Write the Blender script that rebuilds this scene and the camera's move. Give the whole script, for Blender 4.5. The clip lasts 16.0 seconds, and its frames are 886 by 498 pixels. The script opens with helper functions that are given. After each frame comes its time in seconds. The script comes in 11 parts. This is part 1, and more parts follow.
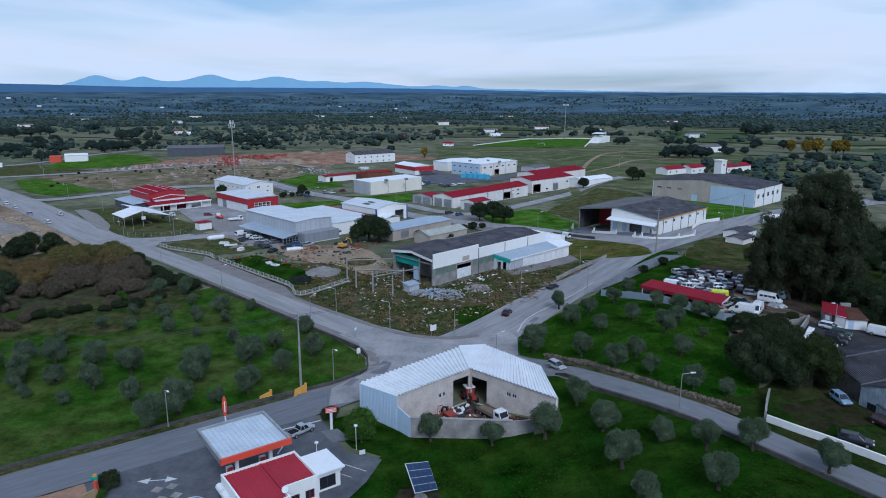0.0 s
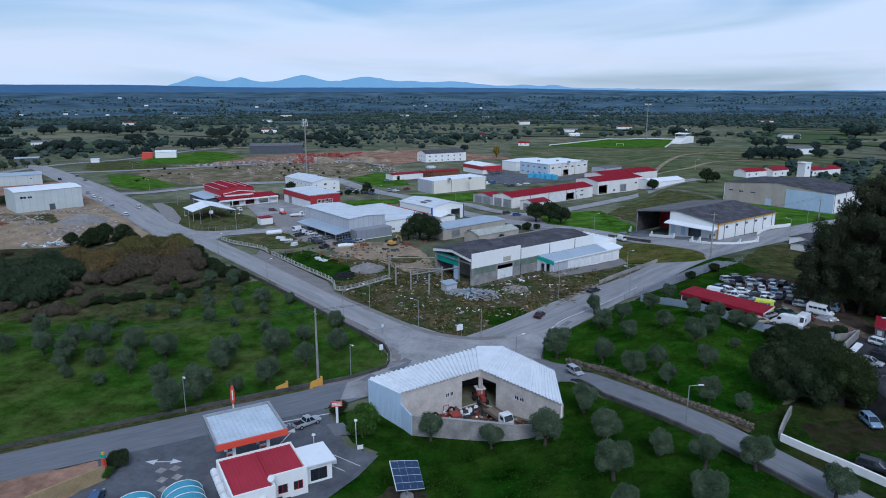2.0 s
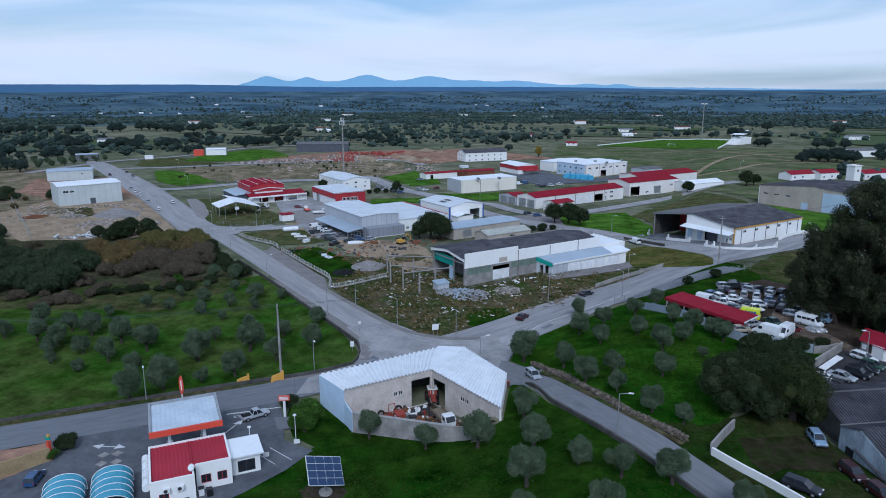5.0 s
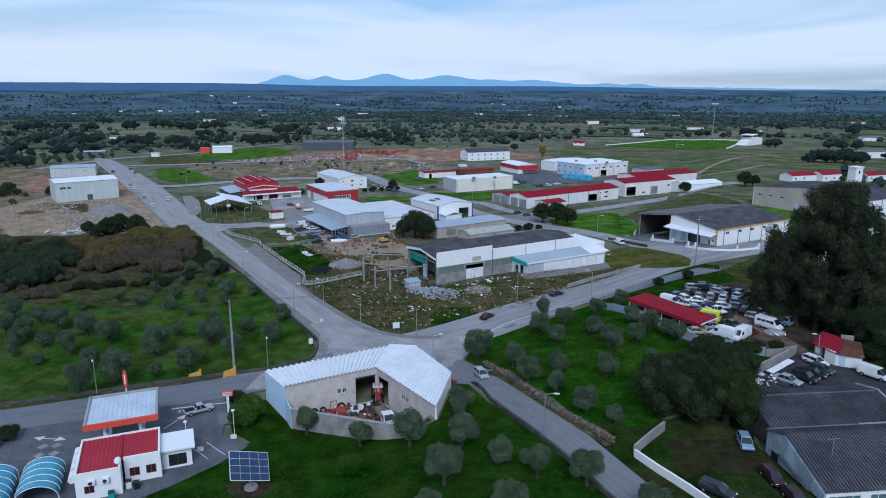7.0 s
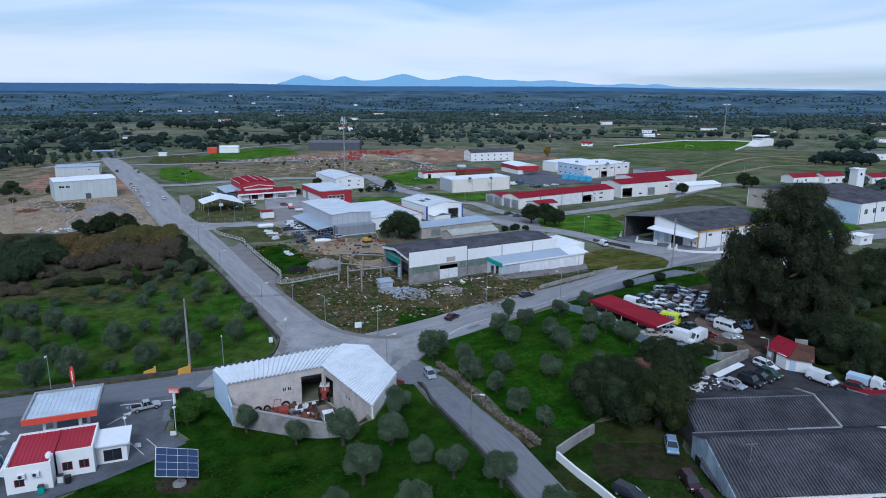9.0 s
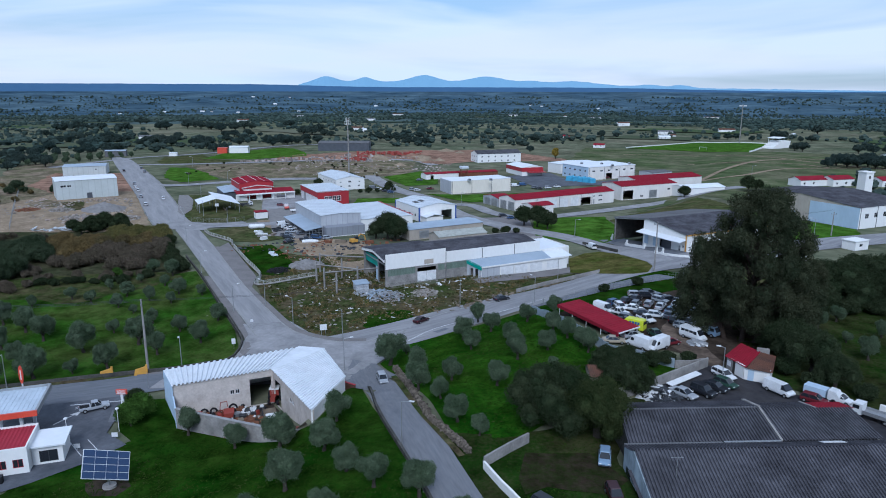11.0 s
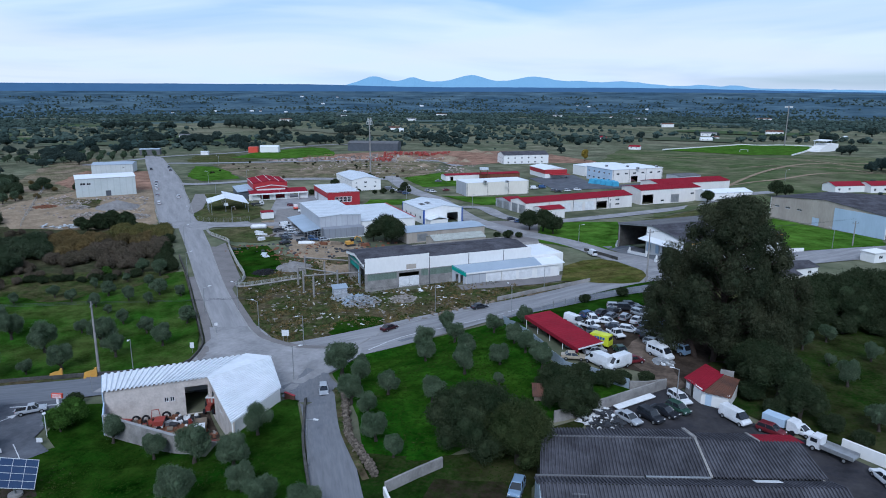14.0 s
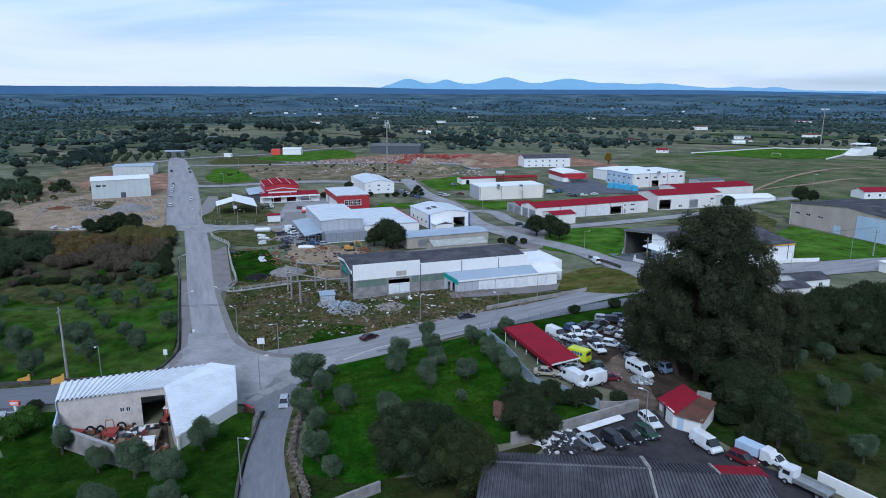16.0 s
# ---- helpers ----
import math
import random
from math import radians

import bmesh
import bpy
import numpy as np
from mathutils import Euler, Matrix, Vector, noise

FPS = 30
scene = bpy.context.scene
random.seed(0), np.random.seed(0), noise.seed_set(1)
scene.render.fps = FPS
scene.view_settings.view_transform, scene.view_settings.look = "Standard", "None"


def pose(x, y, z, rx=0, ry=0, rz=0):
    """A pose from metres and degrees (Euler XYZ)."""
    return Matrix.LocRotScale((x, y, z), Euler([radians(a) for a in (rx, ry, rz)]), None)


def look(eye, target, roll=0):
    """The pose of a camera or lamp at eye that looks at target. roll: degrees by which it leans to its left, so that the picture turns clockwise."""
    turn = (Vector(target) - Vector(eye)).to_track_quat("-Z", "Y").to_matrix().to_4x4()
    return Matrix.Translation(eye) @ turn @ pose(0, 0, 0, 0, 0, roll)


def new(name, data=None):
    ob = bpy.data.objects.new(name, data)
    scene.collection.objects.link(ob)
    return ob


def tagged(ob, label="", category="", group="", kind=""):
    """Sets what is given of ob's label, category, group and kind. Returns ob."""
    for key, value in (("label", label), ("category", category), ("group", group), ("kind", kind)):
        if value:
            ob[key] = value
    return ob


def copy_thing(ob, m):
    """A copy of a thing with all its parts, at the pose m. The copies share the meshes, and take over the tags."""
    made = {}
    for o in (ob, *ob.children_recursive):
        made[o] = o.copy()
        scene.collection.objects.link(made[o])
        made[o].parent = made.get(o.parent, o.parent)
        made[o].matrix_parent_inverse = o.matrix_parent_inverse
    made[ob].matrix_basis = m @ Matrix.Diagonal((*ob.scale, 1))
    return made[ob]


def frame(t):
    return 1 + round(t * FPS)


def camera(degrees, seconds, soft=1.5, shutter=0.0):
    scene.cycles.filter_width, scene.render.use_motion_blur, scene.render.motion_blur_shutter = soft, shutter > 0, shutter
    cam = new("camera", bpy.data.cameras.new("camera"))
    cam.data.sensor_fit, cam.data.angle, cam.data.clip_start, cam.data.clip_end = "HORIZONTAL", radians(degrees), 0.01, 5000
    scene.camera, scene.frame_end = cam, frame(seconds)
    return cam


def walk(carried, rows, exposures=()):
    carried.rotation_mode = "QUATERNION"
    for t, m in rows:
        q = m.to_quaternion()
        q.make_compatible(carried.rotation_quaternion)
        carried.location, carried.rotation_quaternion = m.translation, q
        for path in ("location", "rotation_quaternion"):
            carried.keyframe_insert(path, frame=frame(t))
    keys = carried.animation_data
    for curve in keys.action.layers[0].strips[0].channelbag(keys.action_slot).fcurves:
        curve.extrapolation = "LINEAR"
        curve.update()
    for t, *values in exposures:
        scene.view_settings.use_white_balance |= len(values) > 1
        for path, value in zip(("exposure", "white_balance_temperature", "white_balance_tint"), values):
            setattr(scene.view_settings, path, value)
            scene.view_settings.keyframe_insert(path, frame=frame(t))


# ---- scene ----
cam = camera(66.2, 16.0, soft=1.0)
PATH = [
    (0, (-3.158, 0.974, 53.377), (-3.373, 2.909, 52.919), 0.2),
    (0.5, (-0.212, 1.516, 53.287), (-0.513, 3.439, 52.83), 0.1),
    (1, (2.838, 2.152, 53.292), (2.466, 4.062, 52.833), 0.1),
    (1.5, (5.92, 2.794, 53.251), (5.504, 4.695, 52.792), -0.0),
    (2, (8.807, 3.475, 53.28), (8.349, 5.367, 52.82), 0.0),
    (2.5, (11.812, 4.215, 53.37), (11.306, 6.095, 52.909), 0.0),
    (3, (14.747, 5.116, 53.342), (14.2, 6.983, 52.88), -0.0),
    (3.5, (17.714, 5.976, 53.3), (17.143, 7.836, 52.838), 0.0),
    (6, (32.565, 10.796, 53.204), (31.904, 12.626, 52.741), 0.0),
    (6.5, (35.449, 11.807, 53.159), (34.78, 13.634, 52.695), 0.1),
    (7, (38.379, 12.853, 53.172), (37.697, 14.675, 52.708), 0.1),
    (7.5, (41.338, 13.883, 53.203), (40.642, 15.7, 52.739), 0.0),
    (8, (44.282, 14.943, 53.171), (43.574, 16.756, 52.708), 0.1),
    (8.5, (47.199, 16.021, 53.188), (46.479, 17.829, 52.725), 0.0),
    (9, (50.018, 17.239, 53.229), (49.285, 19.041, 52.766), 0.1),
    (9.5, (52.721, 18.562, 53.294), (51.975, 20.359, 52.832), 0.1),
    (12, (65.277, 27.48, 53.196), (64.447, 29.241, 52.735), 0.2),
    (12.5, (67.533, 29.505, 53.241), (66.682, 31.255, 52.78), 0.2),
    (13, (69.582, 31.734, 53.253), (68.71, 33.474, 52.791), 0.2),
    (13.5, (71.576, 34.003, 53.258), (70.683, 35.732, 52.797), 0.2),
    (14, (73.565, 36.336, 53.323), (72.65, 38.054, 52.862), 0.2),
    (14.5, (75.524, 38.598, 53.377), (74.586, 40.304, 52.917), 0.2),
    (15, (77.468, 41.06, 53.346), (76.508, 42.753, 52.888), 0.2),
    (15.5, (79.165, 43.676, 53.414), (78.184, 45.358, 52.956), 0.2),
    (16, (80.975, 46.301, 53.402), (79.973, 47.971, 52.947), 0.1),
]
walk(cam, [(t, look(eye, target, roll)) for t, eye, target, roll in PATH], [(0, -0.19, 5300, 10), (16, 0.04, 5300, 10)])

# ---- light: a bright, even evening sky with thin cloud, and a weak soft sun behind it ----
world = bpy.data.worlds.new("sky")
scene.world = world
world.use_nodes = True
wn, wl = world.node_tree.nodes, world.node_tree.links
wn.clear()
w_out = wn.new("ShaderNodeOutputWorld")
w_bg = wn.new("ShaderNodeBackground")
w_sky = wn.new("ShaderNodeTexSky")
w_sky.sky_type = "NISHITA"
w_sky.sun_disc = False
SUN_UP, SUN_TURN = radians(42), radians(158)
w_sky.sun_elevation, w_sky.sun_rotation = SUN_UP, SUN_TURN
w_sky.air_density, w_sky.dust_density, w_sky.ozone_density = 1.3, 0.8, 2.5
w_gain = wn.new("ShaderNodeVectorMath")
w_gain.operation = "MULTIPLY"
w_gain.inputs[1].default_value = (0.051, 0.074, 0.101)
wl.new(w_sky.outputs[0], w_gain.inputs[0])
w_tc = wn.new("ShaderNodeTexCoord")
w_map = wn.new("ShaderNodeMapping")
w_map.inputs["Scale"].default_value = (1.0, 1.0, 7.0)
w_map.inputs["Rotation"].default_value = (0.04, -0.05, 0.6)
wl.new(w_tc.outputs["Generated"], w_map.inputs[0])
w_noise = wn.new("ShaderNodeTexNoise")
w_noise.inputs["Scale"].default_value = 1.9
w_noise.inputs["Detail"].default_value = 5
w_noise.inputs["Roughness"].default_value = 0.45
w_noise.inputs["Distortion"].default_value = 0.8
wl.new(w_map.outputs[0], w_noise.inputs["Vector"])
w_ramp = wn.new("ShaderNodeValToRGB")
w_ramp.color_ramp.elements[0].position, w_ramp.color_ramp.elements[1].position = 0.41, 0.60
w_ramp.color_ramp.elements[0].color, w_ramp.color_ramp.elements[1].color = (0.36, 0.36, 0.36, 1), (0.97, 0.97, 0.97, 1)
wl.new(w_noise.outputs[0], w_ramp.inputs[0])
w_mix = wn.new("ShaderNodeMix")
w_mix.data_type = "RGBA"
w_mix.inputs[7].default_value = (0.79, 0.855, 0.93, 1)
wl.new(w_ramp.outputs[0], w_mix.inputs[0])
wl.new(w_gain.outputs[0], w_mix.inputs[6])
# a low veil of warmer cloud towards the horizon
w_sep, w_low, w_warm = wn.new("ShaderNodeSeparateXYZ"), wn.new("ShaderNodeMapRange"), wn.new("ShaderNodeMix")
w_n2, w_m2, w_r2, w_mul = wn.new("ShaderNodeTexNoise"), wn.new("ShaderNodeMapping"), wn.new("ShaderNodeMapRange"), wn.new("ShaderNodeMath")
w_low.interpolation_type = "SMOOTHSTEP"
w_low.inputs[1].default_value, w_low.inputs[2].default_value, w_low.inputs[3].default_value, w_low.inputs[4].default_value = 0.0, 0.17, 1.0, 0.0
w_m2.inputs["Scale"].default_value = (1.0, 1.0, 9.0)
w_n2.inputs["Scale"].default_value, w_n2.inputs["Detail"].default_value, w_n2.inputs["Distortion"].default_value = 1.9, 4, 0.5
w_r2.inputs[1].default_value, w_r2.inputs[2].default_value = 0.38, 0.62
w_warm.data_type, w_mul.operation = "RGBA", "MULTIPLY"
w_warm.inputs[7].default_value = (0.83, 0.835, 0.87, 1)
wl.new(w_tc.outputs["Generated"], w_sep.inputs[0]), wl.new(w_sep.outputs[2], w_low.inputs[0])
wl.new(w_tc.outputs["Generated"], w_m2.inputs[0]), wl.new(w_m2.outputs[0], w_n2.inputs["Vector"]), wl.new(w_n2.outputs[0], w_r2.inputs[0])
wl.new(w_low.outputs[0], w_mul.inputs[0]), wl.new(w_r2.outputs[0], w_mul.inputs[1])
wl.new(w_mul.outputs[0], w_warm.inputs[0]), wl.new(w_mix.outputs[2], w_warm.inputs[6]), wl.new(w_warm.outputs[2], w_bg.inputs[0])
w_bg.inputs[1].default_value = 1.0
wl.new(w_bg.outputs[0], w_out.inputs[0])

sun = new("sun", bpy.data.lights.new("sun", "SUN"))
sun.data.energy, sun.data.angle, sun.data.color = 2.4, radians(24), (1.0, 0.97, 0.93)
sun.matrix_world = look((0, 0, 100), (0 - 100 * math.sin(SUN_TURN) * math.cos(SUN_UP), 0 - 100 * math.cos(SUN_TURN) * math.cos(SUN_UP), 100 - 100 * math.sin(SUN_UP)))


# ---- materials ----
def mat(name, colour, rough=0.7, metal=0.0, other=None, big=0.25, fine=6.0, amount=0.5, bump=0.0, bump_scale=20.0, stretch=(1, 1, 1), island=0.0, by_object=0.0, spec=0.4, local=False, mottle=None, ribs=None, turn=None):
    """A surface that wanders between two colours at two scales, in metres."""
    m = bpy.data.materials.new(name)
    m.use_nodes = True
    n, l = m.node_tree.nodes, m.node_tree.links
    p = n["Principled BSDF"]
    p.inputs["Roughness"].default_value, p.inputs["Metallic"].default_value = rough, metal
    p.inputs["Specular IOR Level"].default_value = spec if rough < 0.84 else 0.08 if rough < 0.88 else 0.0
    a = (*colour, 1)
    b = (*(other or [c * 0.62 for c in colour]), 1)
    tc = n.new("ShaderNodeTexCoord") if local else n.new("ShaderNodeNewGeometry")
    mp = n.new("ShaderNodeMapping")
    mp.inputs["Scale"].default_value = stretch
    if turn is None:
        l.new(tc.outputs["Object" if local else "Position"], mp.inputs[0])
    else:
        spin = n.new("ShaderNodeMapping")
        spin.inputs["Rotation"].default_value = (0, 0, radians(-turn))
        l.new(tc.outputs["Position"], spin.inputs[0]), l.new(spin.outputs[0], mp.inputs[0])
    n1, n2 = n.new("ShaderNodeTexNoise"), n.new("ShaderNodeTexNoise")
    n1.inputs["Scale"].default_value, n1.inputs["Detail"].default_value = big, 6
    n2.inputs["Scale"].default_value, n2.inputs["Detail"].default_value = fine, 4
    l.new(mp.outputs[0], n1.inputs["Vector"]), l.new(mp.outputs[0], n2.inputs["Vector"])
    add = n.new("ShaderNodeMath")
    add.operation = "MULTIPLY_ADD"
    l.new(n1.outputs[0], add.inputs[0])
    add.inputs[1].default_value = 0.62
    half = n.new("ShaderNodeMath")
    half.operation = "MULTIPLY"
    half.inputs[1].default_value = 0.38
    l.new(n2.outputs[0], half.inputs[0])
    l.new(half.outputs[0], add.inputs[2])
    ramp = n.new("ShaderNodeValToRGB")
    ramp.color_ramp.elements[0].position, ramp.color_ramp.elements[1].position = 0.5 - 0.5 * (1 - amount) * 0.5 - 0.05, 0.5 + 0.5 * (1 - amount) * 0.5 + 0.05
    ramp.color_ramp.elements[0].color, ramp.color_ramp.elements[1].color = a, b
    l.new(add.outputs[0], ramp.inputs[0])
    out = ramp.outputs[0]
    if island or by_object:
        hsv = n.new("ShaderNodeHueSaturation")
        src = n.new("ShaderNodeNewGeometry").outputs["Random Per Island"] if island else n.new("ShaderNodeObjectInfo").outputs["Random"]
        rng = n.new("ShaderNodeMapRange")
        k = island or by_object
        rng.inputs[3].default_value, rng.inputs[4].default_value = 1 - k, 1 + k
        l.new(src, rng.inputs[0]), l.new(rng.outputs[0], hsv.inputs["Value"]), l.new(out, hsv.inputs["Color"])
        out = hsv.outputs[0]
    if mottle:
        scale, low, high = mottle
        n3, mr, h3 = n.new("ShaderNodeTexNoise"), n.new("ShaderNodeMapRange"), n.new("ShaderNodeHueSaturation")
        n3.inputs["Scale"].default_value, n3.inputs["Detail"].default_value, n3.inputs["Roughness"].default_value = scale, 8, 0.72
        mr.inputs[1].default_value, mr.inputs[2].default_value, mr.inputs[3].default_value, mr.inputs[4].default_value = 0.34, 0.66, low, high
        l.new(mp.outputs[0], n3.inputs["Vector"]), l.new(n3.outputs[0], mr.inputs[0]), l.new(mr.outputs[0], h3.inputs["Value"]), l.new(out, h3.inputs["Color"])
        out = h3.outputs[0]
    if ribs:
        oc, m2, wv, r2, h4 = n.new("ShaderNodeTexCoord"), n.new("ShaderNodeMapping"), n.new("ShaderNodeTexWave"), n.new("ShaderNodeMapRange"), n.new("ShaderNodeHueSaturation")
        m2.inputs["Scale"].default_value = (1, 1, 0)
        wv.bands_direction, wv.wave_profile = "DIAGONAL", "SAW"
        wv.inputs["Scale"].default_value = ribs[0]
        r2.inputs[1].default_value, r2.inputs[2].default_value, r2.inputs[3].default_value, r2.inputs[4].default_value = 0.82, 0.97, 1.0, ribs[1]
        l.new(oc.outputs["Object"], m2.inputs[0]), l.new(m2.outputs[0], wv.inputs["Vector"]), l.new(wv.outputs[1], r2.inputs[0]), l.new(r2.outputs[0], h4.inputs["Value"]), l.new(out, h4.inputs["Color"])
        out = h4.outputs[0]
    l.new(out, p.inputs["Base Color"])
    if bump:
        bn, bt = n.new("ShaderNodeBump"), n.new("ShaderNodeTexNoise")
        bt.inputs["Scale"].default_value, bt.inputs["Detail"].default_value = bump_scale, 5
        l.new(mp.outputs[0], bt.inputs["Vector"])
        bn.inputs["Strength"].default_value, bn.inputs["Distance"].default_value = bump, 0.1
        l.new(bt.outputs[0], bn.inputs["Height"]), l.new(bn.outputs[0], p.inputs["Normal"])
    return m


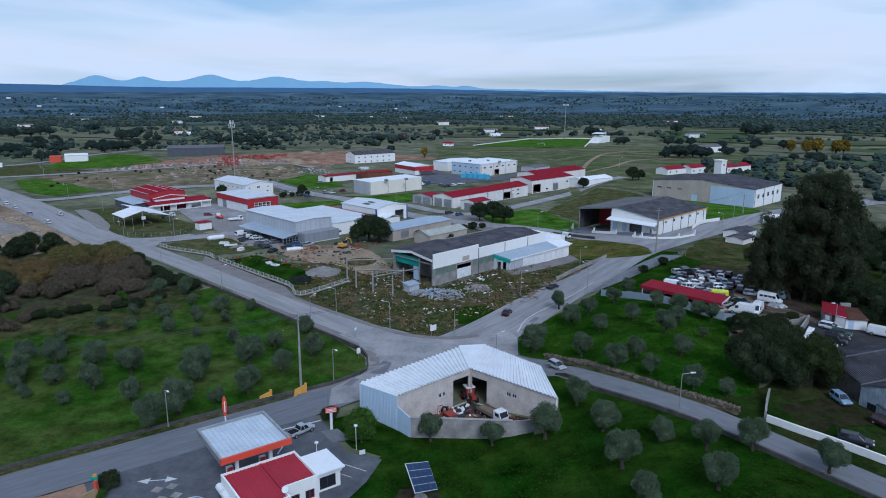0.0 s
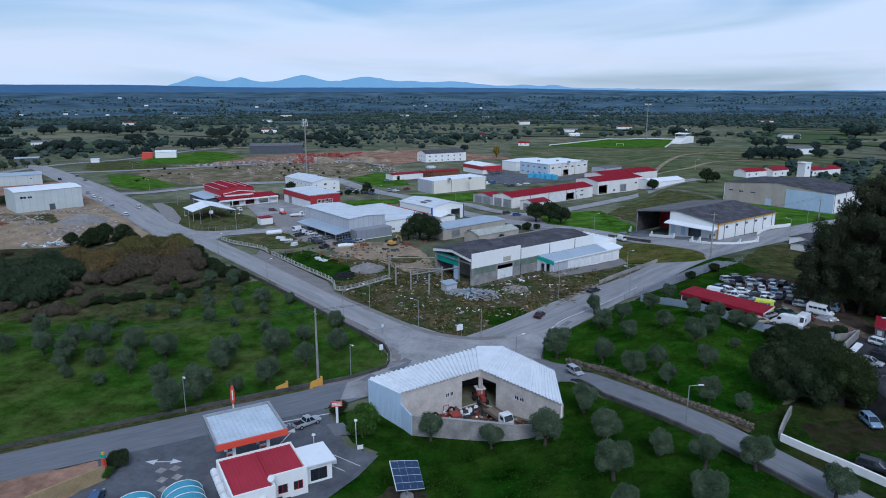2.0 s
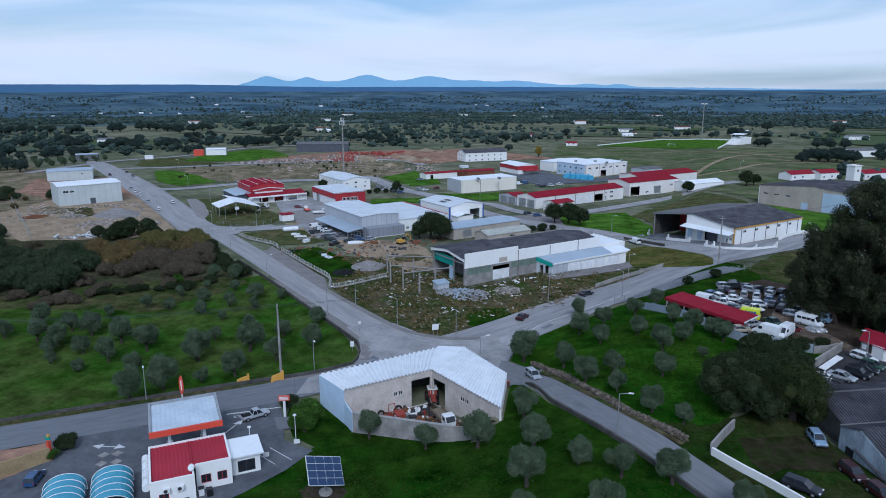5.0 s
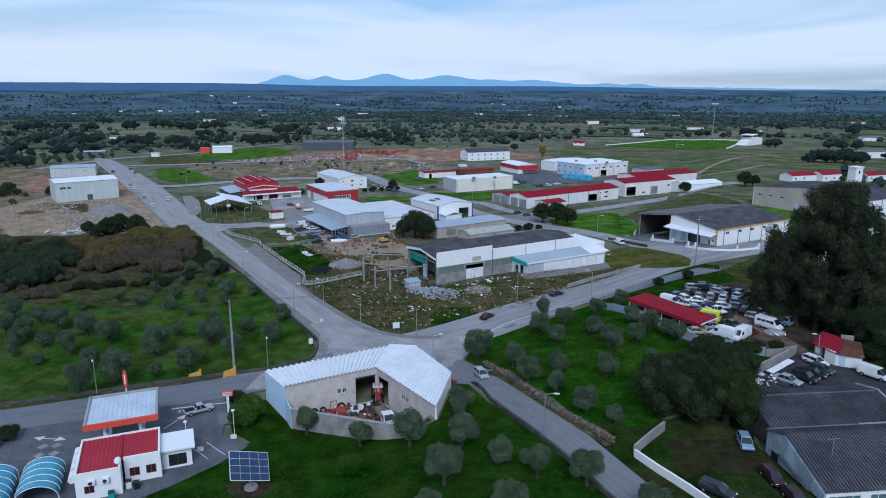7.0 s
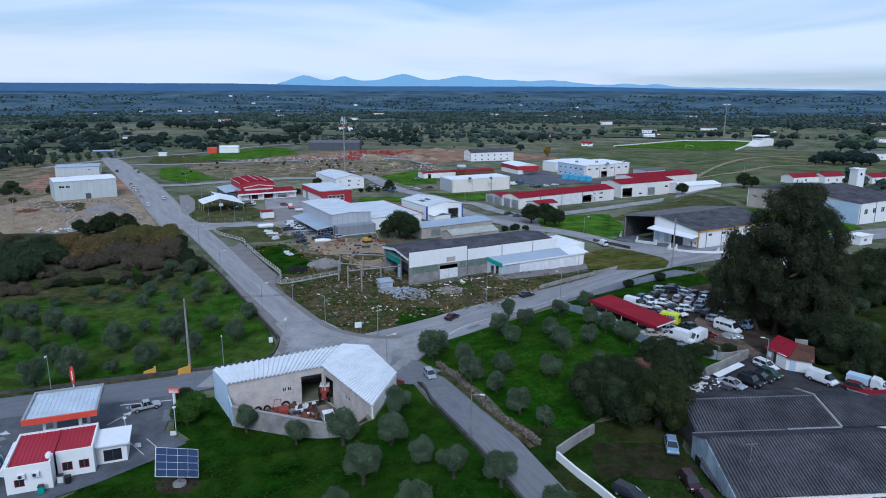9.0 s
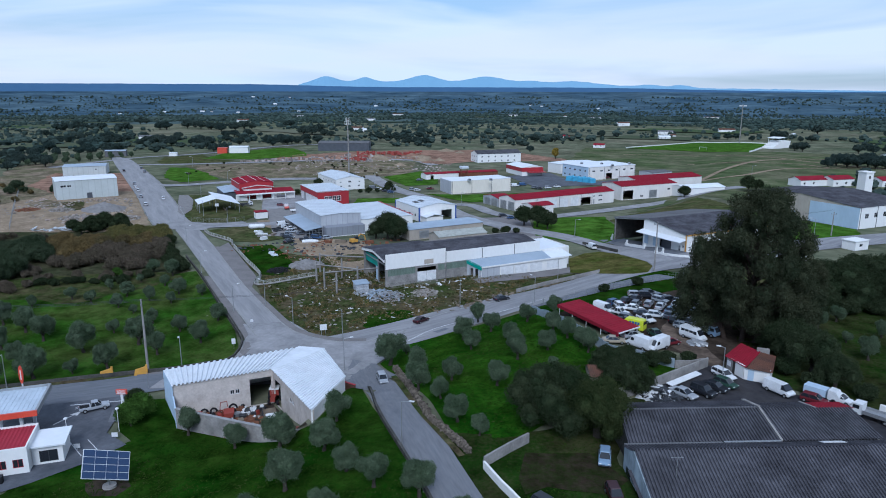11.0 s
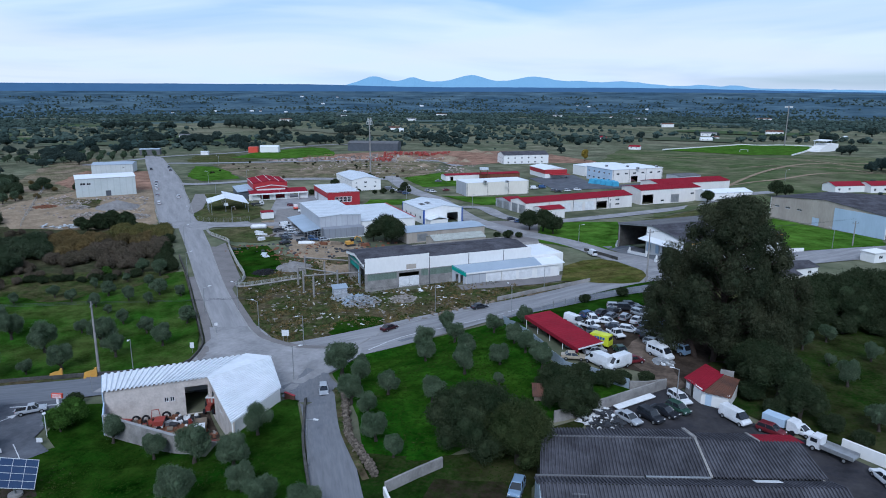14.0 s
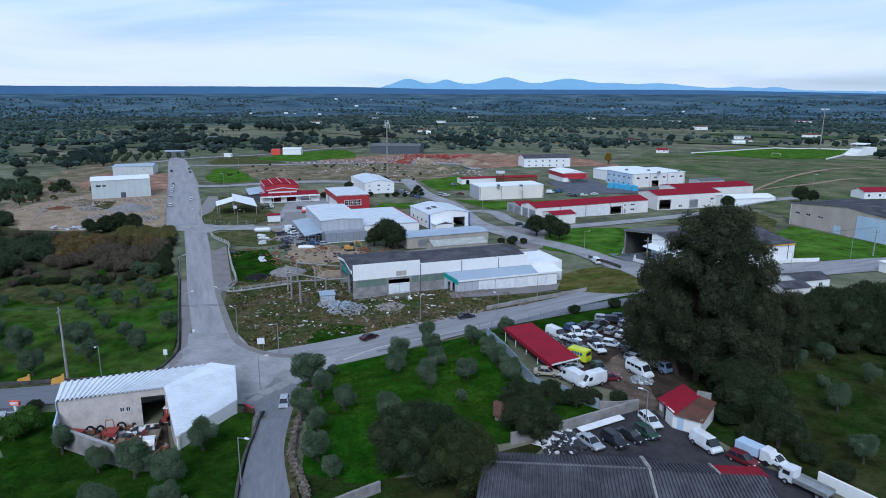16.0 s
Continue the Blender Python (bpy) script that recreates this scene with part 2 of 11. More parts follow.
M = dict(
    # lightened a step, as distance haze pales the open land
    land=mat("dry_land", (0.08, 0.096, 0.058), 0.95, other=(0.15, 0.145, 0.10), big=0.008, fine=0.12, amount=0.75, bump=0.5, bump_scale=0.8, mottle=(0.03, 0.55, 1.4)),
    grass=mat("grass", (0.0065, 0.029, 0.002), 0.9, other=(0.018, 0.037, 0.005), big=0.10, fine=2.6, amount=0.7, bump=0.8, bump_scale=5, mottle=(0.22, 0.38, 1.75)),
    orchard=mat("orchard_grass", (0.020, 0.058, 0.006), 0.9, other=(0.046, 0.066, 0.016), big=0.07, fine=2.2, amount=0.8, bump=0.8, bump_scale=5, mottle=(0.18, 0.4, 1.6)),
    grove=mat("grove_grass", (0.010, 0.052, 0.003), 0.9, other=(0.026, 0.058, 0.006), big=0.10, fine=2.6, amount=0.7, bump=0.8, bump_scale=5, mottle=(0.2, 0.42, 1.6)),
    grass_dull=mat("dull_grass", (0.04, 0.06, 0.018), 0.9, other=(0.092, 0.082, 0.042), big=0.09, fine=1.6, amount=0.6, bump=0.8, bump_scale=4, mottle=(0.30, 0.5, 1.4)),
    meadow=mat("meadow", (0.066, 0.126, 0.018), 0.9, other=(0.04, 0.098, 0.012), big=0.05, fine=0.9, amount=0.6, bump=0.6, bump_scale=3, mottle=(0.15, 0.42, 1.45)),
    weeds=mat("weedy_ground", (0.034, 0.050, 0.014), 0.95, other=(0.088, 0.07, 0.042), big=0.16, fine=1.5, amount=0.85, bump=1.0, bump_scale=2.5, mottle=(0.5, 0.45, 1.5)),
    vacant=mat("vacant_ground", (0.092, 0.092, 0.048), 0.95, other=(0.195, 0.152, 0.112), big=0.07, fine=0.9, amount=0.8, bump=1.0, bump_scale=2.0, mottle=(0.16, 0.5, 1.5)),
    # grass with tree shade put into its colour; also used for dark weeds
    shade_grass=mat("thin_shade_dark_grass", (0.010, 0.026, 0.004), 0.92, other=(0.032, 0.034, 0.014), big=0.09, fine=2.0, amount=0.8, bump=0.8, bump_scale=5, mottle=(0.2, 0.45, 1.6)),
    island_grass=mat("yellowing_grass", (0.05, 0.066, 0.014), 0.92, other=(0.10, 0.088, 0.03), big=0.12, fine=1.8, amount=0.8, bump=0.8, bump_scale=4, mottle=(0.3, 0.5, 1.4)),
    scrubland=mat("scrub_ground", (0.030, 0.040, 0.018), 0.95, other=(0.062, 0.054, 0.032), big=0.12, fine=1.5, amount=0.6, bump=1.0, bump_scale=2.5, mottle=(0.4, 0.5, 1.4)),
    dirt=mat("bare_earth", (0.07, 0.053, 0.04), 0.95, other=(0.034, 0.027, 0.022), big=0.12, fine=1.2, amount=0.6, bump=0.6, bump_scale=3, mottle=(0.4, 0.6, 1.3)),
    sand=mat("pale_sand", (0.34, 0.268, 0.19), 0.95, other=(0.19, 0.145, 0.10), big=0.15, fine=1.0, amount=0.6, bump=0.5, bump_scale=3, mottle=(0.3, 0.6, 1.2)),
    redsoil=mat("red_soil", (0.28, 0.165, 0.118), 0.95, other=(0.17, 0.112, 0.08), big=0.06, fine=0.7, amount=0.6, bump=0.6, bump_scale=2, mottle=(0.15, 0.55, 1.4)),
    road=mat("worn_asphalt", (0.295, 0.288, 0.29), 0.85, other=(0.205, 0.202, 0.207), big=0.12, fine=1.2, amount=0.6, bump=0.15, bump_scale=30, mottle=(0.22, 0.78, 1.14)),
    road_dark=mat("station_asphalt", (0.074, 0.079, 0.092), 0.85, other=(0.112, 0.117, 0.132), big=0.18, fine=1.4, amount=0.5, bump=0.15, bump_scale=30, mottle=(0.3, 0.75, 1.2)),
    road_av=mat("avenue_asphalt", (0.295, 0.288, 0.29), 0.85, other=(0.21, 0.207, 0.212), big=0.42, fine=2.4, amount=0.55, bump=0.15, bump_scale=30, stretch=(0.10, 1, 1), turn=142, mottle=(0.5, 0.86, 1.08)),
    road_bend=mat("bend_asphalt", (0.275, 0.27, 0.275), 0.85, other=(0.185, 0.184, 0.19), big=0.42, fine=2.4, amount=0.75, bump=0.15, bump_scale=30, stretch=(0.10, 1, 1), turn=59, mottle=(0.5, 0.86, 1.08)),
    road_lane=mat("lane_asphalt", (0.185, 0.188, 0.2), 0.85, other=(0.132, 0.136, 0.148), big=0.5, fine=2.6, amount=0.75, bump=0.15, bump_scale=30, stretch=(0.12, 1, 1), turn=132, mottle=(0.5, 0.74, 1.2)),
    road_low=mat("low_road_asphalt", (0.165, 0.172, 0.188), 0.85, other=(0.112, 0.118, 0.132), big=0.5, fine=2.6, amount=0.75, bump=0.15, bump_scale=30, stretch=(0.10, 1, 1), turn=43, mottle=(0.5, 0.74, 1.2)),
    patch=mat("tar_patch", (0.10, 0.105, 0.118), 0.8, other=(0.15, 0.15, 0.165), big=0.5, fine=4, amount=0.5),
    pavement=mat("concrete_paving", (0.205, 0.192, 0.188), 0.9, other=(0.15, 0.14, 0.137), big=0.3, fine=3, amount=0.5, bump=0.2, bump_scale=12),
    kerb=mat("kerb_stone", (0.330, 0.325, 0.320), 0.9, big=0.8, fine=5, amount=0.4),
    concrete=mat("grey_concrete", (0.300, 0.285, 0.270), 0.9, other=(0.200, 0.190, 0.180), big=0.5, fine=3, amount=0.55, bump=0.3, bump_scale=8, mottle=(0.3, 0.7, 1.2)),
    darkwall=mat("mossy_and_dark_bay_wall", (0.10, 0.095, 0.088), 0.95, other=(0.045, 0.045, 0.04), big=0.5, fine=3, amount=0.55, bump=0.5, bump_scale=5),
    stone=mat("rubble_stone", (0.240, 0.195, 0.160), 0.95, other=(0.130, 0.110, 0.090), big=0.8, fine=5, amount=0.6, by_object=0.3),
    bank=mat("bank_stone", (0.16, 0.135, 0.11), 0.95, other=(0.075, 0.063, 0.05), big=0.8, fine=5, amount=0.6, island=0.45),
    stone_stuff=mat("loose_stone", (0.31, 0.285, 0.26), 0.95, other=(0.14, 0.122, 0.105), big=0.8, fine=5, amount=0.6, island=0.35),
    block=mat("concrete_block", (0.52, 0.47, 0.43), 0.95, other=(0.34, 0.305, 0.275), big=0.5, fine=3, amount=0.4, by_object=0.14, mottle=(0.6, 0.86, 1.08)),
    white=mat("white_render", (0.78, 0.77, 0.745), 0.8, other=(0.66, 0.65, 0.63), big=0.25, fine=1.6, amount=0.3, bump=0.08, bump_scale=15, stretch=(1, 1, 0.5), mottle=(0.25, 0.9, 1.03)),
    cream=mat("cream_render", (0.70, 0.655, 0.575), 0.8, other=(0.60, 0.555, 0.48), big=0.2, fine=1.6, amount=0.4, stretch=(1, 1, 0.35)),
    beige=mat("beige_render", (0.420, 0.375, 0.320), 0.85, other=(0.300, 0.265, 0.225), big=0.25, fine=1.6, amount=0.5, stretch=(1, 1, 0.35)),
    greywall=mat("grey_cladding", (0.420, 0.435, 0.460), 0.55, other=(0.340, 0.350, 0.375), big=0.25, fine=2, amount=0.35, stretch=(1, 1, 0.3), ribs=(0.30, 0.78)),
    greylow=mat("mid_grey_cladding", (0.25, 0.262, 0.29), 0.55, other=(0.2, 0.21, 0.235), big=0.25, fine=2, amount=0.35, stretch=(1, 1, 0.3), ribs=(0.30, 0.8)),
    greydark=mat("dark_cladding", (0.080, 0.088, 0.105), 0.6, big=0.4, fine=3, amount=0.4),
    bluewall=mat("pale_blue_render", (0.430, 0.530, 0.640), 0.8, other=(0.340, 0.430, 0.530), big=0.25, fine=1.6, amount=0.4, stretch=(1, 1, 0.35)),
    redpaint=mat("red_cladding", (0.34, 0.022, 0.03), 0.6, other=(0.26, 0.018, 0.024), big=0.4, fine=3, amount=0.35),
    orange=mat("orange_red_paint", (0.56, 0.07, 0.035), 0.5, other=(0.45, 0.052, 0.03), big=0.5, fine=3, amount=0.3),
    stationroof=mat("bright_red_sheet", (0.33, 0.017, 0.036), 0.8, other=(0.25, 0.014, 0.028), big=0.35, fine=2.5, amount=0.4),
    redroof=mat("red_sheet_roof", (0.235, 0.014, 0.028), 0.86, other=(0.17, 0.012, 0.022), big=0.35, fine=2.5, amount=0.4),
    tile=mat("clay_tile", (0.150, 0.072, 0.050), 0.9, other=(0.080, 0.052, 0.042), big=0.6, fine=4, amount=0.6),
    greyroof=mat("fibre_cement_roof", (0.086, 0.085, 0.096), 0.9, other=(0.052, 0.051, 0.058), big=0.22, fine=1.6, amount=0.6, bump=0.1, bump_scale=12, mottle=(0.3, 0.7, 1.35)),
    greyroof2=mat("lighter_grey_roof", (0.150, 0.150, 0.155), 0.9, other=(0.105, 0.105, 0.110), big=0.22, fine=1.6, amount=0.6),
    whiteroof=mat("white_sheet_roof", (0.7, 0.715, 0.73), 0.5, other=(0.6, 0.62, 0.645), big=0.22, fine=1.2, amount=0.35),
    zincroof=mat("zinc_sheet_roof", (0.360, 0.420, 0.490), 0.45, other=(0.280, 0.335, 0.395), big=0.25, fine=1.5, amount=0.45, metal=0.25),
    steel=mat("galvanised_steel", (0.420, 0.430, 0.440), 0.45, metal=0.6, big=1, fine=8, amount=0.4),
    darksteel=mat("dark_steel", (0.055, 0.058, 0.065), 0.55, metal=0.4, big=1, fine=8, amount=0.4),
    rust=mat("rusty_steel", (0.200, 0.085, 0.045), 0.85, other=(0.105, 0.050, 0.035), big=1.5, fine=8, amount=0.6),
    wood=mat("weathered_wood", (0.210, 0.170, 0.130), 0.9, other=(0.130, 0.105, 0.080), big=1.0, fine=8, amount=0.5, stretch=(1, 1, 0.2)),
    bark=mat("grey_bark", (0.062, 0.053, 0.044), 0.95, other=(0.034, 0.03, 0.026), big=2, fine=9, amount=0.6, bump=0.6, bump_scale=12, local=True),
    redbark=mat("peeling_bark", (0.072, 0.052, 0.042), 0.95, other=(0.036, 0.029, 0.025), big=0.6, fine=5, amount=0.7, local=True),
    olive=mat("olive_leaf", (0.040, 0.064, 0.034), 0.88, other=(0.104, 0.136, 0.084), big=0.5, fine=3, amount=0.6, island=0.25),
    leaf=mat("dark_leaf", (0.017, 0.028, 0.013), 0.88, other=(0.040, 0.050, 0.026), big=0.3, fine=2, amount=0.6, island=0.35),
    gumleaf=mat("gum_leaf", (0.022, 0.031, 0.017), 0.88, other=(0.052, 0.056, 0.032), big=0.2, fine=1.5, amount=0.6, island=0.35),
    fresh=mat("fresh_leaf", (0.05, 0.10, 0.018), 0.88, other=(0.034, 0.07, 0.014), big=0.6, fine=3, amount=0.6, island=0.35),
    brush=mat("brown_brush", (0.15, 0.108, 0.046), 0.9, other=(0.085, 0.070, 0.034), big=0.12, fine=1.2, amount=0.8, island=0.2),
    twigs=mat("bare_twigs", (0.108, 0.088, 0.066), 0.9, other=(0.072, 0.062, 0.042), big=0.12, fine=1.2, amount=0.8, island=0.2),
    ochreleaf=mat("ochre_leaf", (0.135, 0.118, 0.042), 0.9, other=(0.075, 0.078, 0.03), big=0.2, fine=1.2, amount=0.8, island=0.2),
    greyleaf=mat("grey_green_leaf", (0.028, 0.042, 0.022), 0.9, other=(0.05, 0.066, 0.038), big=0.2, fine=1.4, amount=0.7, island=0.2),
    rough=mat("rough_dull_grass", (0.025, 0.044, 0.010), 0.95, other=(0.06, 0.056, 0.026), big=0.14, fine=1.5, amount=0.85, bump=1.0, bump_scale=2.5, mottle=(0.35, 0.5, 1.5)),
    track=mat("trodden_earth", (0.15, 0.115, 0.09), 0.95, other=(0.085, 0.066, 0.052), big=0.25, fine=1.4, amount=0.7, bump=0.6, bump_scale=4, mottle=(0.4, 0.6, 1.3)),
    # brown earth, its colour darkened for the oak's shade
    shade_earth=mat("bare_shade_dark_earth", (0.032, 0.024, 0.017), 0.95, other=(0.014, 0.024, 0.006), big=0.3, fine=1.6, amount=0.7, bump=0.8, bump_scale=4, mottle=(0.5, 0.6, 1.4)),
    autumn=mat("autumn_leaf", (0.230, 0.165, 0.030), 0.88, other=(0.110, 0.090, 0.025), big=0.1, fine=1.0, amount=0.6, island=0.35),
    # leaf colour pulled towards pale grey-blue for distance haze
    woods=mat("haze_tree", (0.026, 0.042, 0.038), 0.9, other=(0.052, 0.070, 0.058), big=0.012, fine=0.1, amount=0.7, island=0.3),
    whitepaint=mat("white_paint", (0.760, 0.765, 0.770), 0.5, big=0.8, fine=5, amount=0.25),
    line=mat("road_marking", (0.560, 0.560, 0.570), 0.8, other=(0.400, 0.400, 0.410), big=0.7, fine=4, amount=0.7),
    yellow=mat("ochre_paint", (0.560, 0.300, 0.050), 0.8, other=(0.420, 0.220, 0.040), big=0.7, fine=4, amount=0.4),
    limeyellow=mat("lime_yellow_paint", (0.640, 0.700, 0.030), 0.4, big=0.8, fine=5, amount=0.2),
    teal=mat("teal_paint", (0.020, 0.300, 0.240), 0.6, big=0.5, fine=4, amount=0.4),
    bluepaint=mat("blue_paint", (0.030, 0.090, 0.360), 0.5, big=0.5, fine=4, amount=0.3),
    tarp=mat("light_blue_sheet", (0.055, 0.26, 0.42), 0.5, other=(0.1, 0.36, 0.52), big=0.6, fine=3, amount=0.5),
    rubber=mat("tyre_rubber", (0.020, 0.020, 0.022), 0.85, big=2, fine=12, amount=0.4),
    glassdark=mat("window_glass", (0.020, 0.024, 0.030), 0.08, big=0.5, fine=3, amount=0.3, spec=0.6),
    # dark colour of sheets that stand in for unlit interiors
    interior=mat("dim_interior", (0.060, 0.055, 0.050), 0.95, big=0.5, fine=3, amount=0.5),
    solar=mat("solar_cell", (0.026, 0.048, 0.105), 0.4, other=(0.034, 0.06, 0.125), big=1.0, fine=6, amount=0.4, spec=0.25),
    gravel=mat("grey_gravel", (0.25, 0.238, 0.23), 0.95, other=(0.17, 0.162, 0.158), big=0.8, fine=6, amount=0.6, bump=0.6, bump_scale=9),
    # ridge colour holds the blue of the haze before it
    haze_ridge=mat("haze_wooded_ridge", (0.060, 0.118, 0.205), 1.0, other=(0.050, 0.100, 0.180), big=0.002, fine=0.02, amount=0.6, spec=0.0),
    stubble=mat("pale_stubble", (0.135, 0.138, 0.098), 0.95, other=(0.09, 0.098, 0.066), big=0.01, fine=0.2, amount=0.6),
    greenfield=mat("far_green_field", (0.052, 0.082, 0.036), 0.95, other=(0.072, 0.09, 0.05), big=0.01, fine=0.2, amount=0.6),
    blade=mat("grass_blade", (0.009, 0.034, 0.003), 0.9, other=(0.022, 0.041, 0.006), big=0.08, fine=1.5, amount=0.6, island=0.45),
    blade_dry=mat("dry_blade", (0.044, 0.05, 0.016), 0.9, other=(0.028, 0.048, 0.01), big=0.08, fine=1.5, amount=0.6, island=0.45),
    barnroof=mat("bright_white_roof", (0.69, 0.71, 0.735), 0.5, other=(0.59, 0.615, 0.645), big=0.22, fine=1.2, amount=0.35, mottle=(0.4, 0.88, 1.04)),
    railpaint=mat("dull_cream_paint", (0.400, 0.410, 0.370), 0.8, big=0.8, fine=5, amount=0.5),
    shedwall=mat("pale_metal_cladding", (0.480, 0.510, 0.500), 0.6, other=(0.400, 0.430, 0.420), big=0.2, fine=1.2, amount=0.4, ribs=(0.22, 0.86)),
    # blue raised slightly for haze over the far pasture
    pasture=mat("dull_pasture", (0.062, 0.092, 0.036), 0.92, other=(0.115, 0.112, 0.07), big=0.03, fine=0.4, amount=0.7, mottle=(0.06, 0.6, 1.35)),
    road_mid=mat("grey_asphalt", (0.165, 0.172, 0.188), 0.85, other=(0.120, 0.126, 0.140), big=0.12, fine=1.2, amount=0.6, bump=0.15, bump_scale=30, mottle=(0.22, 0.78, 1.18)),
    # haze blue painted into the colour of the farthest land
    far_blue=mat("haze_woodland", (0.042, 0.076, 0.108), 0.95, other=(0.072, 0.108, 0.13), big=0.003, fine=0.03, amount=0.7, mottle=(0.006, 0.6, 1.4)),
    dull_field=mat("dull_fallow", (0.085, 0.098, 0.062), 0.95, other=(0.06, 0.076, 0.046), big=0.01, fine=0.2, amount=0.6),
    # scrub colour cooled and paled to include distance haze
    haze_scrub=mat("haze_scrub", (0.048, 0.073, 0.076), 0.95, other=(0.09, 0.116, 0.105), big=0.004, fine=0.05, amount=0.6, mottle=(0.012, 0.6, 1.4)),
    farmred=mat("faded_red_paint", (0.26, 0.036, 0.026), 0.6, other=(0.200, 0.040, 0.028), big=0.8, fine=5, amount=0.5),
    mossy=mat("mossy_sheet", (0.160, 0.210, 0.170), 0.6, big=0.5, fine=3, amount=0.6, ribs=(1.4, 0.6)),
    oldleaf=mat("yellowing_leaf", (0.020, 0.032, 0.012), 0.88, other=(0.044, 0.053, 0.021), big=0.4, fine=2, amount=0.6, island=0.35),
    yardtar=mat("oily_tarmac", (0.028, 0.028, 0.034), 0.85, other=(0.048, 0.045, 0.046), big=0.2, fine=1.5, amount=0.6, mottle=(0.3, 0.7, 1.3)),
    paleroof=mat("pale_sheet_roof", (0.560, 0.590, 0.620), 0.55, other=(0.450, 0.480, 0.510), big=0.2, fine=1.0, amount=0.5, ribs=(0.16, 0.6)),
    offwhite=mat("dull_white_render", (0.70, 0.67, 0.635), 0.85, other=(0.58, 0.55, 0.52), big=0.2, fine=1.4, amount=0.5, stretch=(1, 1, 0.35)),
    goods=mat("stacked_goods", (0.25, 0.18, 0.15), 0.9, other=(0.3, 0.28, 0.265), big=0.05, fine=0.5, amount=0.7, island=0.5),
    # mountain colour carries the blue of distance haze
    hills=mat("haze_hills", (0.20, 0.345, 0.475), 1.0, other=(0.18, 0.325, 0.455), big=0.0015, fine=0.01, amount=0.6, spec=0.0),
)
CAR = {n: mat("car_paint_" + n, c, 0.3, big=0.8, fine=6, amount=0.25, spec=0.5) for n, c in dict(
    white=(0.72, 0.73, 0.74), silver=(0.36, 0.38, 0.41), grey=(0.13, 0.14, 0.16), black=(0.018, 0.020, 0.026), red=(0.130, 0.014, 0.020),
    blue=(0.030, 0.075, 0.180), green=(0.030, 0.070, 0.050), paleblue=(0.230, 0.330, 0.460), tan=(0.36, 0.31, 0.23), maroon=(0.035, 0.006, 0.009)).items()}


# ---- building helpers ----


def thing(name, label, category, x=0, y=0, z=0, turn=0, group="", kind=""):
    ob = new(name)
    ob.matrix_world = pose(x, y, z, 0, 0, turn)
    return tagged(ob, label, category, group, kind)


def part(name, bm, material, parent=None, label="", smooth_it=False):
    me = bpy.data.meshes.new(name)
    bmesh.ops.recalc_face_normals(bm, faces=bm.faces)
    bm.to_mesh(me)
    bm.free()
    for m in material if isinstance(material, (list, tuple)) else [material]:
        me.materials.append(m)
    if smooth_it:
        me.polygons.foreach_set("use_smooth", [True] * len(me.polygons))
    ob = new(name, me)
    if parent is not None:
        ob.parent = parent
    return tagged(ob, label)


def raw(name, verts, faces, material, parent=None, label="", smooth_it=False):
    me = bpy.data.meshes.new(name)
    me.from_pydata(verts, [], faces)
    me.materials.append(material)
    if smooth_it:
        me.polygons.foreach_set("use_smooth", [True] * len(me.polygons))
    ob = new(name, me)
    if parent is not None:
        ob.parent = parent
    return tagged(ob, label)


def box(bm, x0, x1, y0, y1, z0, z1, m=None):
    v = [bm.verts.new(p if m is None else m @ Vector(p)) for p in ((x0, y0, z0), (x1, y0, z0), (x1, y1, z0), (x0, y1, z0), (x0, y0, z1), (x1, y0, z1), (x1, y1, z1), (x0, y1, z1))]
    for f in ((3, 2, 1, 0), (4, 5, 6, 7), (0, 1, 5, 4), (1, 2, 6, 5), (2, 3, 7, 6), (3, 0, 4, 7)):
        bm.faces.new([v[i] for i in f])
    return bm


def boxes(*rows):
    bm = bmesh.new()
    for r in rows:
        box(bm, *r)
    return bm


def tube(bm, p, q, r0, r1=None, n=8):
    """A tapered round bar from p to q."""
    p, q = Vector(p), Vector(q)
    r1 = r0 if r1 is None else r1
    turn = (q - p).to_track_quat("Z", "Y").to_matrix()
    rings = [[bm.verts.new(c + turn @ Vector((r * math.cos(a), r * math.sin(a), 0))) for a in (2 * math.pi * k / n for k in range(n))] for c, r in ((p, r0), (q, r1))]
    for k in range(n):
        bm.faces.new((rings[0][k], rings[0][(k + 1) % n], rings[1][(k + 1) % n], rings[1][k]))
    bm.faces.new(rings[0][::-1]), bm.faces.new(rings[1])
    return bm


def sweep(points, r, n=6):
    """One bent round bar through the points."""
    bm = bmesh.new()
    P = [Vector(p) for p in points]
    rings = []
    for k, p in enumerate(P):
        turn = (P[min(k + 1, len(P) - 1)] - P[max(k - 1, 0)]).to_track_quat("Z", "Y").to_matrix()
        rings.append([bm.verts.new(p + turn @ Vector((r * math.cos(a), r * math.sin(a), 0))) for a in (2 * math.pi * i / n for i in range(n))])
    for a, b in zip(rings, rings[1:]):
        for k in range(n):
            bm.faces.new((a[k], a[(k + 1) % n], b[(k + 1) % n], b[k]))
    bm.faces.new(rings[0][::-1]), bm.faces.new(rings[-1])
    return bm


def slab(bm, a, b, c, d, t):
    """A sloping plate with corners a b c d, t thick, below those corners."""
    up = [bm.verts.new(p) for p in (a, b, c, d)]
    lo = [bm.verts.new((p[0], p[1], p[2] - t)) for p in (a, b, c, d)]
    bm.faces.new(up), bm.faces.new(lo[::-1])
    for k in range(4):
        bm.faces.new((up[k], lo[k], lo[(k + 1) % 4], up[(k + 1) % 4]))
    return bm


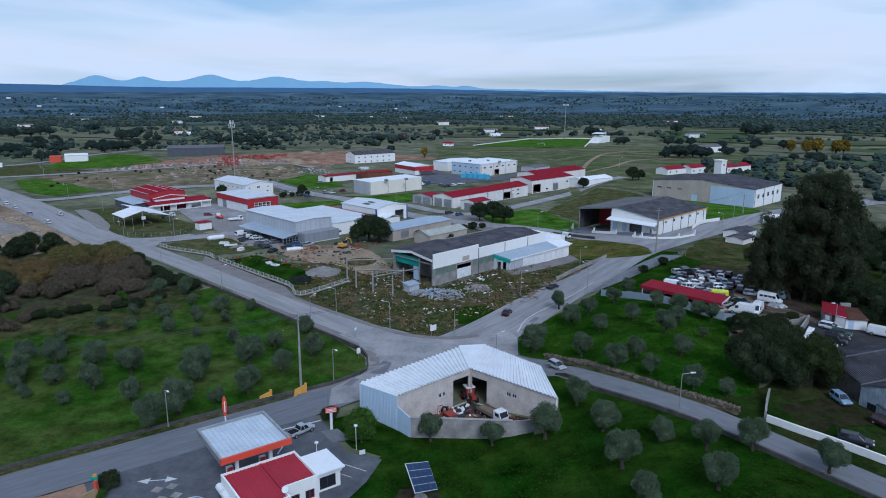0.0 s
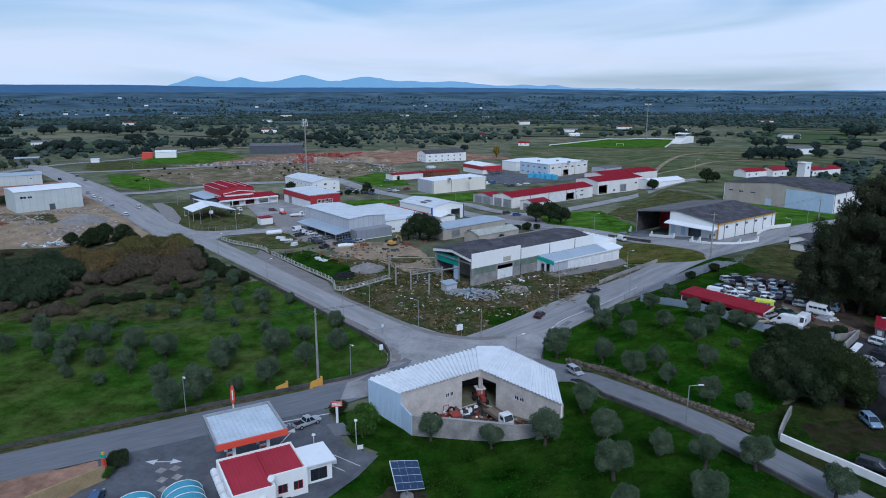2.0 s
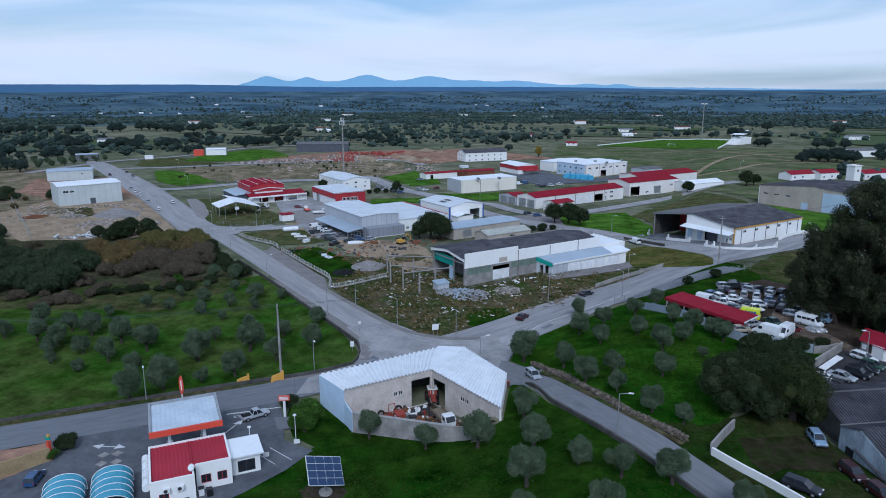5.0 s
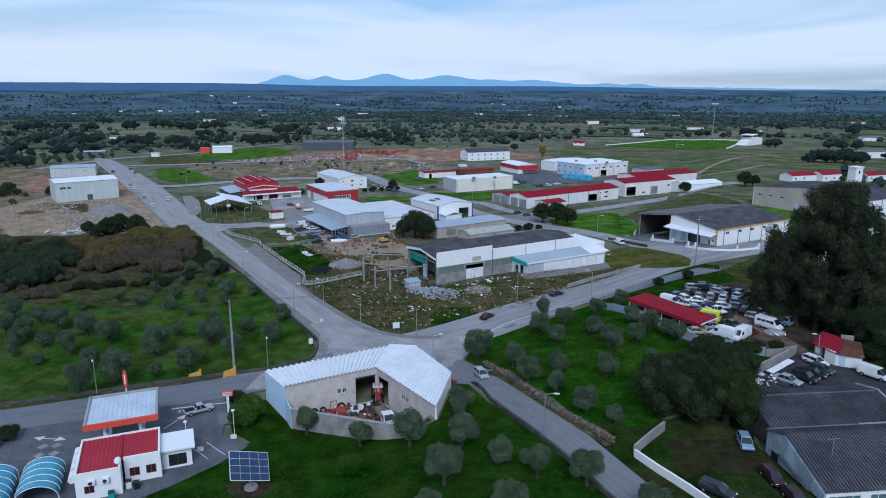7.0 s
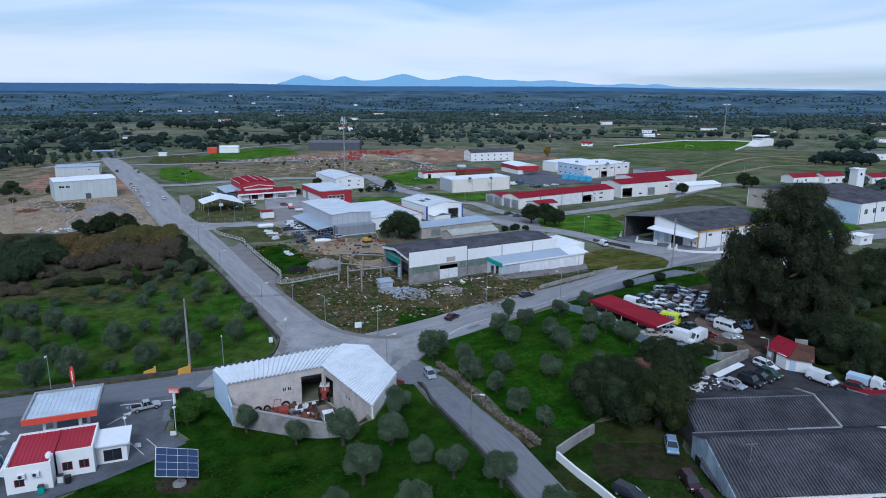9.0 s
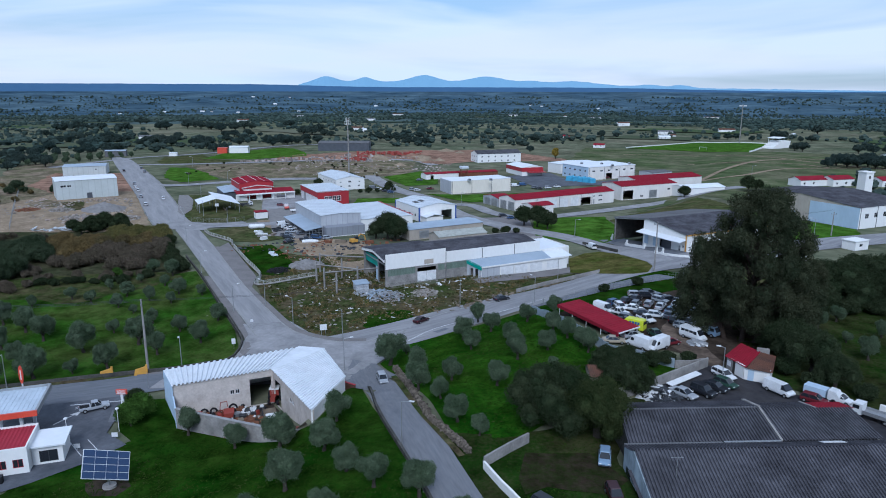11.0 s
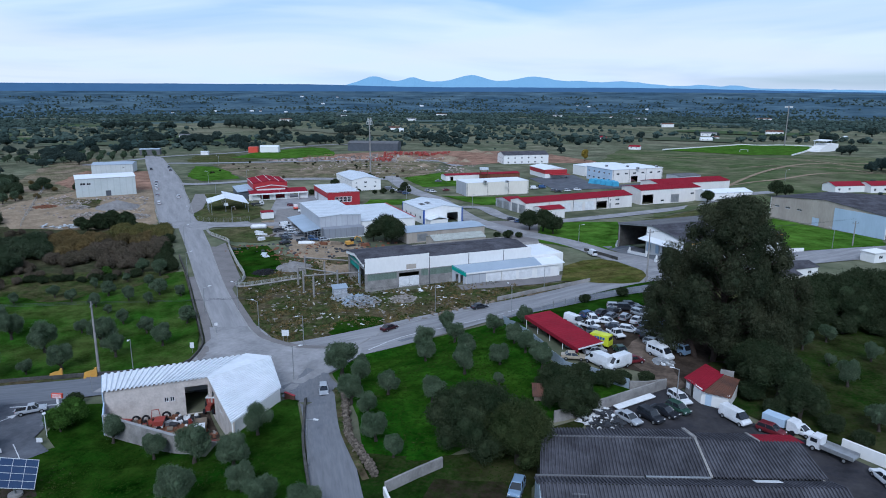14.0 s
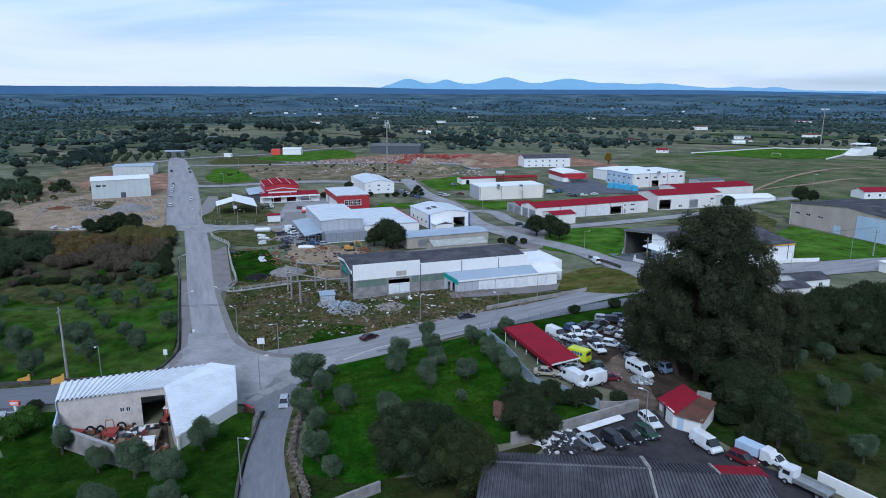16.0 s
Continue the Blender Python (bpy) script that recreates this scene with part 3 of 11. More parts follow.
def ribbed(name, a, b, c, d, pitch, depth, material, parent, label="", t=0.06):
    """A ribbed sheet with corners a b (one eave) and d c (the other): ribs run from a to d, their row from a to b."""
    a, b, c, d = (Vector(p) for p in (a, b, c, d))
    n = max(2, int((b - a).length / pitch))
    verts, faces = [], []
    prof = ((0.0, 0), (0.30, 0), (0.42, 1), (0.78, 1), (0.90, 0))
    for k in range(n):
        for u, h in prof:
            w = (k + u) / n
            for p, q in ((a, b), (d, c)):
                s = p + (q - p) * w
                verts.append((s.x, s.y, s.z + h * depth))
                verts.append((s.x, s.y, s.z + h * depth - t))
    for p, q in ((a, b), (d, c)):
        verts += [tuple(q), (q.x, q.y, q.z - t)]
    m = n * len(prof)
    for k in range(m):
        i, j = 4 * k, 4 * k + 4
        faces += [(i, j, j + 2, i + 2), (i + 1, i + 3, j + 3, j + 1), (i, i + 1, j + 1, j), (i + 2, j + 2, j + 3, i + 3)]
    faces += [(0, 2, 3, 1), (4 * m, 4 * m + 1, 4 * m + 3, 4 * m + 2)]
    return raw(name, verts, faces, material, parent, label)


def wall(name, parent, p, q, z0, z1, material, holes=(), t=0.25, label="", tops=None):
    """A wall from p to q (plan points of the thing), as thick as t to its left side, with real openings (u0, u1, v0, v1). tops: (z at p, z at q)."""
    p, q = Vector(p), Vector(q)
    L = (q - p).length
    e = (q - p) / L
    nrm = Vector((-e.y, e.x))
    us = sorted({0.0, L, *[u for h in holes for u in h[:2]]})
    vs = sorted({z0, z1, *[z0 + v for h in holes for v in h[2:]]})
    nu, nv = len(us) - 1, len(vs) - 1
    solid = [[not any(h[0] - 1e-4 <= us[i] and us[i + 1] <= h[1] + 1e-4 and z0 + h[2] - 1e-4 <= vs[j] and vs[j + 1] <= z0 + h[3] + 1e-4 for h in holes) for j in range(nv)] for i in range(nu)]
    bm = bmesh.new()
    cache = {}

    def at(i, j, s):
        if (i, j, s) not in cache:
            w = p + e * us[i] + nrm * (t * s)
            z = vs[j]
            if tops and j == nv:
                z = tops[0] + (tops[1] - tops[0]) * us[i] / L
            cache[i, j, s] = bm.verts.new((w.x, w.y, z))
        return cache[i, j, s]

    for i in range(nu):
        for j in range(nv):
            if not solid[i][j]:
                continue
            bm.faces.new((at(i, j, 0), at(i + 1, j, 0), at(i + 1, j + 1, 0), at(i, j + 1, 0)))
            bm.faces.new((at(i, j, 1), at(i, j + 1, 1), at(i + 1, j + 1, 1), at(i + 1, j, 1)))
            for di, dj, k in ((-1, 0, ((i, j), (i, j + 1))), (1, 0, ((i + 1, j + 1), (i + 1, j))), (0, -1, ((i + 1, j), (i, j))), (0, 1, ((i, j + 1), (i + 1, j + 1)))):
                a, b = i + di, j + dj
                if not (0 <= a < nu and 0 <= b < nv and solid[a][b]):
                    bm.faces.new((at(*k[0], 0), at(*k[1], 0), at(*k[1], 1), at(*k[0], 1)))
    return part(name, bm, material, parent, label)


def opening(parent, p, q, z0, hole, kind="window", material=None, glass=None, t=0.25, bars=1):
    """What fills an opening of wall(): a framed pane, or a door leaf set back in the reveal."""
    p, q = Vector(p), Vector(q)
    e = (q - p).normalized()
    turn = Matrix.Translation((p.x, p.y, z0)) @ Matrix(((e.x, -e.y, 0, 0), (e.y, e.x, 0, 0), (0, 0, 1, 0), (0, 0, 0, 1)))
    u0, u1, v0, v1 = hole
    bm = bmesh.new()
    if kind == "window":
        f = min(0.08, (u1 - u0) * 0.1)
        y0, y1 = 0.06, 0.14
        box(bm, u0, u0 + f, y0, y1, v0, v1, turn), box(bm, u1 - f, u1, y0, y1, v0, v1, turn)
        box(bm, u0 + f, u1 - f, y0, y1, v0, v0 + f, turn), box(bm, u0 + f, u1 - f, y0, y1, v1 - f, v1, turn)
        for k in range(1, bars + 1):
            c = u0 + (u1 - u0) * k / (bars + 1)
            box(bm, c - f / 2, c + f / 2, y0, y1, v0 + f, v1 - f, turn)
        w = part("window", bm, material or M["whitepaint"], parent)
        b2 = bmesh.new()
        box(b2, u0 + f * 0.5, u1 - f * 0.5, 0.09, 0.11, v0 + f * 0.5, v1 - f * 0.5, turn)
        part("pane", b2, glass or M["glassdark"], w)
        return w
    box(bm, u0 + 0.02, u1 - 0.02, 0.12, 0.14, v0, v1, turn)
    leaf = part("door", bm, material or M["steel"], parent)
    n = max(1, int((v1 - v0) / 0.9))
    for k in range(n):
        a, b = v0 + (v1 - v0) * k / n, v0 + (v1 - v0) * (k + 1) / n
        part("door_panel", box(bmesh.new(), u0, u1, 0.06, 0.115, a + 0.02, b - 0.02, turn), material or M["steel"], leaf)
    return leaf


def hall(name, label, x, y, z, turn, L, D, eave, material, roof, ridge=0.0, along="x", front=(), end=(), category="building", over=0.25, pitch=0.0, fillers=True, deep=2.0, wall_end=None, rise=0.05, group=""):
    """A shed-like building. Its front runs along x at y = 0, its end along y at x = 0. ridge: rise of the roof's ridge; along: its direction.
    front, end: openings (u0, u1, v0, v1, kind, material)."""
    ob = thing(name, label, category, x, y, z, turn, group)
    fh, eh = [h[:4] for h in front], [(D - h[1], D - h[0], h[2], h[3]) for h in end]
    wall("wall", ob, (0, 0), (L, 0), -deep, eave, material, [(a, b, c + deep, d + deep) for a, b, c, d in fh])
    wall("wall", ob, (L, 0.25), (L, D - 0.25), -deep, eave, material)
    wall("wall", ob, (L, D), (0, D), -deep, eave, material)
    wall("wall", ob, (0, D - 0.25), (0, 0.25), -deep, eave, wall_end or material, [(a - 0.25, b - 0.25, c + deep, d + deep) for a, b, c, d in eh])
    if fillers:
        for h in front:
            if h[4]:
                opening(ob, (0, 0), (L, 0), 0, h[:4], h[4], *h[5:6])
        for h, e in zip(end, eh):
            if h[4]:
                opening(ob, (0, D), (0, 0), 0, e, h[4], *h[5:6])
    o, zt = over, eave + rise
    if ridge <= 0:
        part("roof", boxes((-o, L + o, -o, D + o, eave + 0.003, eave + 0.18)), roof, ob)
    elif along == "x":
        for xx in (0.0, L - 0.25):
            part("gable", prism_side(bmesh.new(), [(0, eave), (D, eave), (D / 2, eave + ridge - 0.02)], xx, xx + 0.25, "x"), wall_end or material, ob)
        for y0, y1 in ((-o, D / 2), (D + o, D / 2)):
            z0 = zt - ridge * o / (D / 2)
            if pitch:
                ribbed("roof", (-o, y0, z0), (L + o, y0, z0), (L + o, y1, zt + ridge), (-o, y1, zt + ridge), pitch, pitch * 0.16, roof, ob)
            else:
                part("roof", slab(bmesh.new(), (-o, y0, z0), (L + o, y0, z0), (L + o, y1, zt + ridge), (-o, y1, zt + ridge), 0.1), roof, ob)
    else:
        for yy in (0.0, D - 0.25):
            part("gable", prism_side(bmesh.new(), [(0, eave), (L, eave), (L / 2, eave + ridge - 0.02)], yy, yy + 0.25, "y"), material, ob)
        for x0, x1 in ((-o, L / 2), (L + o, L / 2)):
            z0 = zt - ridge * o / (L / 2)
            if pitch:
                ribbed("roof", (x0, -o, z0), (x0, D + o, z0), (x1, D + o, zt + ridge), (x1, -o, zt + ridge), pitch, pitch * 0.16, roof, ob)
            else:
                part("roof", slab(bmesh.new(), (x0, -o, z0), (x0, D + o, z0), (x1, D + o, zt + ridge), (x1, -o, zt + ridge), 0.1), roof, ob)
    return ob


def prism_side(bm, outline, s0, s1, axis):
    """A solid whose outline (u, z) is drawn along s, from s0 to s1; axis: which way s runs."""
    put = (lambda u, z, s: (s, u, z)) if axis == "x" else (lambda u, z, s: (u, s, z))
    a, b = [bm.verts.new(put(u, z, s0)) for u, z in outline], [bm.verts.new(put(u, z, s1)) for u, z in outline]
    n = len(outline)
    for k in range(n):
        bm.faces.new((a[k], a[(k + 1) % n], b[(k + 1) % n], b[k]))
    bm.faces.new(a[::-1]), bm.faces.new(b)
    return bm


# ---- the land ----


def smooth(a):
    a = min(1.0, max(0.0, a))
    return a * a * (3 - 2 * a)


def ground(x, y):
    """Height of the land: flat by the crossroads, a low hill to the east, a shallow valley and a far rise."""
    r = math.hypot(x, y - 60)
    far = -2.0 * smooth((r - 150) / 200) - 6 * smooth((r - 400) / 500) - 38 * smooth((r - 900) / 2000) + 80 * smooth((r - 3000) / 1650)
    far += 2.0 * smooth((-x - 150) / 70) * smooth((700 - r) / 300)
    x0 = 8 + 30 * (1 - math.exp(-max(0.0, y - 122) / 85))
    hill = (6.3 - 2.2 * smooth((y - 160) / 60) - 2.0 * smooth((r - 380) / 300)) * smooth((x - x0 + 17) / 34)
    hill *= 1 - 0.9 * smooth((r - 600) / 900)
    mound = 1.0 * math.exp(-((x + 8) ** 2 + (y - 195) ** 2) / 1100)
    s1 = -0.67 * (x + 36) + 0.74 * (y - 115)
    s2 = -0.61 * (x + 34) - 0.79 * (y - 132)
    dip = -1.1 * smooth((s1 - 0.5) / 4) * smooth((s2 - 0.5) / 4) * smooth((260 - r) / 80)
    # raised lawn between the barn and the lane
    shelf = smooth((x - 1.2) / 1.6) * smooth((13 - x) / 4) * smooth((y - 97) / 5) * smooth((119 - y) / 5)
    hill += shelf * max(0.0, 3.8 - hill)
    return far + hill + mound + dip


def axis(edges):
    out = [edges[0][0]]
    for a, b, step in edges:
        n = round((b - a) / step)
        out += [a + (b - a) * k / n for k in range(1, n + 1)]
    return out


gx = axis([(-4700, -1000, 185), (-1000, -360, 32), (-360, -140, 8), (-140, 110, 2.5), (110, 300, 12), (300, 1000, 50), (1000, 4700, 185)])
gy = axis([(-1800, -300, 150), (-300, 0, 30), (0, 60, 6), (60, 260, 2.5), (260, 520, 8), (520, 1000, 30), (1000, 4800, 155)])
lv = [(x, y, ground(x, y) - 0.08) for y in gy for x in gx]
w = len(gx)
lf = [(j * w + i, j * w + i + 1, (j + 1) * w + i + 1, (j + 1) * w + i) for j in range(len(gy) - 1) for i in range(w - 1)]
# land beyond about 1250 and 2500 takes haze-tinted colours
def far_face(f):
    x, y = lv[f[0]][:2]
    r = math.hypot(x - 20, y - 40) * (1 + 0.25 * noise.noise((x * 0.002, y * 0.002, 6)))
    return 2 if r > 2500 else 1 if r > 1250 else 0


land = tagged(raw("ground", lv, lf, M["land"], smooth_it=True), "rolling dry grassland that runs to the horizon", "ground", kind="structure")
land.data.materials.append(M["haze_scrub"])
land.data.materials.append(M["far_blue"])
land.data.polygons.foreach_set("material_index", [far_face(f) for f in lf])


def drape(name, outline, material, lift=0.05, step=4.0, label="", category="", kind="structure", ragged=0.0):
    """A thin cover of the land inside a plan outline."""
    if ragged:
        pts = []
        for k in range(len(outline)):
            a, b = Vector(outline[k]), Vector(outline[(k + 1) % len(outline)])
            n = max(1, int((b - a).length / max(1.2, ragged * 1.6)))
            for i in range(n):
                c = a + (b - a) * i / n
                pts.append((c.x + ragged * (noise.noise((c.x * 0.31, c.y * 0.31, 1.7))), c.y + ragged * (noise.noise((c.x * 0.31, c.y * 0.31, 9.1)))))
        outline = pts
    bm = bmesh.new()
    bm.faces.new([bm.verts.new((x, y, 0)) for x, y in outline])
    xs, ys = [p[0] for p in outline], [p[1] for p in outline]
    for lo, hi, k in ((min(xs), max(xs), 0), (min(ys), max(ys), 1)):
        c = math.ceil(lo / step) * step
        while c < hi:
            no = (1, 0, 0) if k == 0 else (0, 1, 0)
            bmesh.ops.bisect_plane(bm, geom=bm.verts[:] + bm.edges[:] + bm.faces[:], plane_co=[c * v for v in no], plane_no=no)
            c += step
    bmesh.ops.triangulate(bm, faces=bm.faces)
    for v in bm.verts:
        v.co.z = ground(v.co.x, v.co.y) + lift
    for f in bm.faces:
        if f.normal.z < 0:
            f.normal_flip()
    me = bpy.data.meshes.new(name)
    bm.to_mesh(me)
    bm.free()
    me.materials.append(material)
    return tagged(new(name, me), label, category, kind=kind)


def smooth_line(points, step=3.0):
    """A flowing line through plan points."""
    out = []
    P = [Vector(p) for p in points]
    P = [P[0] * 2 - P[1], *P, P[-1] * 2 - P[-2]]
    for k in range(1, len(P) - 2):
        n = max(1, int((P[k + 1] - P[k]).length / step))
        for i in range(n):
            u = i / n
            out.append(0.5 * (2 * P[k] + (P[k + 1] - P[k - 1]) * u + (2 * P[k - 1] - 5 * P[k] + 4 * P[k + 1] - P[k + 2]) * u * u + (3 * P[k] - P[k - 1] - 3 * P[k + 1] + P[k + 2]) * u ** 3))
    out.append(P[-2])
    return out


def strip(name, points, width, material, lift=0.06, height=0.0, label="", category="", kind="structure", shift=0.0, step=3.0, parent=None, base=None):
    """A band along a line: flat on the land, or, with a height, a solid wall or kerb."""
    pts = smooth_line(points, step)
    verts, faces = [], []
    for k, p in enumerate(pts):
        d = (pts[min(k + 1, len(pts) - 1)] - pts[max(k - 1, 0)]).normalized()
        nrm = Vector((-d.y, d.x))
        cuts = 1 if height else max(1, round(width / 2.2))
        for s in [-0.5 + i / cuts for i in range(cuts + 1)]:
            c = p + nrm * (shift + s * width)
            z = ground(c.x, c.y) + lift
            verts.append((c.x, c.y, z + height))
            if height:
                verts.append((c.x, c.y, ground(p.x, p.y) - 0.4))
    m = 4 if height else cuts + 1
    for k in range(len(pts) - 1):
        i, j = m * k, m * (k + 1)
        if height:
            faces += [(i, j, j + 2, i + 2), (i, i + 1, j + 1, j), (i + 2, j + 2, j + 3, i + 3)]
        else:
            faces += [(i + u + 1, i + u, j + u, j + u + 1) for u in range(cuts)]
    if height:
        e = m * (len(pts) - 1)
        faces += [(0, 2, 3, 1), (e, e + 1, e + 3, e + 2)]
    return tagged(raw(name, verts, faces, material, parent), label, category, kind=kind)


# distant mountains: rounded peaks over a long low ridge, by bearing and rise in degrees
def mountains(a):
    peaks = ((-33.2, 1.5, 0.86), (-30.1, 1.2, 0.80), (-25.3, 2.1, 1.0), (-20.2, 2.6, 0.88), (-16.6, 2.4, 0.50), (-13.2, 2.4, 0.50), (-7.4, 1.5, 0.30), (-4.9, 1.2, 0.29))
    base = max(0.0, 0.52 * smooth((a + 36.8) / 3) - 0.12 * smooth((a + 21) / 8) - 0.26 * smooth((a + 13) / 6))
    h = (base ** 3 + sum((ht * math.exp(-(abs(a - c) / wd) ** 1.8)) ** 3 for c, wd, ht in peaks)) ** (1 / 3)
    return h - 0.12 * smooth((a + 6) / 4) - 0.15 * smooth((a + 3) / 14) + 0.03 * noise.noise((a * 1.3, 0, 0)) + 0.03 * noise.noise((a * 3.3, 4, 0)) + 0.012 * noise.noise((a * 9, 4, 0))


def ridge(a):
    return 0.27 - 0.2 * smooth((a + 40) / 12) - 0.27 * smooth((a + 14) / 20) + 0.025 * noise.noise((a * 0.5, 2, 0)) + 0.012 * noise.noise((a * 5, 2, 0))


def skyline(material, rise, near, label):
    hv, hf, n_h = [], [], 420
    for k in range(n_h + 1):
        a = -90 + 140 * k / n_h
        s, c = math.sin(radians(a)), math.cos(radians(a))
        top = 53.3 + math.tan(radians(rise(a))) * (near + 160)
        hv += [((near + q) * s + 35, (near + q) * c + 20, z) for q, z in ((0, -20), (80, (top - 20) * 0.55), (160, top), (230, -30))]
    for k in range(n_h):
        for j in range(3):
            hf.append((4 * k + j, 4 * k + 4 + j, 4 * k + 5 + j, 4 * k + 1 + j))
    tagged(raw("backdrop", hv, hf, material), label, "mountains", kind="structure")


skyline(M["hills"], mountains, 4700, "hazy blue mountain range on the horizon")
skyline(M["haze_ridge"], ridge, 4420, "wooded ridge in haze blue closing the plain")

# fields of the plain
fr = random.Random(77)
for k in range(170):
    a, r = radians(fr.uniform(-72, 42)), 560 * math.exp(fr.random() * 1.95)
    cx, cy = 20 + r * math.sin(a), 40 + r * math.cos(a)
    if (-420 < cx < 200 and cy < 920) or r > 2300:
        continue
    u, hw, hd = fr.uniform(-0.5, 0.5), fr.uniform(35, 130) * (0.6 + r / 2200), fr.uniform(14, 50) * (0.6 + r / 2200)
    corners = [(cx + (p * hw * math.cos(u) - q * hd * math.sin(u)) * fr.uniform(0.7, 1.1), cy + (p * hw * math.sin(u) + q * hd * math.cos(u)) * fr.uniform(0.7, 1.1)) for p, q in ((-1, -1), (1, -1), (1, 1), (-1, 1))]
    kind_of = ("greenfield", "dull_field", "dull_field", "stubble", "greenfield")[k % 5]
    what = {"greenfield": ("field", "dull green field of the plain", "field"), "dull_field": ("field", "greyish fallow field of the plain", "field"), "stubble": ("field", "pale stubble field of the plain", "field")}[kind_of]
    drape(what[0], corners, M[kind_of], 0.7 + 0.002 * k, max(40, hw / 2), what[1], what[2], ragged=max(12.0, hw / 6))

# roads
drape("road", [(-406, 425), (-372.9, 406), (-309, 358.6), (-245.2, 311.4), (-211, 283.5), (-187.5, 265.2), (-159, 241.9), (-150, 235.2), (-144.5, 231.5), (-131, 221), (-118, 210.7), (-105.6, 200.9), (-85.7, 185.3), (-69.6, 172.6), (-56.2, 161.8), (-48.2, 155.7), (-37.8, 147.6), (-30, 141.8),
               (-34.1, 135.5), (-38.4, 138.8), (-47.9, 146.1), (-59, 154.6), (-76.8, 168.3), (-99, 185.8), (-120.6, 202.7), (-139, 217), (-147, 215.4), (-156.6, 222.4), (-186.7, 245.7), (-230.1, 279.7), (-294.2, 328.9), (-358.7, 378.4), (-406.7, 415.7)], M["road_av"], 0.15, 4, "long pale worn asphalt avenue with parked cars", "road")
for ln in ([(-34.1, 135.5), (-38.4, 138.8), (-47.9, 146.1), (-59, 154.6), (-76.8, 168.3), (-99, 185.8), (-120.6, 202.7), (-138, 216)], [(-156.6, 222.2), (-186.7, 245.5), (-230.1, 279.5), (-294.2, 328.7), (-358.7, 378.2)], [(-159, 242.1), (-187.5, 265.5), (-211, 283.8), (-245.2, 311.7), (-309, 358.9)]):
    strip("kerb", ln, 0.28, M["kerb"], 0.0, 0.24, "worn stone kerb of the avenue", "kerb", step=2)
strip("road", [(-374, 340), (-379, 367), (-383, 387), (-386, 408), (-387, 424), (-382, 443), (-372, 464), (-369, 490), (-372, 530), (-378, 570), (-372, 620), (-340, 640)], 8, M["road"], 0.17, label="pale asphalt street across the end of the avenue", category="road")
R2 = [(-18, 131.5), (-10.5, 141.5), (-4.6, 151), (2.6, 163.8), (9.2, 174.4), (22, 193.5), (33, 212), (44, 226), (62, 247), (100, 288), (150, 330), (240, 380)]
strip("road", R2, 13.5, M["road_bend"], 0.14, label="worn grey asphalt road past the white hall", category="road", shift=0.8)
R3 = [(-14, 131), (-6, 127), (1, 123.6), (9.6, 115.6), (18, 106.5), (28, 95.2), (41, 81), (60, 60), (80, 38), (130, -15), (260, -150)]
strip("road", R3, 6.0, M["road_lane"], 0.16, label="narrow asphalt lane climbing beside a stone wall", category="road", shift=-0.4)
R4 = [(-24, 128), (-30, 116), (-38, 106.3), (-48, 97.3), (-62, 84.6), (-75, 73), (-100, 50), (-140, 15)]
strip("road", R4, 8.6, M["road_low"], 0.145, label="grey asphalt road past the filling station", category="road")
drape("road", [(-33, 128), (-36.5, 136), (-31, 142.3), (-25, 140.3), (-16.5, 139.8), (-10.5, 142.5), (-4.5, 147), (-2.4, 143), (-2.2, 133.5), (-2.5, 122), (-12, 118.5), (-24, 112), (-34.5, 106), (-36, 113), (-31.8, 120)], M["road"], 0.175, 3, "broad asphalt crossroads", "road")
for nm, ln, wd in (("road", [(-152, 229), (-140, 224.5), (-126, 232.5), (-112, 243), (-98, 254), (-84, 268)], 8), ("road", [(-240, 302), (-226, 310), (-213, 330), (-195, 358), (-170, 380), (-150, 397)], 8),
                   ("road", [(-335, 378), (-310, 392), (-265, 430), (-225, 470), (-180, 500), (-150, 480)], 8), ("road", [(-160, 405), (-150, 392), (-118, 358), (-90, 336), (-68, 312), (-48, 291), (-24, 276.5), (-2.5, 268.6), (8, 262.8), (16, 256.5), (25, 248.5), (33, 238.5), (40, 226)], 9),
                   ("road", [(-72, 316), (-58, 322), (-40, 305), (-22, 300), (0, 330), (30, 380), (60, 420)], 7)):
    strip(nm, ln, wd, M["road"], 0.16, label="asphalt side street between the workshops", category="road")

drape("road", [(-163, 244), (-158.6, 238.2), (-147.2, 231.9), (-137.6, 232.7), (-131.3, 236.2), (-127, 241.5), (-121, 238), (-124.5, 233.8), (-129.9, 227.7), (-128.2, 219.9), (-136, 219), (-152, 230)], M["road"], 0.17, 3, "asphalt mouth of the side street", "road")
drape("road", [(10, 165), (14.4, 171.6), (21.2, 176.2), (27.8, 181.6), (34.6, 190), (41, 198.8), (47, 208), (41, 209), (28, 192), (14, 174)], M["road_mid"], 0.12, 3, "worn asphalt edge of the road below the wire fence", "road")
drape("road", [(-42, 140.5), (-33, 146.4), (-25, 142.2), (-22, 136), (-34, 133.5)], M["road"], 0.165, 3, "asphalt at the mouth of the avenue", "road")
drape("road", [(-8, 133), (-2.4, 132.5), (6.5, 124.8), (3.4, 118.2), (-3, 120)], M["road_lane"], 0.18, 2.5, "asphalt at the foot of the lane", "road")


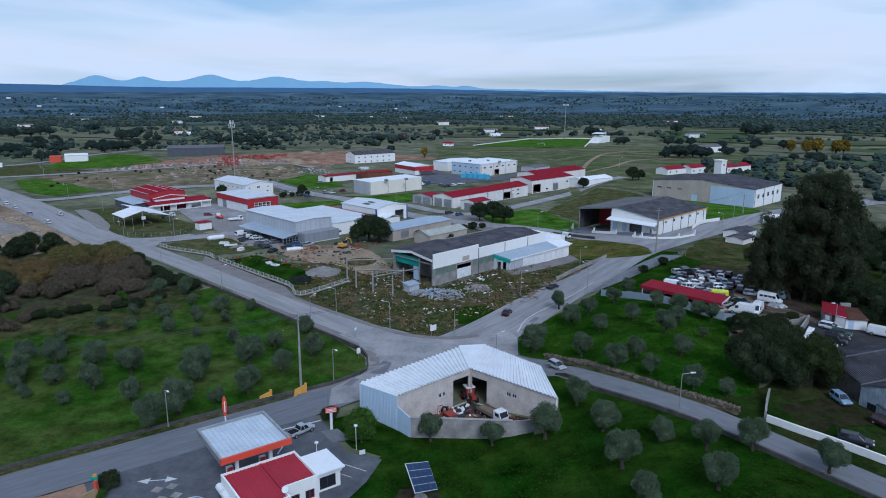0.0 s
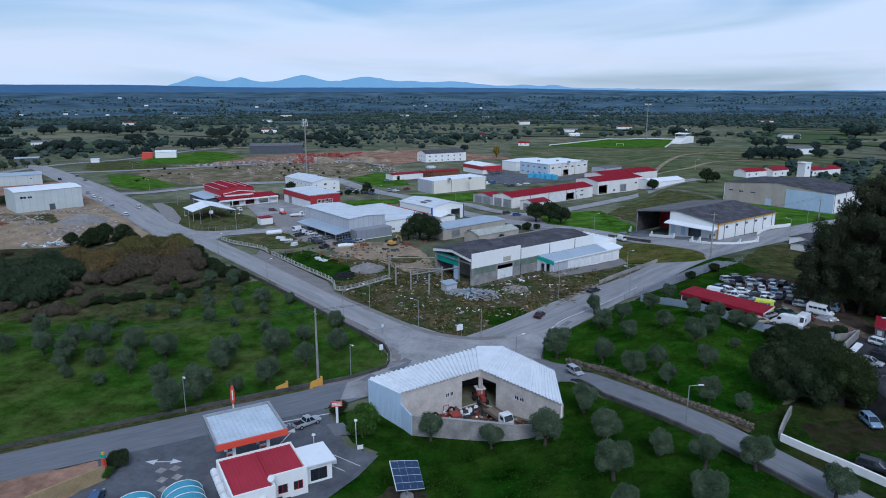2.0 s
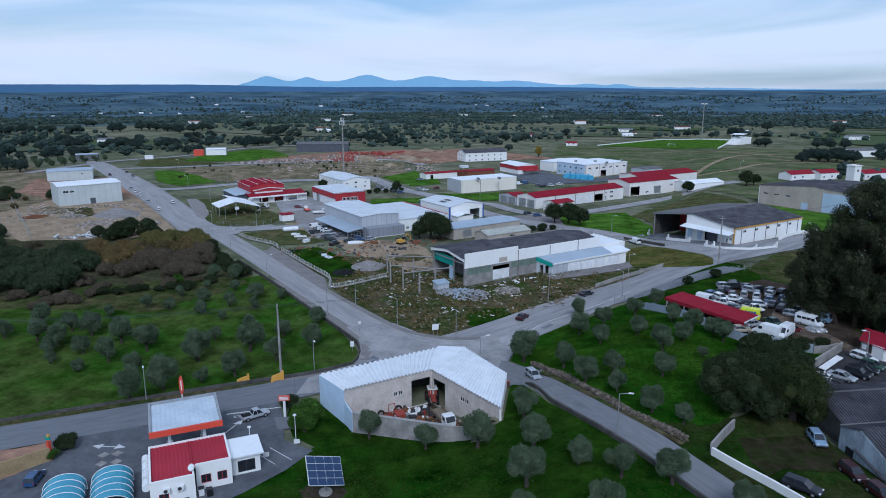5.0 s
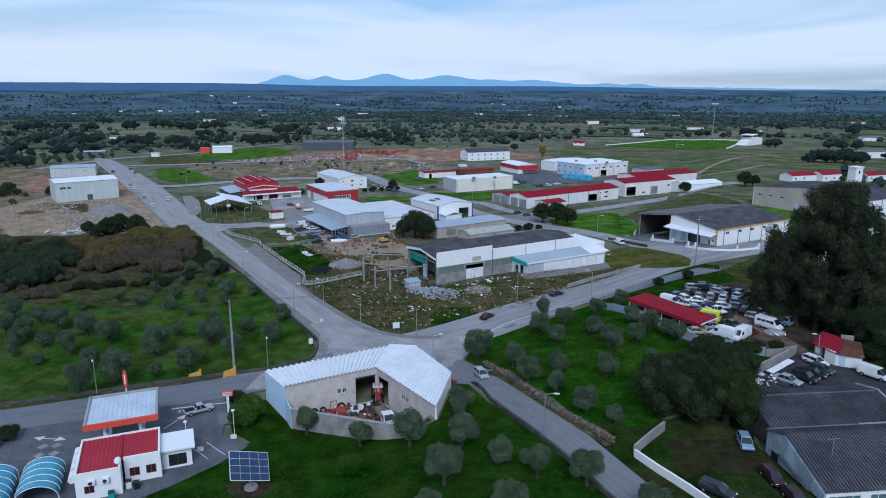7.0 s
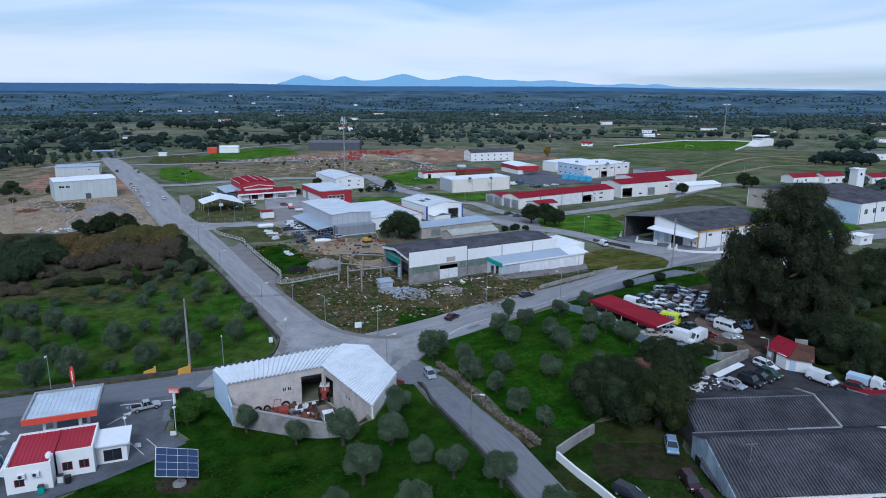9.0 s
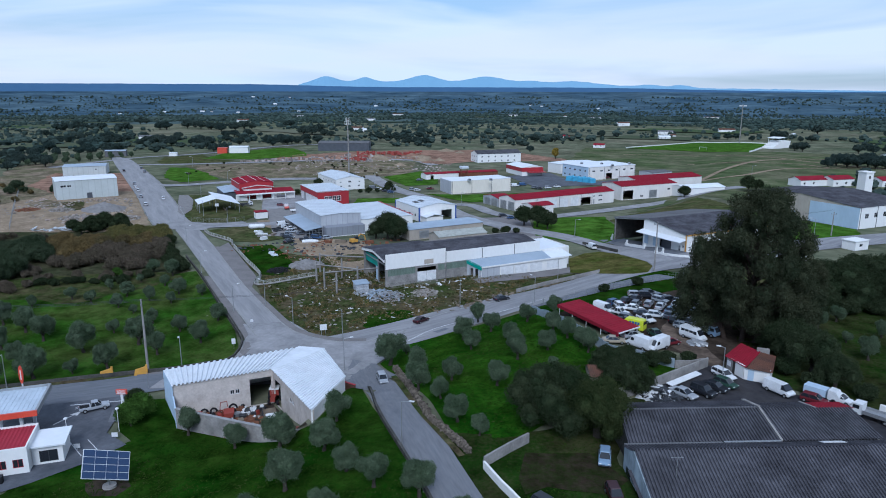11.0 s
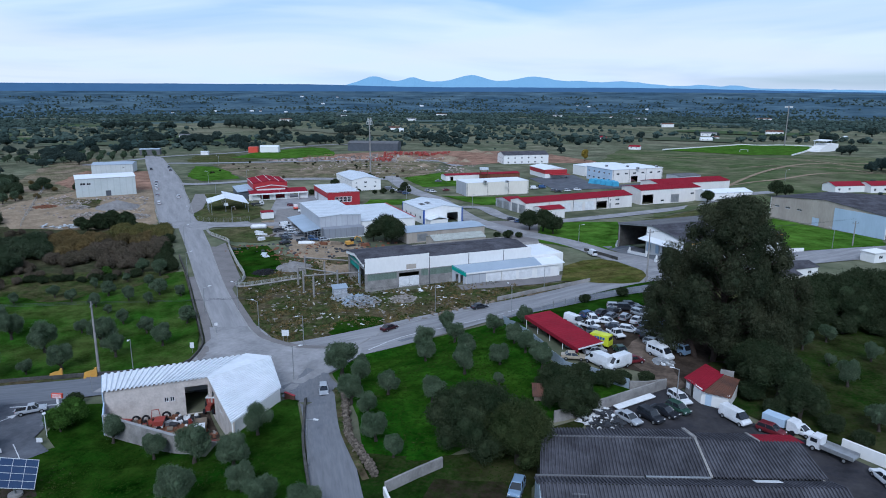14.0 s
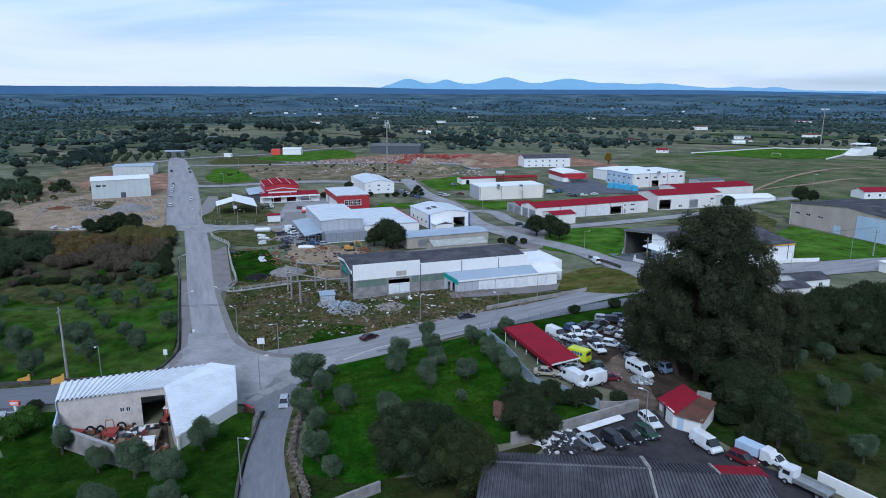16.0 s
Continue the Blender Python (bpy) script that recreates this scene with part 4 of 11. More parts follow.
# ---- ground covers ----
drape("lawn", [(-33.5, 129), (-31, 121), (-36, 114.2), (-46.5, 106.2), (-58.5, 95.8), (-79, 78.5), (-150, 20), (-190, 60), (-160, 110), (-125, 146), (-98, 168), (-86, 172), (-68, 158), (-41, 136.5)], M["orchard"], 0.13, 4, "mixed green and brown grass of the olive orchard", "grass", ragged=0.0)
drape("lawn", [(-160, 110), (-128, 128), (-95, 138), (-88, 156), (-88, 170), (-98, 170), (-128, 150)], M["rough"], 0.16, 4, "dull weedy grass at the orchard's edge", "grass", ragged=3.0)
drape("scrub", [(-190, 60), (-160, 110), (-128, 150), (-90, 172), (-104, 184), (-121, 197), (-154, 219), (-200, 200), (-260, 160), (-280, 80)], M["scrubland"], 0.045, 6, "dark scrubby ground under the thicket", "scrub", ragged=3.0)
drape("lawn", [(-1.8, 133), (-2.2, 140), (-1.9, 145.4), (1.1, 149.4), (5.3, 156.5), (10, 162.5), (16.5, 170.5), (24, 166), (36, 146), (43, 140), (56, 143), (49, 128), (40, 118), (33, 98), (27, 102), (19, 112), (8, 123.5)], M["grove"], 0.03, 2.5, "bright green grass of the walled olive grove", "grass")
drape("lawn", [(-19, 97), (2, 99), (6, 104), (3.5, 115.5), (5, 115), (15.5, 104), (25.5, 93), (39, 78), (56, 58), (40, 40), (-20, 40), (-27, 76), (-22, 82), (-20, 91)], M["grass"], 0.03, 2.5, "mown green grass with olive trees", "grass")
# garden grass coloured dark, as it lies in the oak's shade
drape("lawn", [(31, 103), (34, 97.5), (45, 85), (60, 66), (80, 70), (60, 98), (49, 104), (47, 118)], M["shade_grass"], 0.04, 2.5, "patchy grass darkened for shade behind the white garden wall", "grass", ragged=1.0)
drape("lawn", [(63, 150), (70, 147), (82, 140), (100, 128), (150, 130), (150, 230), (90, 225), (68, 205), (60, 172)], M["shade_grass"], 0.05, 5, "green grass darkened for shade under tall trees", "grass", ragged=2.0)
drape("yard", [(17, 170), (26, 164), (40, 150), (58, 146), (70, 148), (64, 170), (58, 190), (50, 205), (40, 214)], M["dirt"], 0.05, 3, "earthen yard of the car breaker", "yard", ragged=1.0)
drape("lawn", [(17, 170.5), (26, 165), (33, 170), (42, 184), (50, 196), (46, 214), (40, 215), (28, 194)], M["grass"], 0.08, 3, "rough grass beside the breaker's yard", "grass", ragged=1.5)
drape("yard", [(48.6, 176), (52, 174), (51.6, 165), (53, 157), (57.5, 151), (60.5, 145), (58.5, 142.4), (54.6, 146), (50.4, 151), (47.8, 157), (48.4, 166)], M["track"], 0.11, 2, "tan trodden track through the breaker's yard", "track", ragged=0.6)
drape("lawn", [(41.4, 199.6), (47.4, 209), (52, 221), (60, 236), (70, 240), (78, 226), (70, 206), (58, 188), (50, 196)], M["rough"], 0.075, 3, "rough dark grass beyond the breaker's yard", "grass", ragged=1.0)
drape("lawn", [(60, 152), (62, 146), (66, 140.5), (72, 138.4), (84, 134), (93, 129), (96, 134), (84, 144), (72, 150), (64, 156)], M["shade_grass"], 0.045, 2.5, "dark weeds along the yard's edge", "grass", ragged=0.8)
drape("yard", [(48, 128), (58, 144.5), (68, 138), (80, 134), (92, 128), (100, 118), (90, 105), (70, 118), (55, 122)], M["yardtar"], 0.07, 3, "dark tarred yard between garages", "yard", ragged=0.6)
LOT = [(-25.5, 140.6), (-17, 140.6), (-9, 144.5), (-5, 151.5), (-6.8, 155.5), (-1, 168), (8.5, 183), (21, 203), (18, 213), (-5, 196), (-24, 178), (-40, 190), (-58, 200), (-100, 205), (-104, 207), (-97, 200), (-80, 186), (-66, 176), (-59, 166.5), (-44, 152)]
drape("lot", LOT, M["weeds"], 0.06, 3, "weedy rubble-strewn building plot", "plot")
drape("yard", [(-58, 200), (-46, 189), (-40, 192), (-44, 205), (-50, 218), (-60, 228), (-82, 226), (-104, 240), (-118, 250), (-123, 245), (-105, 232), (-88, 222), (-76, 206)], M["sand"], 0.10, 3, "pale sandy yard with building materials", "yard", ragged=1.6)
drape("lawn", [(-96, 201), (-66, 176.5), (-60, 178), (-62, 188), (-76, 202), (-88, 210)], M["grass"], 0.11, 3, "green grass inside the block-walled plot", "grass", ragged=1.0)
drape("lawn", [(-127, 220), (-104, 209), (-94, 212), (-90, 222), (-108, 234), (-116, 239)], M["grass_dull"], 0.10, 3, "weedy verge inside a railing", "grass", ragged=1.0)
drape("pavement", [(-104, 206.6), (-66, 174.8), (-60, 165.6), (-66, 168), (-100, 193)], M["pavement"], 0.13, 3, "concrete forecourt strip beside the road", "pavement")
drape("lawn", [(-18.6, 156.4), (-16.1, 150.5), (-13.1, 149.6), (-9.2, 153.6), (-7.6, 159.7), (-10.5, 164.3), (-15.6, 162.4)], M["grass"], 0.12, 3, "green grass patch by the road bend", "grass", ragged=1.0)
drape("lawn", [(-158, 239.5), (-147.2, 232.5), (-137.6, 233.3), (-131.3, 236.8), (-127.1, 243), (-134, 262), (-160, 280), (-186, 292), (-200, 282), (-167, 250)], M["grass_dull"], 0.07, 4, "rough grass round the timber shelter", "grass", ragged=1.5)
drape("yard", [(-200.6, 280.9), (-196.6, 283.4), (-184.1, 273.7), (-166.8, 254.4), (-160.2, 242.3), (-168.1, 247.3)], M["gravel"], 0.20, 3, "grey gravel lay-by", "gravel", ragged=0.3)
drape("yard", [(-134, 262), (-120, 252), (-100, 262), (-120, 290), (-146, 315), (-165, 312), (-160, 296)], M["road"], 0.14, 4, "asphalt yard in front of the red workshop", "yard")
drape("yard", [(-158, 222), (-206, 262), (-232, 282), (-262, 260), (-252, 222), (-236, 196), (-192, 184), (-165, 203)], M["sand"], 0.07, 5, "sandy building site with heaps", "yard", ragged=3.0)
drape("yard", [(-232, 282), (-300, 336), (-340, 318), (-300, 270), (-262, 258)], M["redsoil"], 0.06, 6, "churned reddish soil", "yard", ragged=3.0)
drape("yard", [(-136.9, 270.3), (-130, 282), (-100.2, 246), (-80, 231), (-86, 222), (-97, 223), (-112, 240)], M["gravel"], 0.145, 4, "stony grey yard of the cladding workshop", "yard", ragged=1.0)
drape("plot", [(-402, 332), (-434, 392), (-300, 300), (-264, 262), (-245, 230), (-190, 186), (-215, 180), (-300, 240)], M["vacant"], 0.055, 8, "brown scrubby land beside the building site", "plot", ragged=5.0)
drape("plot", [(-243, 232), (-247, 244), (-232, 240), (-222, 229), (-228, 222)], M["vacant"], 0.10, 3, "brown rutted earth of the building site", "plot", ragged=3.5)
drape("plot", [(-234, 240), (-226, 246), (-205, 231), (-208, 223)], M["weeds"], 0.13, 3, "weedy patch on the building site", "plot", ragged=2.0)
drape("meadow", [(14, 334), (42, 384), (64, 352), (110, 385), (200, 430), (220, 640), (150, 720), (-90, 720), (-70, 560), (16, 480), (30, 420)], M["pasture"], 0.12, 8, "yellowish green pasture with bare tracks", "grass", ragged=4.0)
strip("track", [(20, 441), (43.5, 454.7), (59.8, 474.4), (82.7, 527.3), (113.9, 553.3), (150, 580)], 3.2, M["sand"], 0.34, label="pale dirt track across the pasture", category="track", step=8)
strip("track", [(20, 566), (58.8, 569.8), (92.6, 577.5), (112.8, 553.3)], 3.0, M["sand"], 0.37, label="pale dirt track across the pasture", category="track", step=8)
drape("meadow", [(-236, 318), (-262, 330), (-300, 372), (-290, 378), (-256, 360), (-226, 338)], M["meadow"], 0.07, 5, "bright green meadow strip", "grass", ragged=2.0)
drape("meadow", [(-330, 436), (-293, 443), (-281, 467), (-272, 493), (-296, 525), (-340, 570), (-362, 575), (-358, 533), (-356, 490)], M["meadow"], 0.07, 8, "bright green field", "grass", ragged=3.0)
drape("meadow", [(-370, 436), (-340, 400), (-316, 384), (-300, 408), (-290, 430), (-322, 438), (-362, 470)], M["grass_dull"], 0.065, 6, "dull green plot at the end of the avenue", "grass", ragged=2.0)
hall("shed", "low grey shed beyond the avenue", -424, 425, -2.2, 40, 16, 8, 4.2, M["greyroof2"], M["zincroof"], 0.6, "x")
hall("shed", "small white cabin by the street", -376, 447, -2.4, 30, 6, 4, 3, M["white"], M["whiteroof"], 0.3, "x")
drape("lot", [(-256, 358), (-300, 388), (-262, 425), (-215, 470), (-170, 490), (-140, 420), (-160, 400), (-196, 362), (-222, 342)], M["vacant"], 0.06, 8, "scrubby vacant land", "plot", ragged=3.0)
drape("yard", [(-262, 432), (-222, 470), (-180, 505), (-150, 486), (-130, 520), (-60, 560), (-160, 640), (-260, 560), (-290, 480)], M["redsoil"], 0.07, 10, "reddish storage ground", "yard", ragged=6.0)
drape("meadow", [(-110, 300), (-86, 320), (-92, 334), (-118, 318)], M["meadow"], 0.11, 4, "green lawn beside the red building", "grass", ragged=1.0)
drape("meadow", [(-150, 402), (-118, 372), (-104, 386), (-120, 420), (-142, 440)], M["meadow"], 0.11, 5, "green verge by the street", "grass", ragged=1.0)
drape("meadow", [(-94, 348), (-62, 330), (-40, 348), (-50, 372), (-78, 352)], M["meadow"], 0.105, 4, "green strip in front of the cream warehouse", "grass", ragged=1.0)
drape("meadow", [(-20, 300), (-9, 262), (14, 258), (24, 272), (14, 300), (6, 318)], M["meadow"], 0.11, 4, "green field between the halls", "grass", ragged=1.0)
drape("lot", [(16, 330), (10, 310), (28, 280), (60, 300), (58, 345), (40, 380)], M["grass_dull"], 0.10, 5, "dull green plot", "grass", ragged=1.5)
drape("meadow", [(55, 290), (70, 272), (100, 292), (100, 310), (64, 336)], M["meadow"], 0.10, 5, "green grass before the grey warehouse", "grass", ragged=1.5)
drape("yard", [(-60, 470), (-44, 445), (-24, 436), (-2, 466), (-10, 430), (-48, 398), (-80, 440)], M["road_dark"], 0.14, 4, "asphalt yard of the works", "yard")
drape("pitch", [(-52, 730), (8, 868), (85, 850), (62, 700)], M["meadow"], 0.35, 15, "green football pitch", "football pitch")
drape("meadow", [(-80, 640), (-60, 560), (20, 500), (110, 520), (140, 640), (100, 700), (-20, 700)], M["pasture"], 0.2, 20, "pale green meadow with paths", "grass", ragged=8.0)
strip("path", [(35, 445), (50, 520), (72, 600), (110, 640), (170, 660)], 3.5, M["sand"], 0.34, label="pale dirt track across the meadow", category="path")
strip("path", [(-40, 640), (20, 655), (72, 645), (110, 600), (150, 560)], 3.5, M["sand"], 0.34, label="pale dirt track across the meadow", category="path")
drape("lawn", [(-31.5, 98), (-27.2, 92.8), (-21.4, 90.8), (-19.5, 92), (-18.2, 97.1), (-21.2, 99.0), (-28.8, 104.4), (-33, 101.5)], M["grass"], 0.05, 2.5, "grass between forecourt and barn", "grass")
drape("lawn", [(-27, 72), (-25, 79), (-23.4, 84.5), (-22.4, 90.8), (-20, 93), (-17.5, 92), (-19.5, 84), (-24, 74)], M["grass"], 0.085, 2, "grass along the forecourt's edge", "grass")
drape("lawn", [(32, 98.5), (36, 105), (44, 119), (50, 128), (49, 116), (48, 104), (38, 98)], M["shade_grass"], 0.07, 2.5, "grass darkened for shade under the old oak", "grass")
drape("lawn", [(2.4, 115), (4.4, 101.8), (8, 102.5), (7, 111), (4.6, 116)], M["grass"], 0.07, 1.2, "raised grass beside the barn wall", "grass")
APRON = [(-36, 102.5), (-33, 99), (-30.5, 95.5), (-27.8, 91.4), (-22, 90), (-23, 84), (-25.5, 77), (-34, 60), (-52, 52), (-62, 62), (-70, 71), (-60, 80.5), (-48, 92)]
drape("forecourt", APRON, M["road_dark"], 0.105, 2.5, "dark asphalt filling-station forecourt", "forecourt")
drape("yard", [(-70.5, 72), (-62, 79), (-57.5, 74.5), (-62, 62), (-84, 50)], M["redsoil"], 0.125, 3, "brown earth behind the ochre wall", "yard", ragged=0.8)

drape("yard", [(-6.6, 194.5), (-3.5, 191.6), (2.5, 197.5), (8.1, 203.4), (19.4, 217.2), (14.8, 221)], M["pavement"], 0.14, 3, "cracked concrete apron before the lean-to", "yard", ragged=0.5)

# ---- the white hall on the corner plot ----
A = 51.0


def white_hall():
    z = 0.9
    ob = thing("warehouse", "long white warehouse with a dark roof and an open end", "warehouse", -25.6, 179.0, z, A)
    top1, top2, L, D, s = 8.7, 7.7, 50.0, 16.8, 18.0
    holes1 = [(9.4, 15.2, 0.1 + 2, 4.0 + 2), (0.6, 8.8, 2.6 + 2, 4.4 + 2), (15.8, 17.9, 2.6 + 2, 4.4 + 2)]
    wall("wall", ob, (0, 0), (s, 0), -2, 4.6, M["concrete"], holes1, label="bare concrete block base")
    wall("wall", ob, (0, -0.02), (s, -0.02), 4.6, top1, M["white"], label="white upper band")
    wall("wall", ob, (s, 0), (L, 0), -2, 4.6, M["concrete"], [(0.4, 7.2, 4.6, 6.4)])
    wall("wall", ob, (s, -0.02), (L, -0.02), 4.6, top2, M["white"])
    for u0, u1 in ((0.6, 8.8), (15.8, 17.9), (18.4, 25.2)):
        part("panel", boxes((u0 + 0.02, u1 - 0.02, 0.08, 0.12, 2.6, 4.4)), M["mossy"], ob, "mossy translucent sheet panel")
    for u0, u1 in ((9.4, 12.25), (12.35, 15.2)):
        part("door", boxes((u0, u1, 0.06, 0.12, 0.1, 2.9)), M["whitepaint"], ob, "white sliding door leaf")
    wall("wall", ob, (L, 0.25), (L, D - 0.25), -2, top2 - 0.7, M["white"])
    wall("wall", ob, (L, D), (0, D), -2, 7.3, M["concrete"])
    # open end: a steel portal with a green net
    part("post", boxes((0, 0.35, 0.3, 0.65, -2, 7.6)), M["concrete"], ob)
    part("post", boxes((0, 0.35, D - 0.65, D - 0.3, -2, 7.6)), M["concrete"], ob)
    part("post", boxes((0.02, 0.32, 5.6, 5.9, -2, 7.9)), M["steel"], ob)
    part("beam", boxes((0, 0.3, 0.66, D - 0.66, 5.6, 5.9)), M["steel"], ob)
    part("net", boxes((0.4, 0.44, 6.2, D - 0.7, 3.9, 6.4)), M["teal"], ob, "torn green netting")
    part("panel", boxes((0.5, 0.56, 6.3, 8.6, 0, 3.9)), M["bluewall"], ob, "pale sheet leaf")
    part("wall", boxes((6, 6.2, 0.3, D - 0.3, -2, 7.3)), M["concrete"], ob, "inner cross wall")
    # low vaulted roof
    for x0, x1, e in ((-0.6, s, 7.55), (s, L, 7.0)):
        n = 2
        bm = bmesh.new()
        pts = [(0.02 if k == 0 else D * k / n + (0.3 if k == n else 0), e + 1.15 * (1 - abs(2 * k / n - 1))) for k in range(n + 1)]
        up = [[bm.verts.new((xx, y, zz)) for y, zz in pts] for xx in (x0, x1)]
        lo = [[bm.verts.new((xx, y, zz - 0.14)) for y, zz in pts] for xx in (x0, x1)]
        for k in range(n):
            bm.faces.new((up[0][k], up[0][k + 1], up[1][k + 1], up[1][k]))
            bm.faces.new((lo[0][k], lo[1][k], lo[1][k + 1], lo[0][k + 1]))
            for r in (0, 1):
                bm.faces.new((up[r][k], lo[r][k], lo[r][k + 1], up[r][k + 1]))
        for k in (0, n):
            bm.faces.new((up[0][k], up[1][k], lo[1][k], lo[0][k]))
        part("roof", bm, M["greyroof"], ob, "dark fibre-cement roof")
        if x0 < 0:
            for k in range(n):
                (ya, za), (yb, zb) = pts[k], pts[k + 1]
                part("fascia", prism_side(bmesh.new(), [(ya, za - 1.0), (yb, zb - 1.0), (yb, zb - 0.15), (ya, za - 0.15)], -0.45, -0.3, "x"), M["white"], ob)
    part("gutter", boxes((s - 0.3, s + 0.1, -0.1, 0.3, top2, top1 + 0.02)), M["white"], ob)
    part("sign", boxes((11.5, 14.3, -0.08, -0.03, 4.9, 6.2)), M["beige"], ob, "faded square sign")
    # flat white annex
    an = thing("annex", "flat-roofed white annex of the warehouse", "building", 0, 0, 0, 0)
    an.matrix_world = ob.matrix_world @ pose(L + 0.05, 0, 0)
    wall("wall", an, (0, 0), (11, 0), -2, 5.0, M["white"])
    wall("wall", an, (11, 0.25), (11, 14), -2, 5.0, M["white"])
    wall("wall", an, (11, 14.3), (0, 14.3), -2, 5.6, M["concrete"])
    part("roof", boxes((0.1, 10.7, 0.3, 14.0, 4.6, 4.75)), M["whiteroof"], an)
    # lean-to along the front
    le = thing("lean_to", "low lean-to with a zinc roof and teal end", "building", 0, 0, 0, 0)
    le.matrix_world = ob.matrix_world @ pose(25.0, -4.6, 0)
    wall("wall", le, (2.2, 0), (32, 0), -2, 3.0, M["white"], [(10.2, 10.9, 2.0, 4.6)])
    wall("wall", le, (0, 4.55), (2.2, 0.25), -2, 3.1, M["greywall"], [(1.2, 2.2, 2.0, 4.4), (2.8, 3.8, 2.0, 4.4)], tops=(4.4, 3.1))
    wall("wall", le, (32, 0.25), (32, 4.5), -2, 3.0, M["white"], tops=(3.0, 4.4))
    part("fascia", slab(bmesh.new(), (-0.12, 4.6, 4.75), (2.1, -0.15, 3.5), (2.15, -0.15, 3.5), (-0.06, 4.6, 4.75), 1.25), M["teal"], le, "teal painted fascia")
    part("panel", boxes((2.25, 8.2, -0.06, 0, 0.0, 2.8)), M["greywall"], le, "grey boarded shopfront")
    for u in (8.6, 13.4, 18.6, 24.6):
        part("shutter", boxes((u, u + 4.3, -0.05, 0, 0.1, 2.6)), M["whitepaint"], le)
    part("fascia", boxes((2.1, 32.2, -0.35, -0.1, 2.95, 3.35)), M["white"], le)
    ribbed("roof", (-0.1, 4.5, 4.55), (26, 4.5, 4.55), (26, -0.3, 3.3), (2.1, -0.3, 3.3), 0.9, 0.06, M["zincroof"], le, "blue-grey zinc roof")
    part("roof", slab(bmesh.new(), (26.05, 4.5, 4.2), (33.5, 4.5, 4.2), (33.5, -0.3, 3.4), (26.05, -0.3, 3.4), 0.15), M["whiteroof"], le)
    return ob


white_hall()


def big_hall():
    ob = thing("warehouse", "white hall with grey roof, ochre trim and open dark bay", "warehouse", 46.1, 241.2, 3.3, 50.6)
    L, D, e = 36.5, 33.3, 6.1
    wins = [(4 + 6.2 * k, 5.6 + 6.2 * k, 4.0, 4.9) for k in range(5)]
    wall("wall", ob, (0, 0), (L, 0), -2, e, M["white"], [(a, b, c + 2 - 0.0, d + 2) for a, b, c, d in wins])
    for h in wins:
        opening(ob, (0, 0), (L, 0), 0, h)
    wall("wall", ob, (L, 0.25), (L, D), -2, e, M["white"])
    # darker wall colour here and on the cross wall, for a dark bay
    wall("wall", ob, (L, D + 0.25), (0, D + 0.25), -2, e, M["darkwall"])
    eh = [(6.5, 11.5, 2.0, 5.6), (1.2, 2.0, 3.6, 4.5), (15.5, 16.5, 5.4, 6.4), (2.6, 3.4, 2.0, 4.2)]
    wall("wall", ob, (0, 19.2), (0, 0.25), -2, e, M["white"], [(19.2 - b, 19.2 - a, c, d) for a, b, c, d in eh])
    for a, b, c, d in eh[1:]:
        opening(ob, (0, 19.2), (0, 0.25), 0, (19.2 - b, 19.2 - a, c - 2, d - 2))
    part("door", boxes((0.8, 0.9, 6.5, 11.5, 0, 3.6)), M["greydark"], ob, "dark doorway")
    wall("wall", ob, (12, 19.4), (0.1, 19.4), -2, e, M["darkwall"])
    wall("wall", ob, (14, D), (14, 19.6), -2, e, M["redpaint"], label="dark red inner wall")
    part("post", boxes((0, 0.35, D - 0.2, D + 0.2, -2, e)), M["concrete"], ob)
    gab = bmesh.new()
    mid, rise = D / 2, 2.3
    prism_side(gab, [(0, e - 0.5), (mid, e + rise - 0.5), (D + 0.25, e - 0.5), (D + 0.25, e), (mid, e + rise), (0, e)], -0.25, -0.02, "x")
    part("truss", gab, M["steel"], ob, "grey steel portal truss")
    g2 = bmesh.new()
    prism_side(g2, [(0, e), (19.2, e), (19.2, e + rise * (D - 19.2) / mid * 0.98 - 0.1), (mid, e + rise - 0.1)], 0.02, 0.25, "x")
    part("gable", g2, M["white"], ob)
    part("gable", prism_side(bmesh.new(), [(0, e), (D, e), (mid, e + rise - 0.1)], L - 0.25, L, "x"), M["white"], ob)
    # the far slope takes the lighter of the two roof greys
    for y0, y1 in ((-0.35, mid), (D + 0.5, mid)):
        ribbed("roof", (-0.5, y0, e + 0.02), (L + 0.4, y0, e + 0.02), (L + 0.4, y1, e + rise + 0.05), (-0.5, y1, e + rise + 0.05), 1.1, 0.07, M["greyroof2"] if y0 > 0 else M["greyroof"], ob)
    part("trim", boxes((-0.1, L + 0.1, -0.32, -0.26, e - 0.45, e + 0.02)), M["yellow"], ob, "ochre eaves trim")
    part("trim", boxes((-0.32, -0.26, 0.0, 0.5, 0, e)), M["yellow"], ob)
    part("canopy", slab(bmesh.new(), (-3.0, 0.2, 3.9), (-3.0, 19.5, 3.9), (-0.02, 19.5, 4.6), (-0.02, 0.2, 4.6), 0.2), M["whiteroof"], ob, "white sloping canopy")
    for y0, y1 in ((12.6, 14.2), (16.6, 18.2)):
        part("door", boxes((-0.3, -0.255, y0, y1, 0, 3.0)), M["bluewall"], ob, "pale blue painted door")
    return ob


big_hall()
W = lambda u, z, w=1.2, h=0.9: (u, u + w, z, z + h, "window")

